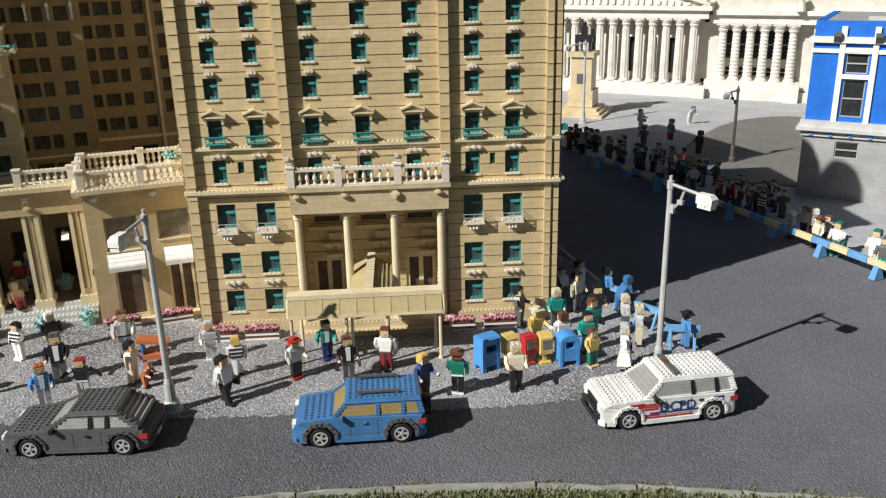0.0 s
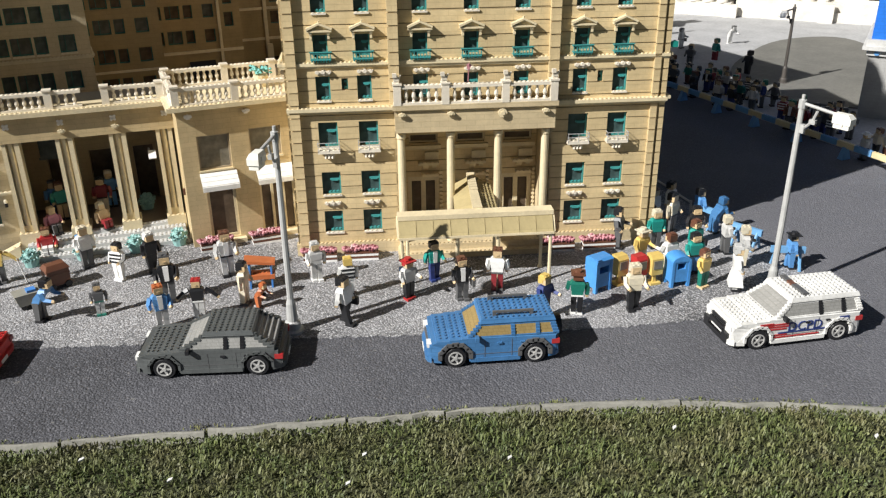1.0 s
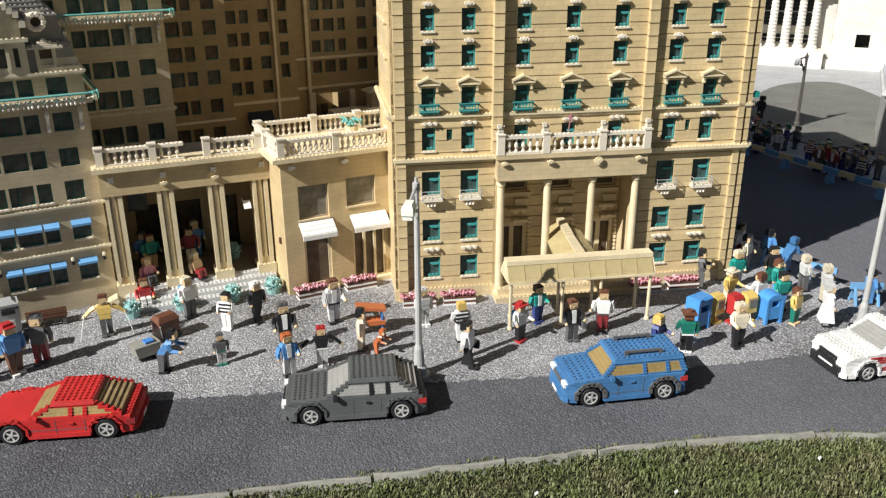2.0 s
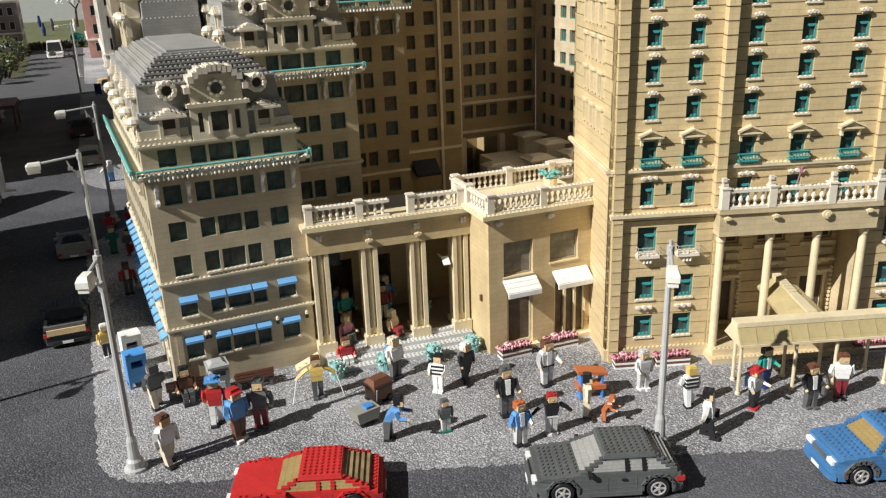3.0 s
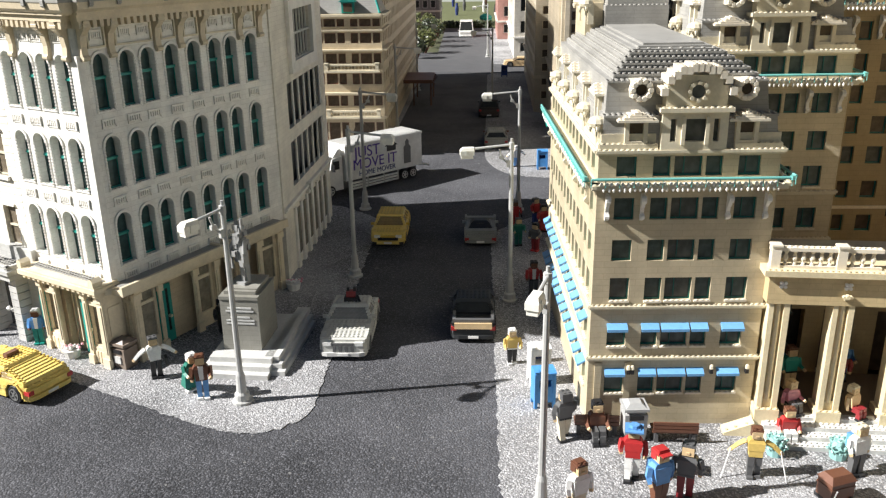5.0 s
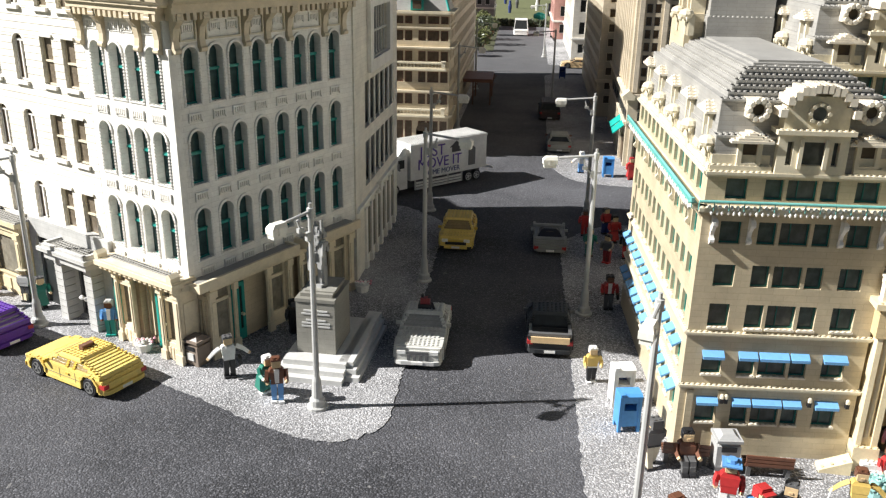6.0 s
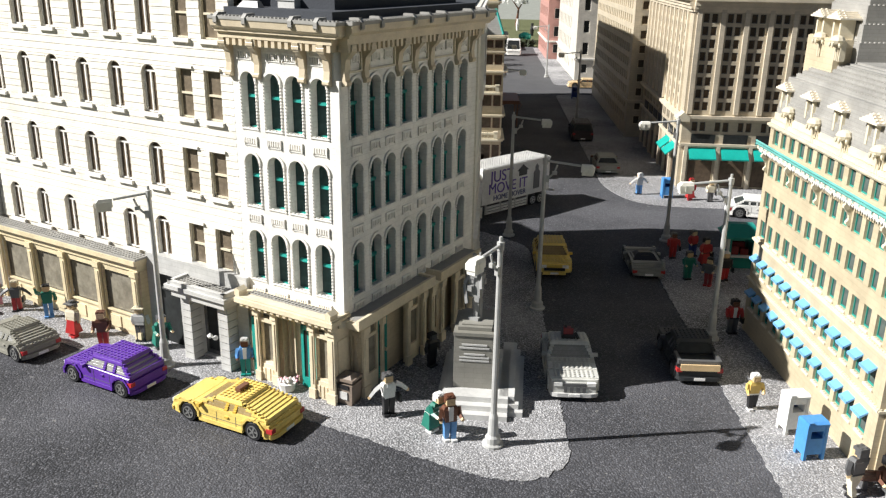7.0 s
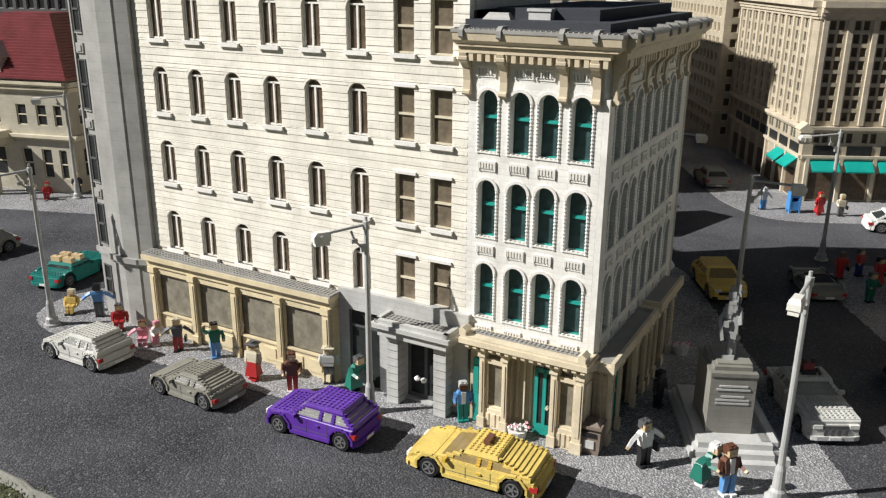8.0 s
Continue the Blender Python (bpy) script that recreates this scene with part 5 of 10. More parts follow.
def colonnade():
    c = thing("colonnade", at(-0.351, 1.777, 0, -4.5) @ Matrix.Diagonal((1, 1, 0.975, 1)), "cream toy-brick colonnade with fluted piers and a balustraded top", "colonnade")
    L, D = 0.302, 0.17
    def pier():
        s = Shape().box(0.001, 0.029, 0.0085, 0.034, 0.045, 0.226).box(-0.003, 0.033, -0.006, 0.038, 0.0, 0.043).stud_row(-0.003, 0.033, -0.003, 0.043)
        s.box(0.0, 0.0072, -0.001, 0.0085, 0.043, 0.226).box(0.0216, 0.030, -0.001, 0.0085, 0.043, 0.226).box(0.0072, 0.0216, 0.0035, 0.0085, 0.043, 0.058)
        return s.turned(0.0142, 0.0062, ((0.0048, 0.056), (0.0048, 0.226)), 12)
    for x in (-0.001, 0.090, 0.183, 0.267):
        part("pier", shared(("pier",), pier, CREAM_TRIM), None, c, m=Matrix.Translation((x, 0, 0)))
        if 0.05 < x < 0.2:
            crest(c, at(0, -0.003), x + 0.015, 0.238, CREAM_TRIM, 0.012)
    part("sun_flap", Shape().prism([(0, 0.012), (-0.016, 0.0), (-0.0165, 0.0016), (-0.001, 0.0138)], 0.0, 0.014, "x").box(0.0, 0.003, 0.0, 0.022, 0.009, 0.012), WHITE, c, "small white tilted flap", Matrix.Translation((0.2475, 0.016, 0.165)))
    part("beam", Shape().box(-0.006, L, -0.003, 0.038, 0.224, 0.272), COURT_CREAM, c)
    for i in range(4):
        x = 0.014 + i * 0.091
        part("knob_cluster", shared(("knob_cluster",), lambda: Shape().box(-0.004, 0.004, -0.001, 0.0, -0.004, 0.004).turned(-0.003, 0.003, ((0.0026, -0.004), (0.0026, 0)), 6, 0, "y").turned(0.003, 0.003, ((0.0026, -0.004), (0.0026, 0)), 6, 0, "y").turned(-0.003, -0.003, ((0.0026, -0.004), (0.0026, 0)), 6, 0, "y").turned(0.003, -0.003, ((0.0026, -0.004), (0.0026, 0)), 6, 0, "y"), WHITE_TRIM), None, c, m=Matrix.Translation((x, -0.003, 0.256)))
    part("cornice", Shape().box(-0.016, L, -0.014, 0.045, 0.272, 0.281).stud_row(-0.014, L, -0.009, 0.281), CREAM_TRIM, c)
    balustrade(c, at(0, 0.0), -0.008, 0.148, 0.281, 0.032, PALE_STONE, (0.0, 0.092), pitch=0.0125)
    balustrade(c, at(0, 0.0), 0.182, L - 0.005, 0.281, 0.032, PALE_STONE, (0.189, 0.285), pitch=0.0125)
    part("roof", Shape().box(0.0, L, 0.038, D, 0.255, 0.268), ROOF_GREY, c)
    part("back_wall", wall_cells(Shape(), 0.0, L + 0.01, 0.0, 0.255, [(0.05, 0.10, 0.03, 0.15), (0.13, 0.18, 0.03, 0.15), (0.215, 0.255, 0.03, 0.15), (0.05, 0.09, 0.18, 0.21)], D - 0.02, D), OCHRE_SHADED, c)
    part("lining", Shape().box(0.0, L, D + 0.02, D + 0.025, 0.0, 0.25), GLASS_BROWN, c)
    part("end_wall", Shape().box(-0.004, 0.008, 0.036, D, 0.0, 0.255), COURT_CREAM, c)
    floor = Shape().box(-0.004, L, -0.002, D, 0, 0.030).stud_row(0.0, L - 0.005, 0.002, 0.030)
    part("floor", floor, LIGHT_GREY, c)
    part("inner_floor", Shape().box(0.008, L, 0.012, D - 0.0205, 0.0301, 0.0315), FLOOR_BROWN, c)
    part("inner_window", Shape().box(0, 0.036, -0.006, 0, 0, 0.052).box(-0.003, 0.039, -0.004, 0, -0.004, 0).box(0.002, 0.034, -0.0064, -0.006, 0.040, 0.050), GLASS_DIM, c, "dark blue-grey window", Matrix.Translation((0.040, D - 0.0205, 0.145)))
    for i in range(3):
        z, y = 0.0235 - i * 0.0075, -0.004 - 0.016 * (i + 1)
        part("step", Shape().box(0.008, 0.296, y, -0.002, 0, z).stud_grid(0.012, 0.292, y, y + 0.016, z), LIGHT_GREY, c)
    part("side_ramp", Shape().prism([(-0.006, 0.0), (-0.050, 0.0), (-0.050, 0.006), (-0.006, 0.026)], -0.020, 0.004, "y").stud_row(-0.048, -0.036, -0.014, 0.0085).stud_row(-0.036, -0.022, -0.014, 0.0150).stud_row(-0.022, -0.010, -0.014, 0.0215), CREAM_TRIM, c)
    # annexe to the right of the colonnade
    a = thing("annexe", at(-0.052, 1.668, 0, -1), "cream annexe with white awnings and a balustraded terrace", "building")
    W, D, Z = 0.226, 0.16, 0.272
    holes = [(0.030, 0.090, 0.153, 0.220), (0.126, 0.186, 0.166, 0.224), (0.036, 0.090, 0.012, 0.122), (0.136, 0.204, 0.012, 0.122)]
    plain_wall(a, at(0, 0), 0.0, W, 0.0, Z, holes, COURT_CREAM)
    part("wall", Shape().box(0, 0.012, 0.0122, D, 0, Z), COURT_CREAM, a)
    part("wall", Shape().box(0.0122, W, D - 0.012, D, 0, Z), COURT_CREAM, a)
    part("lining", Shape().box(0.013, W, 0.012, 0.018, 0.0, Z - 0.01), GLASS_BROWN, a)
    part("roof", Shape().box(0.012, W, 0.018, D - 0.012, Z - 0.02, Z - 0.006), SAND, a)
    for x0, x1, z0, z1 in holes[:2]:
        window(a, at(0, 0), x0, x1, z0, z1, TAUPE, GLASS_SHOP, "plain", 0.006)
        part("window_trim", Shape().box(x0 - 0.002, x1 + 0.002, -0.002, 0, z0 - 0.003, z0), CREAM_TRIM, a)
    d = part("door", Shape().box(0.036, 0.041, 0.004, 0.008, 0.012, 0.122).box(0.085, 0.090, 0.004, 0.008, 0.012, 0.122).box(0.041, 0.085, 0.004, 0.008, 0.012, 0.018), CREAM_TRIM, a)
    part("pane", Shape().box(0.040, 0.086, 0.006, 0.0085, 0.014, 0.122), GLASS_BROWN, d)
    d = part("door", Shape().box(0.136, 0.140, 0.003, 0.008, 0.012, 0.122).box(0.200, 0.204, 0.003, 0.008, 0.012, 0.122).box(0.157, 0.162, 0.0, 0.008, 0.012, 0.122).box(0.179, 0.184, 0.0, 0.008, 0.012, 0.122), CREAM_TRIM, a)
    part("pane", Shape().box(0.138, 0.202, 0.006, 0.0085, 0.014, 0.122), GLASS_BROWN, d)
    for x0, x1 in ((0.028, 0.096), (0.132, 0.206)):
        s = Shape().prism([(0, 0.147), (-0.026, 0.128), (-0.026, 0.119), (-0.023, 0.119), (-0.023, 0.126), (0, 0.143)], x0, x1, "x")
        for k in range(3):
            s.prism([(-0.0005 - k * 0.0085, 0.1482 - k * 0.0062), (-0.008 - k * 0.0085, 0.1425 - k * 0.0062), (-0.008 - k * 0.0085, 0.141 - k * 0.0062), (-0.0005 - k * 0.0085, 0.146 - k * 0.0062)], x0, x1, "x")
        part("awning", s, WHITE, a, "white slatted awning")
    for x0, x1 in ((0.026, 0.10), (0.125, 0.215)):
        part("doorstep", Shape().box(x0, x1, -0.012, 0, 0, 0.010), CREAM_TRIM, a)
    part("wall_bracket", Shape().box(-0.004, 0, 0.03, 0.036, 0.10, 0.112), BROWN, a)
    part("cornice", Shape().box(-0.016, W, -0.014, D, Z, Z + 0.008).stud_row(-0.014, W, -0.010, Z + 0.008), CREAM_TRIM, a)
    balustrade(a, at(0, -0.008), -0.008, W, Z + 0.008, 0.033, PALE_STONE, (0.002, 0.108, W - 0.006), pitch=0.0115)
    balustrade(a, at(0, D - 0.012), -0.008, W + 0.06, Z + 0.008, 0.033, PALE_STONE, (0.002, 0.115, 0.21), pitch=0.0115)
    balustrade(a, pose(-0.008, D - 0.006, 0, 0, 0, -90), 0.0, D - 0.01, Z + 0.008, 0.033, PALE_STONE, (0.075,), pitch=0.0125)
    for x in (0.02, 0.125):
        crest(a, at(0, 0), x, 0.258, WHITE_TRIM, 0.012)
    pl = thing("terrace_planter", at(0.125, 1.755, Z + 0.008), "pale teal bush in a cream tub on the terrace", "planter")
    part("tub", Shape().turned(0, 0, ((0.011, -0.012), (0.014, 0.022)), 10), CREAM_TRIM, pl)
    s = Shape()
    rnd = random.Random(2)
    for _ in range(30):
        x, y, z = rnd.gauss(0, 0.008), rnd.gauss(0, 0.008), 0.025 + rnd.uniform(0, 0.012)
        s.turned(x, y, ((0.0015, z - 0.002), (0.0042, z), (0.0015, z + 0.003)), 6)
    part("foliage", s, TEAL_LIGHT, pl)


colonnade()

# ---- the white corner building ----
TOWER_GREY = brick_plastic("tower_grey", (0.40, 0.39, 0.365), brick=(0.06, 0.0192))
CORNER = at(-1.448, 1.985, 0, -28.9)
SIDE_B = pose(0.010, 0.006, 0, 0, 0, 91.4)
SIDE_C = pose(0, 0, 0, 0, 0, 85.9) @ pose(0.42, 0, 0, 0, 0, 31.0)


GLASS_ARCH = pane_glass("teal_tinted_pane", (0.032, 0.060, 0.060), 0.2)


def dentil_panel(parent, m, x, z, mat, w=0.030):
    panel = part("relief_panel", shared(("relief_panel", w, mat.name), lambda: [s.box(-w / 2 + i * w / 6 + 0.001, -w / 2 + i * w / 6 + 0.0035, -0.003, 0, 0.004, 0.013) for s in [Shape().box(-w / 2, w / 2, -0.003, 0, 0.013, 0.0165).box(-w / 2, -w / 2 + 0.002, -0.003, 0, 0, 0.013).box(w / 2 - 0.002, w / 2, -0.003, 0, 0, 0.013).box(-w / 2, w / 2, -0.0015, 0, 0, 0.0015)] for i in range(6)][-1], mat), None, parent, m=m @ Matrix.Translation((x, 0, z)))
    tagged(panel, kind="stuff")


def arched_wall(parent, m, x0, x1, z0, z1, cols, rows, mat):
    holes = [(a, b, c, d) for a, b in cols for c, d in rows]
    w = wall_cells(Shape(), x0, x1, z0, z1, holes, 0.0, 0.018)
    for a, b, c, d in holes:
        arch_fill(w, a, b, d, 0.0, 0.018)
    part("wall", w, mat, parent, m=m)
    for a, b, c, d in holes:
        window(parent, m, a, b, c, d, TEAL, GLASS_ARCH, "arch", 0.012)
        r = (b - a) / 2

        def surround(r=r, hh=d - c):
            s = Shape()
            for k in range(9):
                t0, t1 = math.pi * k / 9, math.pi * (k + 1) / 9
                s.prism([(r * math.cos(t0), r * math.sin(t0)), ((r + 0.0045) * math.cos(t0), (r + 0.0045) * math.sin(t0)), ((r + 0.0045) * math.cos(t1), (r + 0.0045) * math.sin(t1)), (r * math.cos(t1), r * math.sin(t1))], -0.003, 0.0, "y")
            for k in (-1, 1):
                x = k * (r + 0.0022)
                n = int((hh - r) / 0.0058)
                rings = [(0.0031, -hh + r)]
                for i in range(n):
                    z = -hh + r + 0.003 + i * (hh - r - 0.004) / n
                    rings += [(0.0019, z), (0.0031, z + 0.0024)]
                s.turned(x, 0.0, (*rings, (0.0024, -0.001), (0.0034, 0.0005), (0.0034, 0.002)), 6)
            return s
        part("arch_surround", shared(("arch_surround", round(r, 4), round(d - c, 3)), surround, WHITE_TRIM), None, parent, m=m @ Matrix.Translation(((a + b) / 2, 0, d - r)))
        part("sill", shared(("arch_sill", round(r, 4)), lambda: Shape().box(-r, r, -0.002, 0.014, 0, 0.002).stud_row(-r, r, 0.001, 0.002), WHITE_TRIM), None, parent, m=m @ Matrix.Translation(((a + b) / 2, 0, c)))
        dentil_panel(parent, m, (a + b) / 2, c - 0.028, WHITE_TRIM)


def console(parent, m, x, z, mat):
    part("cornice_bracket", shared(("cornice_bracket", mat.name), lambda: Shape().prism([(0, 0.0), (-0.007, 0.002), (-0.0075, 0.010), (-0.006, 0.024), (-0.009, 0.042), (-0.019, 0.052), (-0.022, 0.066), (0, 0.066)], -0.006, 0.006, "x").turned(-0.006, 0.006, ((0.0048, -0.0065), (0.0048, 0.0065)), 8, 0, "x").turned(-0.015, 0.058, ((0.0068, -0.0072), (0.0068, 0.0072)), 10, 0, "x"), mat), None, parent, m=m @ Matrix.Translation((x, 0, z)))


def cornice_run(parent, m, x0, x1, z, mat, xs):
    """A broad plain fascia on dentils and brackets, with a thin grey studded plate along its top."""
    s = Shape().box(x0, x1, -0.020, 0.01, z - 0.002, z + 0.008).box(x0 - 0.002, x1 + 0.012, -0.025, 0.01, z + 0.008, z + 0.012)
    s.prism([(0.01, z + 0.012), (-0.026, z + 0.012), (-0.031, z + 0.017), (-0.033, z + 0.028), (0.01, z + 0.028)], x0 - 0.004, x1 + 0.018, "x")
    part("cornice", s, mat, parent, m=m)
    part("cornice_plate", Shape().box(x0 - 0.006, x1 + 0.020, -0.034, 0.006, z + 0.028, z + 0.0335).stud_row(x0 - 0.004, x1 + 0.018, -0.030, z + 0.0335).stud_row(x0 - 0.004, x1 + 0.018, -0.022, z + 0.0335), ROOF_GREY, parent, m=m)
    n = int((x1 - x0) / 0.0135)
    teeth = Shape()
    for i in range(n):
        x = x0 + (i + 0.5) * (x1 - x0) / n
        teeth.box(x - 0.0036, x + 0.0036, -0.019, 0.0, z - 0.0135, z - 0.002)
    tagged(part("dentil_course", teeth, mat, parent, m=m), kind="stuff")
    for x in xs:
        console(parent, m, x, z - 0.068, mat)
        part("cornice_clip", shared(("cornice_clip",), lambda: Shape().prism([(-0.033, 0.014), (-0.0365, 0.017), (-0.0365, 0.026), (-0.030, 0.0325), (-0.012, 0.0325), (-0.012, 0.027), (-0.033, 0.027)], -0.0038, 0.0038, "x"), ROOF_GREY), None, parent, m=m @ Matrix.Translation((x + 0.004, 0, z + 0.006)))


def shop_pier(parent, m, x, z1, mat, w=0.014, out=0.006):
    part("pilaster", shared(("pilaster", w, out, z1, mat.name), lambda: Shape().box(-w / 2, w / 2, -out, 0, 0.0, z1).box(-w / 2 - 0.002, w / 2 + 0.002, -out - 0.003, 0, 0, 0.02).box(-w / 2 - 0.002, w / 2 + 0.002, -out - 0.003, 0, z1 - 0.012, z1).box(-w / 2 + 0.003, w / 2 - 0.003, -out - 0.0015, 0, 0.03, z1 - 0.02), mat), None, parent, m=m @ Matrix.Translation((x, 0, 0)))


def teal_door(parent, m, x0, x1, z1):
    w = x1 - x0
    d = part("door", Shape().box(0, w, 0, 0.004, 0, 0.02).box(0, 0.006, 0, 0.004, 0.02, z1).box(w - 0.006, w, 0, 0.004, 0.02, z1).box(w / 2 - 0.003, w / 2 + 0.003, 0, 0.004, 0.02, z1).box(0, w, 0, 0.004, z1 - 0.008, z1), TEAL, parent, "teal panelled door", m @ Matrix.Translation((x0, 0, 0.004)))
    part("pane", Shape().box(0.002, w - 0.002, 0.002, 0.0035, 0.02, z1 - 0.004), GLASS_DARK, d)
    part("handle", Shape().turned(w * 0.72, z1 * 0.45, ((0.003, -0.006), (0.003, 0)), 7, 0, "y"), BUFF_TRIM, d)


CORNICE_TAN = plain_plastic("cornice_tan", (0.66, 0.56, 0.40))
BAY_WHITE = brick_plastic("bay_white_bricks", (0.87, 0.845, 0.785))


def white_building():
    b = thing("corner_building", CORNER, "white toy-brick corner building with teal arched windows and a heavy cornice", "building")
    I = at(0, 0.006)
    bay = at(0, 0.006)
    rows = [(0.186, 0.283), (0.325, 0.421), (0.463, 0.561)]
    arched_wall(b, bay, -0.218, -0.0005, 0.150, 0.648, [(-0.198, -0.167), (-0.146, -0.113), (-0.099, -0.067), (-0.0475, -0.0155)], rows, BAY_WHITE)
    side_cols = [(c - 0.016, c + 0.016) for c in (0.0430, 0.0974, 0.1435, 0.1987, 0.2532, 0.3080, 0.3523, 0.4090)]
    arched_wall(b, SIDE_B, 0.0125, 0.470, 0.150, 0.648, side_cols, rows, BAY_WHITE)
    part("wall", Shape().box(-0.218, -0.206, 0.0245, 0.06, 0.15, 0.648), WHITE_BRICK, b)
    part("corner_strip", Shape().prism([(0.0, 0.0055), (0.0095, 0.0055), (0.0105, 0.018), (0.0, 0.018)], 0.15, 0.560, "z").prism([(-0.012, 0.0075), (0.0, 0.0055), (0.006, 0.016), (0.0085, 0.028), (-0.004, 0.028)], 0.5605, 0.612, "z"), WHITE_TRIM, b)
    cornice_run(b, bay, -0.226, 0.012, 0.618, CORNICE_TAN, (-0.218, -0.156, -0.060, -0.010))
    cornice_run(b, SIDE_B, -0.004, 0.462, 0.618, CORNICE_TAN, (0.012, 0.067, 0.168, 0.222, 0.278, 0.379, 0.438))
    for x, w in ((-0.187, 0.032), (-0.124, 0.030), (-0.090, 0.030), (-0.035, 0.030)):
        dentil_panel(b, bay, x, 0.580, WHITE_TRIM, w)
    for x0, x1, marks in ((0.022, 0.058, (0.040,)), (0.078, 0.158, (0.100, 0.138)), (0.178, 0.213, (0.196,)), (0.232, 0.269, (0.250,)), (0.288, 0.370, (0.310, 0.348)), (0.389, 0.429, (0.408,))):
        part("relief_frame", Shape().box(x0, x1, -0.004, 0, 0.607, 0.611).box(x0, x1, -0.004, 0, 0.570, 0.573).box(x0, x0 + 0.003, -0.004, 0, 0.573, 0.607).box(x1 - 0.003, x1, -0.004, 0, 0.573, 0.607), BUFF_TRIM, b, m=SIDE_B)
        for x in marks:
            dentil_panel(b, SIDE_B, x, 0.583, WHITE_TRIM, 0.024)
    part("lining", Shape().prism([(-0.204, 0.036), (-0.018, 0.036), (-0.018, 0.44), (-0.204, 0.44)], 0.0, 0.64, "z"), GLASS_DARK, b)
    part("roof", Shape().prism([(-0.222, 0.0), (0.004, 0.0), (0.000, 0.46), (-0.222, 0.46)], 0.650, 0.664, "z"), ROOF_DARK, b, "dark flat roof felt")
    part("roof_kerb", Shape().prism([(-0.195, 0.05), (-0.030, 0.05), (-0.034, 0.44), (-0.195, 0.44)], 0.664, 0.680, "z"), ROOF_DARK, b)
    part("roof_hatch", Shape().box(-0.135, -0.100, 0.035, 0.062, 0.664, 0.676).box(-0.137, -0.098, 0.033, 0.064, 0.676, 0.680), LIGHT_GREY, b)
    part("roof_wedge", Shape().wedge(-0.196, -0.150, 0.004, 0.020, 0.664, 0.674, (-0.188, -0.156, 0.010, 0.018)), ROOF_GREY, b)
    # long front with six arched bays and two bays of sash windows
    tall = [(0.186, 0.268), (0.327, 0.412), (0.467, 0.555), (0.607, 0.692), (0.748, 0.83)]
    arch_cols = [(-0.909 + 0.0925 * i, -0.909 + 0.0925 * i + 0.0385) for i in range(6)]
    sash_cols = [(-0.354, -0.316), (-0.286, -0.246)]
    holes = [(p, q, c, d) for p, q in arch_cols + sash_cols for c, d in tall]
    upper = Shape()
    for z in range(49):
        z0 = 0.185 + z * 0.0135
        for box in cell_list(-0.950, -0.218, z0, z0 + 0.0131, holes):
            lap = [(0.0014, box[2]), (-0.0006, box[2]), (0.0004, box[3]), (0.0024, box[3])]
            if z0 > 0.60:
                upper.prism(lap, box[0], box[1], "x")
            else:
                part("clapboard_course", Shape().prism(lap, box[0], box[1], "x"), WHITE_BRICK, b, m=I)
    tagged(part("clapboard_rest", upper, WHITE_BRICK, b, m=I), kind="stuff")
    w = wall_cells(Shape(), -0.950, -0.218, 0.15, 0.85, holes, 0.0022, 0.014)
    for p, q in arch_cols:
        for c, d in tall:
            arch_fill(w, p, q, d, 0.0, 0.014)
    part("wall", w, WHITE_BRICK, b, m=I)
    part("lining", Shape().box(-0.945, -0.218, 0.016, 0.022, 0.15, 0.85), GLASS_BROWN, b, m=I)
    for p, q, c, d in holes:
        arched = p < -0.36
        window(b, I, p, q, c, d, WHITE_TRIM if arched else BUFF_TRIM, GLASS_BROWN if arched else GLASS_TAUPE, "casement" if arched else "double", 0.006)
        part("sill", shared(("stone_sill", round(q - p, 3)), lambda: Shape().box(-0.004, q - p + 0.004, -0.006, 0.008, -0.007, 0.0), WHITE_TRIM), None, b, m=I @ Matrix.Translation((p, 0, c)))
        if not arched:
            part("lintel", shared(("lintel",), lambda: Shape().box(-0.003, 0.042, -0.004, 0.002, 0, 0.005), WHITE_TRIM), None, b, m=I @ Matrix.Translation((p, 0, d)))
    part("wall", Shape().box(-0.950, -0.218, 0.30, 0.312, 0, 0.85).box(-0.950, -0.938, 0.016, 0.30, 0, 0.85).box(-0.227, -0.218, 0.39, 0.40, 0, 0.7).box(-0.227, -0.218, 0.016, 0.30, 0.676, 0.85), WHITE_BRICK, b)
    part("roof", Shape().box(-0.938, -0.227, 0.022, 0.30, 0.83, 0.845), ROOF_GREY, b)
    # shop front
    s = at(0, -0.022)
    for i in range(5):
        shop_pier(b, s, -0.934 + 0.1115 * i, 0.150, CREAM_TRIM)
    for i in range(4):
        x0, x1 = -0.926 + 0.1115 * i, -0.926 + 0.1115 * i + 0.0955
        wn = part("shop_window", Shape().box(x0, x1, 0, 0.006, 0.046, 0.050).box(x0, x1, 0, 0.006, 0.136, 0.150).box(x0, x0 + 0.003, 0, 0.006, 0.05, 0.136).box(x1 - 0.003, x1, 0, 0.006, 0.05, 0.136).box(x0, x1, 0.004, 0.02, 0.0, 0.046).box(x0 + 0.01, x0 + 0.04, 0.002, 0.004, 0.01, 0.036).box(x0 + 0.055, x0 + 0.085, 0.002, 0.004, 0.01, 0.036), CREAM_TRIM, b, m=s)
        part("pane", Shape().box(x0 + 0.002, x1 - 0.002, 0.008, 0.010, 0.05, 0.136), GLASS_SHOP, wn)
    part("fascia", Shape().box(-0.948, -0.476, -0.004, 0.02, 0.150, 0.166).box(-0.952, -0.472, -0.014, 0.022, 0.166, 0.176).stud_row(-0.950, -0.474, -0.002, 0.150), CREAM_TRIM, b, m=s)
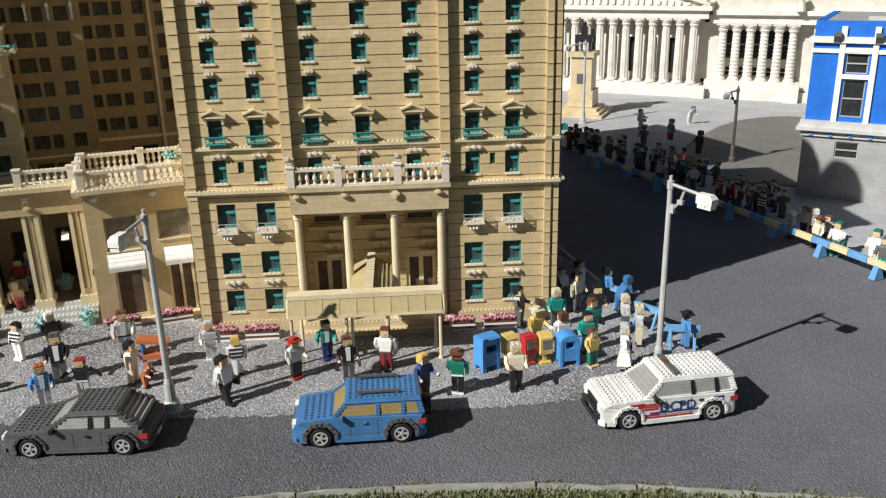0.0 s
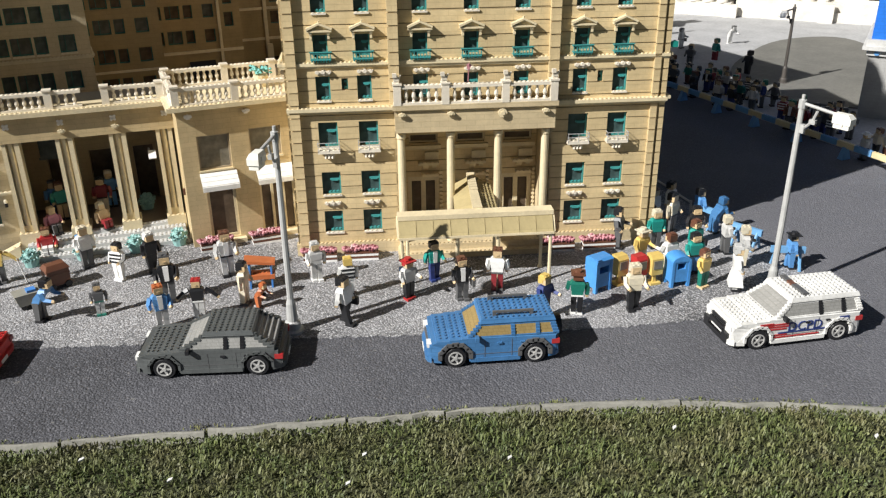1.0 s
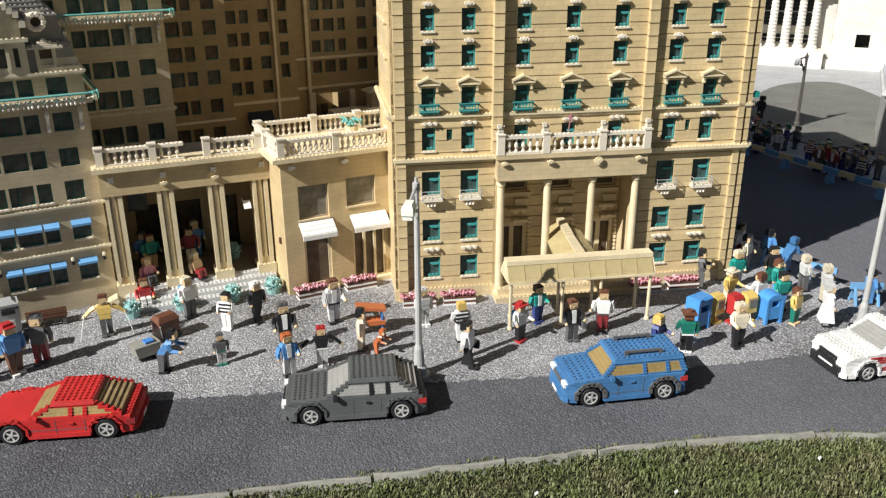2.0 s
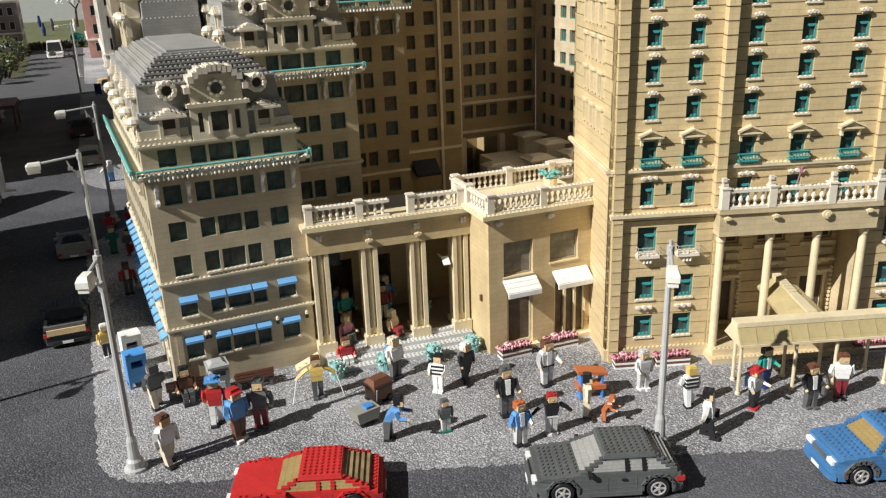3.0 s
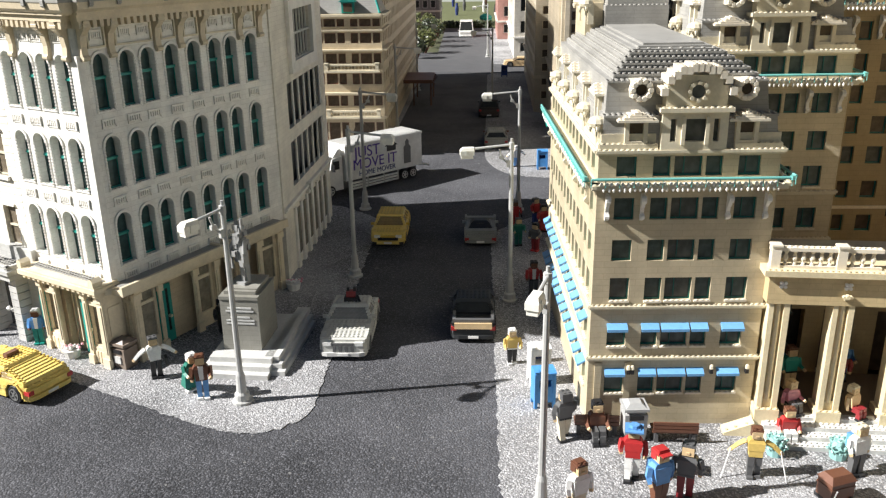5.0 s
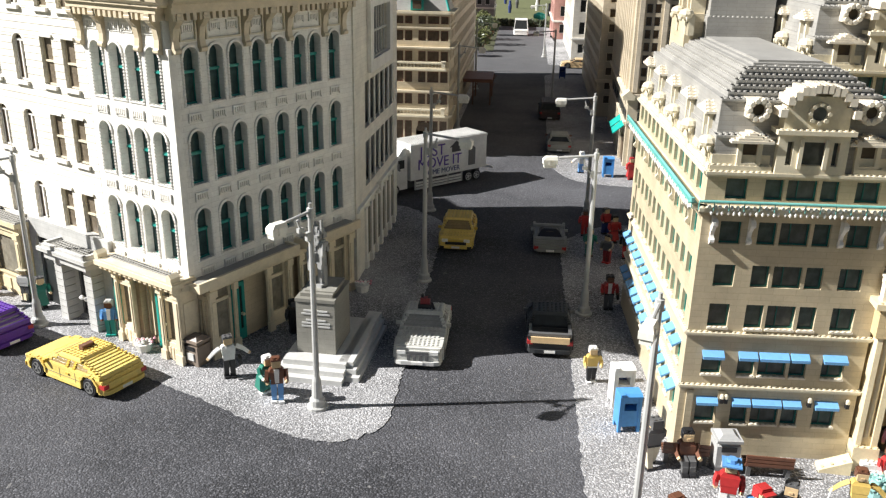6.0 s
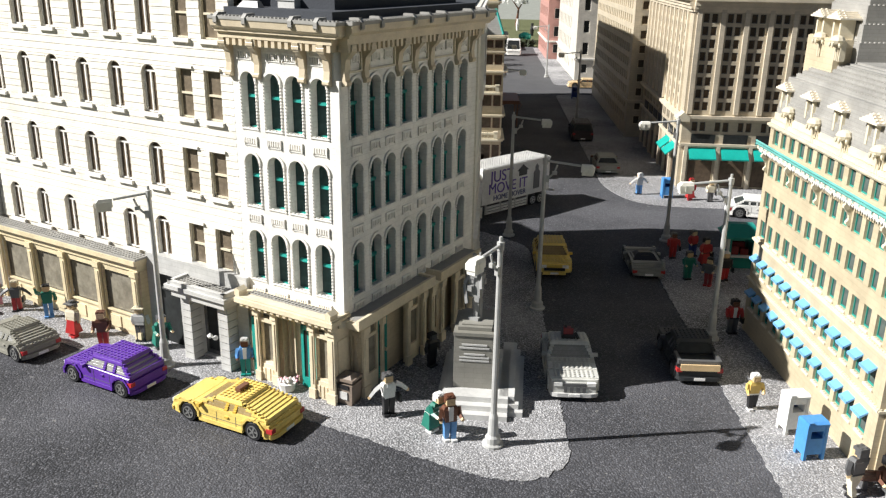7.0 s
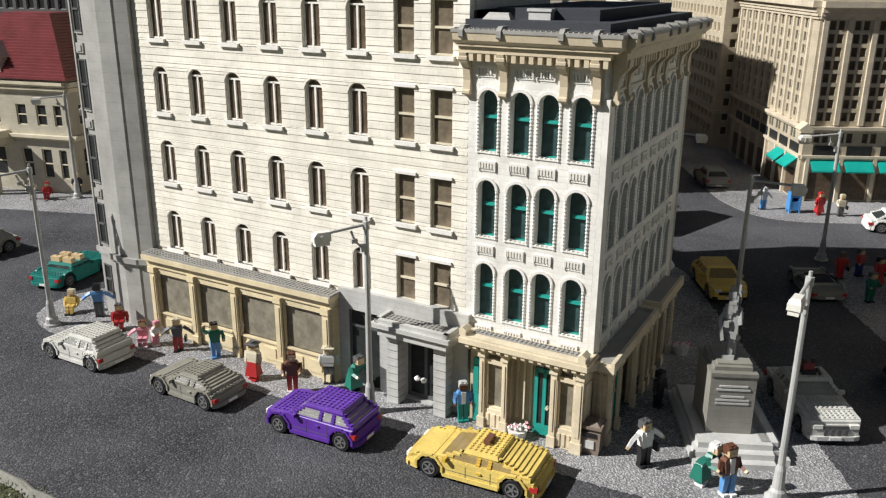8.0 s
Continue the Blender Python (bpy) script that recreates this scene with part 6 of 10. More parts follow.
    lid = Shape().box(-0.952, -0.470, -0.012, 0.022, 0.176, 0.180).stud_grid(-0.948, -0.474, -0.010, 0.020, 0.180)
    part("shop_roof", lid, ROOF_GREY, b, "grey studded ledge", s)
    part("shop_side", Shape().box(-0.484, -0.474, 0.0, 0.03, 0, 0.150), CREAM, b, m=s)
    # grey stone doorway between the shops
    g = at(0, -0.004)
    part("stone_base", wall_cells(Shape(), -0.474, -0.206, 0.0, 0.188, [(-0.455, -0.385, 0.0, 0.150), (-0.330, -0.256, 0.006, 0.128)], 0.0, 0.02), DOOR_STONE, b, m=g)
    part("lining", Shape().box(-0.46, -0.38, 0.022, 0.026, 0, 0.15).box(-0.335, -0.25, 0.034, 0.038, 0, 0.13), GLASS_DARK, b)
    for x in (-0.342, -0.246):
        for i in range(9):
            part("stone_block", shared(("stone_block",), lambda: Shape().box(-0.012, 0.012, -0.026, 0.0, 0, 0.0135), DOOR_STONE), None, b, m=g @ Matrix.Translation((x, 0, i * 0.0148)))
    part("door_hood", Shape().box(-0.362, -0.226, -0.040, 0, 0.134, 0.150).box(-0.372, -0.217, -0.048, 0, 0.150, 0.158).box(-0.366, -0.222, -0.044, -0.036, 0.158, 0.166).box(-0.366, -0.358, -0.044, 0, 0.158, 0.166).box(-0.230, -0.222, -0.044, 0, 0.158, 0.166), DOOR_STONE, b, m=g)
    part("hood_roof", Shape().box(-0.358, -0.230, -0.036, 0, 0.158, 0.161).stud_grid(-0.356, -0.232, -0.035, -0.003, 0.161), ROOF_GREY, b, m=g)
    d = part("door", Shape().box(-0.330, -0.256, 0.008, 0.012, 0.0, 0.014).box(-0.330, -0.324, 0.008, 0.012, 0.0, 0.128).box(-0.262, -0.256, 0.008, 0.012, 0.0, 0.128).box(-0.296, -0.290, 0.008, 0.012, 0, 0.128), DARK_GREY, b, m=g)
    part("pane", Shape().box(-0.328, -0.258, 0.010, 0.0115, 0.0, 0.128), GLASS_DARK, d)
    part("posy", Shape().turned(-0.30, -0.01, ((0.004, 0.05), (0.006, 0.054), (0.002, 0.058)), 7).turned(-0.288, -0.008, ((0.004, 0.048), (0.006, 0.053), (0.002, 0.056)), 7), WHITE, b, m=g)
    d = part("door", Shape().box(-0.455, -0.450, 0.006, 0.010, 0, 0.150).box(-0.390, -0.385, 0.006, 0.010, 0, 0.150).box(-0.450, -0.390, 0.006, 0.010, 0.115, 0.120), DARK_GREY, b, m=g)
    part("pane", Shape().box(-0.452, -0.388, 0.008, 0.0095, 0, 0.15), GLASS_DARK, d)
    # buff ground floor under the arched bays, on both street sides
    f = at(0, -0.018)
    for x, w in ((-0.1700, 0.009), (-0.1285, 0.009), (-0.0428, 0.010), (-0.0006, 0.015)):
        shop_pier(b, f, x, 0.143, SAND_TRIM, w, 0.004)
    for x0, x1 in ((-0.1655, -0.1330), (-0.0378, -0.0082)):
        wn = part("shop_window", Shape().box(x0, x1, 0.0, 0.012, 0, 0.036).box(x0, x1, 0.0, 0.012, 0.119, 0.127).box(x0, x0 + 0.003, 0.002, 0.012, 0.040, 0.143).box(x1 - 0.003, x1, 0.002, 0.012, 0.040, 0.143).box(x0, x1, 0.002, 0.012, 0.036, 0.040).box(x0 + 0.004, x0 + 0.009, -0.002, 0, 0.006, 0.028).box(x1 - 0.009, x1 - 0.004, -0.002, 0, 0.006, 0.028).box(x0 + 0.012, x1 - 0.012, -0.002, 0, 0.006, 0.028), SAND_TRIM, b, m=f)
        part("pane", Shape().box(x0 + 0.002, x1 - 0.002, 0.008, 0.011, 0.036, 0.143), GLASS_SHOP, wn)
    part("recess_wall", Shape().box(-0.124, -0.048, 0.027, 0.034, 0, 0.146).box(-0.200, -0.124, 0.0135, 0.034, 0, 0.146).box(-0.048, -0.006, 0.0135, 0.034, 0, 0.146), SAND, b, m=f)
    for x in (-0.119, -0.107, -0.095):
        part("panel_strip", shared(("panel_strip",), lambda: Shape().box(0, 0.004, 0.024, 0.027, 0.02, 0.135), SAND_TRIM), None, b, m=f @ Matrix.Translation((x, 0, 0)))
    teal_door(b, f @ Matrix.Translation((0, 0.016, 0)), -0.0835, -0.0485, 0.121)
    part("side_door", Shape().box(-0.190, -0.176, 0.004, 0.010, 0.004, 0.120).box(-0.187, -0.179, 0.002, 0.004, 0.06, 0.108), TEAL, b, "narrow teal door", f)
    part("fascia", Shape().box(-0.196, 0.010, -0.004, 0.034, 0.143, 0.152).box(-0.206, 0.016, -0.020, 0.034, 0.154, 0.163).box(-0.202, 0.012, -0.014, 0.034, 0.152, 0.154), SAND_TRIM, b, m=f)
    for i in range(15):
        part("corbel", shared(("corbel",), lambda: Shape().prism([(0.0, 0.141), (-0.004, 0.141), (-0.013, 0.148), (-0.013, 0.152), (0.0, 0.152)], -0.0034, 0.0034, "x"), SAND_TRIM), None, b, m=f @ Matrix.Translation((-0.192 + i * 0.0143, -0.004, 0)))
    part("fascia_roof", Shape().box(-0.204, 0.014, -0.018, 0.032, 0.163, 0.167).box(-0.190, 0.002, 0.000, 0.016, 0.167, 0.1685, 1).stud_grid(-0.188, 0.000, 0.001, 0.016, 0.1685, 1), (SAND_TRIM, ROOF_GREY), b, m=f)
    for x in (-0.200, 0.006):
        part("fascia_scroll", Shape().box(x - 0.006, x + 0.006, -0.018, 0.002, 0.167, 0.176).prism([(x - 0.008, 0.176), (x + 0.008, 0.176), (x, 0.182)], -0.018, 0.002, "y"), SAND_TRIM, b, m=f)
    e = SIDE_B @ at(-0.012, -0.020) @ Matrix.Diagonal((1.10, 1, 1.07, 1))
    for x, w in ((0.0355, 0.013), (0.0848, 0.006), (0.166, 0.010), (0.2185, 0.011), (0.249, 0.010), (0.285, 0.012), (0.335, 0.014), (0.395, 0.014)):
        shop_pier(b, e, x, 0.126, SAND_TRIM, w, 0.005)
    for x0, x1 in ((0.0425, 0.0815), (0.171, 0.2125), (0.2545, 0.2785), (0.343, 0.387)):
        wn = part("shop_window", Shape().box(x0, x1, 0.004, 0.012, 0, 0.032).box(x0, x1, 0.004, 0.012, 0.098, 0.104).box(x0, x0 + 0.005, 0.004, 0.012, 0.03, 0.126).box(x1 - 0.005, x1, 0.004, 0.012, 0.03, 0.126), SAND_TRIM, b, m=e)
        part("pane", Shape().box(x0 + 0.002, x1 - 0.002, 0.008, 0.011, 0.03, 0.126), GLASS_SHOP, wn)
    teal_door(b, e @ Matrix.Translation((0, 0.012, 0)), 0.0885, 0.1195, 0.110)
    part("recess_wall", Shape().box(0.031, 0.41, 0.020, 0.026, 0, 0.14), SAND, b, m=e)
    part("fascia", Shape().box(0.030, 0.405, -0.006, 0.034, 0.126, 0.136).box(0.0, 0.235, -0.018, 0.034, 0.136, 0.146).box(0.255, 0.41, -0.018, 0.034, 0.136, 0.146), SAND_TRIM, b, m=e)
    part("fascia_roof", Shape().box(0.01, 0.23, -0.012, 0.032, 0.146, 0.149).box(0.26, 0.405, -0.012, 0.032, 0.146, 0.149), ROOF_GREY, b, m=e)
    part("fascia_edge", Shape().box(0.0, 0.235, -0.018, -0.012, 0.146, 0.153).box(0.255, 0.41, -0.018, -0.012, 0.146, 0.153).box(0.228, 0.235, -0.012, 0.03, 0.146, 0.153).box(0.255, 0.262, -0.012, 0.03, 0.146, 0.153), SAND_TRIM, b, m=e)
    # set-back corner between the two shop fronts
    part("corner_return", Shape().box(-0.006, 0.005, -0.016, 0.026, 0.0, 0.146).box(0.0052, 0.0066, -0.010, 0.018, 0.040, 0.118), SAND_TRIM, b)
    part("corner_wall", Shape().box(0.005, 0.029, 0.026, 0.034, 0.0, 0.150).box(0.007, 0.012, 0.023, 0.026, 0.02, 0.146).box(0.017, 0.022, 0.023, 0.026, 0.02, 0.146).box(0.005, 0.028, 0.023, 0.026, 0.118, 0.126), SAND, b)
    part("corner_fascia", Shape().prism([(0.006, -0.012), (0.014, -0.016), (0.040, 0.026), (0.036, 0.034), (0.006, 0.034)], 0.146, 0.158, "z"), SAND_TRIM, b)
    # the street side with panels of upright bars
    holes = [(0.165, 0.512, 0.196, 0.300), (0.165, 0.512, 0.331, 0.434), (0.228, 0.422, 0.480, 0.590)]
    plain_wall(b, SIDE_C, 0.062, 0.56, 0.0, 0.655, holes, WHITE_BRICK)
    for z0, z1 in ((0.196, 0.300), (0.331, 0.434)):
        for i in range(7):
            part("shaft", shared(("side_shaft",), lambda: Shape().turned(0, 0.004, ((0.0040, 0), (0.0034, 0.004), (0.0034, 0.100), (0.0040, 0.104)), 8), WHITE_TRIM), None, b, m=SIDE_C @ Matrix.Translation((0.167 + i * 0.0572, 0, z0)))
    for i in range(7):
        part("pilaster", shared(("tall_pilaster",), lambda: Shape().box(-0.008, 0.008, -0.005, 0, 0.0, 0.15).box(-0.010, 0.010, -0.007, 0, 0, 0.02), WHITE_TRIM), None, b, m=SIDE_C @ Matrix.Translation((0.150 + 0.058 * i, 0, 0)))
        if i < 6:
            part("tall_pane", shared(("tall_pane",), lambda: Shape().box(0.010, 0.048, -0.002, 0, 0.028, 0.14), GLASS_SHOP), None, b, m=SIDE_C @ Matrix.Translation((0.150 + 0.058 * i, 0, 0)))
    part("wall_crest", Shape().turned(0.285, 0.165, ((0.014, -0.014), (0.010, 0)), 9, 0, "y").box(0.268, 0.302, -0.010, 0, 0.150, 0.160), WHITE_TRIM, b, m=SIDE_C)
    for z in (0.165, 0.655):
        ledge(b, SIDE_C, 0.064, 0.56, z - (0.008 if z > 0.6 else 0), 0.006, 0.008, WHITE_TRIM, "string_course", False)
    part("lining", Shape().box(0.08, 0.55, 0.030, 0.036, 0, 0.65), GLASS_DARK, b, m=SIDE_C)
    part("wall", Shape().box(0.548, 0.56, 0.0185, 0.35, 0, 0.665), WHITE_BRICK, b, m=SIDE_C)
    part("roof", Shape().box(0.09, 0.56, 0.012, 0.36, 0.646, 0.658), ROOF_DARK, b, m=SIDE_C)
    g2 = part("grille_frame", wall_cells(Shape(), 0.195, 0.455, 0.452, 0.640, [(0.228, 0.422, 0.478, 0.592)], -0.009, -0.0005), WHITE_TRIM, b, m=SIDE_C)
    for i in range(6):
        part("bar", shared(("grille_bar",), lambda: Shape().box(-0.0025, 0.0025, 0.002, 0.005, 0.480, 0.590), LIGHT_GREY), None, g2, m=Matrix.Translation((0.252 + i * 0.029, 0, 0)))
    part("cross_bar", Shape().box(0.228, 0.422, 0.001, 0.006, 0.533, 0.538), LIGHT_GREY, g2)
    # grey tower at the far end of the long front
    t = thing("grey_tower", CORNER, "plain grey toy-brick tower with a rounded corner", "building")
    def plan(k):
        return [(-0.951, 0.30), (-0.951, -0.004 - k), (-0.978, -0.014 - k), (-0.981, -0.017 - k), (-1.018, -0.023 - k), (-1.070, -0.014 - k), (-1.075 - k * 0.4, -0.004 - k), (-1.125 - k, 0.004 - k * 0.6), (-1.125 - k, 0.40)]
    part("wall", Shape().prism(plan(0.0), 0.156, 0.90, "z"), TOWER_GREY, t)
    part("ring_course", Shape().prism(plan(0.009), 0.144, 0.1555, "z").prism(plan(0.005), 0.138, 0.1435, "z"), TOWER_GREY, t)
    part("base", Shape().prism(plan(0.002), 0.0, 0.1375, "z"), TOWER_GREY, t)
    sm = at(-1.125, 0.004, 0, -9.1)
    part("window_jamb", Shape().box(0.043, 0.048, -0.004, -0.0005, 0.156, 0.90).box(0.0, 0.005, -0.005, -0.0005, 0.156, 0.90), TOWER_GREY, t, m=sm)
    for z0, z1 in ((0.050, 0.118), (0.166, 0.256), (0.304, 0.404), (0.456, 0.558), (0.612, 0.70), (0.75, 0.84)):
        window(t, sm, 0.010, 0.037, z0, z1, DARK_GREY, GLASS_DARK, "double", -0.004, TOWER_GREY)
        if z0 > 0.1:
            part("relief_block", shared(("tower_relief",), lambda: Shape().box(0.008, 0.035, -0.004, -0.0005, 0, 0.020).box(0.013, 0.030, -0.006, -0.0035, 0.004, 0.016), TOWER_GREY), None, t, m=sm @ Matrix.Translation((0, 0, z1 + 0.012)))


white_building()

# ---- vehicles ----
def wheel(parent, x, y, r, out, rim_mat=RIM_GREY):
    """Tyre with tread blocks and a spoked rim; out: the side that the rim faces."""
    def tyre():
        s = Shape()
        s.turned(0, 0, ((r * 0.60, -0.0065), (r * 0.93, -0.0065), (r, -0.0045), (r, 0.0045), (r * 0.93, 0.0065), (r * 0.60, 0.0065)), 18, 0, "y")
        return s
    t = part("wheel", shared(("wheel", r), tyre, BLACK), None, parent, m=Matrix.Translation((x, y, r)))

    def rim():
        s = Shape().ring(0, 0, -0.0076, -0.004, r * 0.66, r * 0.55, 18).turned(0, 0, ((r * 0.17, -0.0078), (r * 0.17, -0.003)), 8, 0, "y")
        for i in range(5):
            s.box(r * 0.1, r * 0.58, -0.0070, -0.0045, -r * 0.09, r * 0.09, 0, Matrix.Rotation(i * math.pi / 2.5, 4, "Y"))
        s.turned(0, 0, ((r * 0.64, -0.0050), (r * 0.64, -0.003)), 14, 1, "y")
        return s
    part("rim", shared(("rim", r, rim_mat.name), rim, rim_mat, BLACK), None, t, m=pose(0, 0, 0, 0, 0, 0 if out < 0 else 180))


def car_outline(xf, xb, z0, hood, belt, trunk, cabin, base, r):
    """Side view of the body in plates: stepped nose, bonnet, shoulder and tail, with the wheel arches cut out in steps."""
    p = [(xf + 0.006, z0), (xf + 0.006, z0 + 0.0022), (xf, z0 + 0.0022), (xf, hood - 0.0128), (xf + 0.0016, hood - 0.0128), (xf + 0.0016, hood - 0.0064), (xf + 0.0048, hood - 0.0064), (xf + 0.0048, hood - 0.0016), (xf + 0.0112, hood - 0.0016), (xf + 0.0112, hood)]
    reach = cabin[0] - xf - 0.0112
    p += [(xf + 0.0112 + reach * 0.42, hood), (xf + 0.0112 + reach * 0.42, hood + 0.0016), (xf + 0.0112 + reach * 0.8, hood + 0.0016), (xf + 0.0112 + reach * 0.8, hood + 0.0030)]
    zb = max(belt, hood + 0.0031)
    p += [(cabin[0], hood + 0.0030), (cabin[0], zb), (cabin[3], zb)]
    if abs(trunk - zb) > 1e-4:
        p += [(cabin[3], trunk)]
    p += [(xb - 0.0048, trunk), (xb - 0.0048, trunk - 0.0048), (xb, trunk - 0.0048), (xb, z0 + 0.0096), (xb - 0.0024, z0 + 0.0096), (xb - 0.0024, z0)]
    big = r + 0.0042
    for wx in (base / 2, -base / 2):
        steps = [(-1.0 + 2.0 * i / 8) * big for i in range(9)]
        prev = z0
        for i in range(8, 0, -1):
            mid = (steps[i] + steps[i - 1]) / 2
            z = max(z0 + 0.0008, r + math.sqrt(max(0.0, big * big - mid * mid)))
            p += [(wx + steps[i], prev), (wx + steps[i], z)]
            prev = z
        p += [(wx - big, prev), (wx - big, z0)]
    return p


def car(name, spot, paint, glass, label, L=0.20, W=0.086, base=0.120, hood=0.040, belt=0.044, roof=0.068, r=0.0164, cabin=(-0.045, -0.018, 0.070, 0.088), trunk=None, studs="hood roof", trim=DARK_GREY, front_over=None, tail=RED, rim_mat=RIM_GREY, screen_glass=None, rear=None, arch=None, group="parked cars", pillar=None):
    """A car built in plastic plates, nose towards -x: stepped body with cut wheel arches, stair-stepped cabin posts round the glass, wheels, lamps, studded top.
    cabin: where the screen starts and ends at the belt and at the roof (front low, front high, back high, back low)."""
    c = thing(name, spot, label, "vehicle" if "truck" in name else "car", group)
    fo = front_over if front_over else (L - base) / 2 + 0.002
    xf = -base / 2 - fo
    xb = xf + L
    screen_glass = screen_glass or glass
    trunk = trunk if trunk else hood
    pillar = pillar or trim
    w2 = W / 2
    z0 = 0.0085
    outline = car_outline(xf, xb, z0, hood, belt, trunk, cabin, base, r)

    def half(x):
        if x < xf + 0.0125:
            return w2 - 0.0060 * (1 - (x - xf) / 0.0125)
        return w2 - (0.0032 if x > xb - 0.0030 else 0.0)
    n = len(outline)
    verts = [(x, -half(x), z) for x, z in outline] + [(x, half(x), z) for x, z in outline]
    part("body", Shape().add(verts, [tuple(range(n)), tuple(range(2 * n - 1, n - 1, -1))] + [(i, i + n, (i + 1) % n + n, (i + 1) % n) for i in range(n)]), paint, c)
    part("underbody", Shape().box(xf + 0.012, xb - 0.010, -w2 + 0.013, w2 - 0.013, z0 - 0.0015, hood - 0.006), BLACK, c)
    knobs = Shape()
    reach = cabin[0] - xf - 0.0112
    if "hood" in studs:
        for q0, q1, dz in ((0.0, 0.42, 0.0), (0.42, 0.8, 0.0016), (0.8, 1.0, 0.0030)):
            knobs.stud_grid(xf + 0.0120 + reach * q0, xf + 0.0105 + reach * q1, -w2 + 0.007, w2 - 0.007, hood + dz)
    else:
        for s in (-1, 1):
            knobs.stud_row(xf + 0.014, cabin[0] - 0.002 - reach * 0.2, s * (w2 - 0.0035), hood + 0.0004)
    if "trunk" in studs and xb - cabin[3] > 0.008:
        knobs.stud_grid(cabin[3] + 0.0015, xb - 0.0052, -w2 + 0.004, w2 - 0.004, trunk)
    # cabin: posts and rails in plates, each level set in a little, and glass all round
    zg, zt = max(belt, hood + 0.0031), roof - 0.0064
    k = w2 - 0.0009
    kt = k - 0.0075
    levels = max(3, int(round((zt - zg) / 0.0036)))
    posts, bars = Shape(), Shape()
    for i in range(levels):
        u = (i + 0.5) / levels
        za, zb = zg + (zt - zg) * i / levels, zg + (zt - zg) * (i + 1) / levels
        y = k - (k - kt) * i / (levels - 1)
        xa = cabin[0] + (cabin[1] - cabin[0]) * i / levels
        xe = cabin[3] + (cabin[2] - cabin[3]) * i / levels
        step_a, step_b = (cabin[1] - cabin[0]) / levels, (cabin[3] - cabin[2]) / levels
        for s in (-1, 1):
            ys = (s * y, s * (y - 0.0062))
            posts.box(xa, xa + max(0.0060, step_a + 0.003), min(ys), max(ys), za, zb)
            posts.box(xe - max(0.0085, step_b + 0.004), xe, min(ys), max(ys), za, zb)
            if i in (0, levels - 1):
                posts.box(xa + 0.004, xe - 0.004, min(ys), max(ys), za, za + 0.0012 if i == 0 else zb)
            for q in (0.40, 0.74):
                xm = cabin[1] + (cabin[2] - cabin[1]) * q
                bars.box(xm, xm + 0.0058, min(ys) if s > 0 else s * y - 0.0003, s * y + 0.0003 if s > 0 else max(ys), za, zb)
    tagged(part("cabin_frame", posts, paint, c), kind="stuff")
    tagged(part("door_post", bars, pillar, c), kind="stuff")
    inset = 0.0016
    part("side_window", Shape().add([(cabin[0] + 0.004, -k + inset, zg), (cabin[3] - 0.004, -k + inset, zg), (cabin[2] - 0.003, -kt + inset, zt), (cabin[1] + 0.003, -kt + inset, zt), (cabin[0] + 0.004, k - inset, zg), (cabin[3] - 0.004, k - inset, zg), (cabin[2] - 0.003, kt - inset, zt), (cabin[1] + 0.003, kt - inset, zt)], [(0, 1, 2, 3), (5, 4, 7, 6), (0, 4, 5, 1), (3, 2, 6, 7)]), glass, c)
    for nm, xa, xt in (("windscreen", cabin[0], cabin[1]), ("rear_window", cabin[3], cabin[2])):
        d = 0.0008 if xa == cabin[0] else -0.0008
        part(nm, Shape().add([(xa + d, -k + 0.005, zg), (xa + d, k - 0.005, zg), (xt + d, kt - 0.005, zt), (xt + d, -kt + 0.005, zt), (xa + 6 * d, -k + 0.005, zg), (xa + 6 * d, k - 0.005, zg), (xt + 6 * d, kt - 0.005, zt), (xt + 6 * d, -kt + 0.005, zt)], [(0, 1, 2, 3), (7, 6, 5, 4), (0, 4, 5, 1), (3, 2, 6, 7), (0, 3, 7, 4), (1, 5, 6, 2)]), screen_glass, c)
    part("roof", Shape().wedge(cabin[1] - 0.002, cabin[2] + 0.002, -kt - 0.0012, kt + 0.0012, zt, roof, (cabin[1] + 0.0005, cabin[2] - 0.0005, -kt + 0.0012, kt - 0.0012)), paint, c)
    if "roof" in studs:
        knobs.stud_grid(cabin[1] + 0.001, cabin[2] - 0.001, -kt + 0.0015, kt - 0.0015, roof)
    if "slope" in studs:
        ribs = Shape()
        m = max(3, int(round((cabin[3] - cabin[2]) / 0.0075)))
        for i in range(m):
            u0, u1 = i / m, (i + 1) / m
            x0, x1 = cabin[2] + (cabin[3] - cabin[2]) * u0, cabin[2] + (cabin[3] - cabin[2]) * u1
            zz = zt + (zg - zt) * u1 + 0.0034
            ww = kt + (k - kt) * u1 - 0.0055
            ribs.wedge(x0 - 0.001, x1 + 0.0008, -ww, ww, zz - 0.006, zz, (x0 - 0.001, x1 - 0.0012, -ww, ww))
        part("rear_slats", ribs, rear or paint, c)
        for i in range(m):
            u = (i + 0.5) / m
            for s in (-1, 1):
                knobs.stud(cabin[2] + (cabin[3] - cabin[2]) * u, s * (kt + (k - kt) * u - 0.003), zt + (zg - zt) * u + 0.0034)
    if knobs.v:
        tagged(part("studs", knobs, paint, c), kind="stuff")
    for wx in (-base / 2, base / 2):
        for s in (-1, 1):
            wheel(c, wx, s * (w2 - 0.005), r, s, rim_mat)
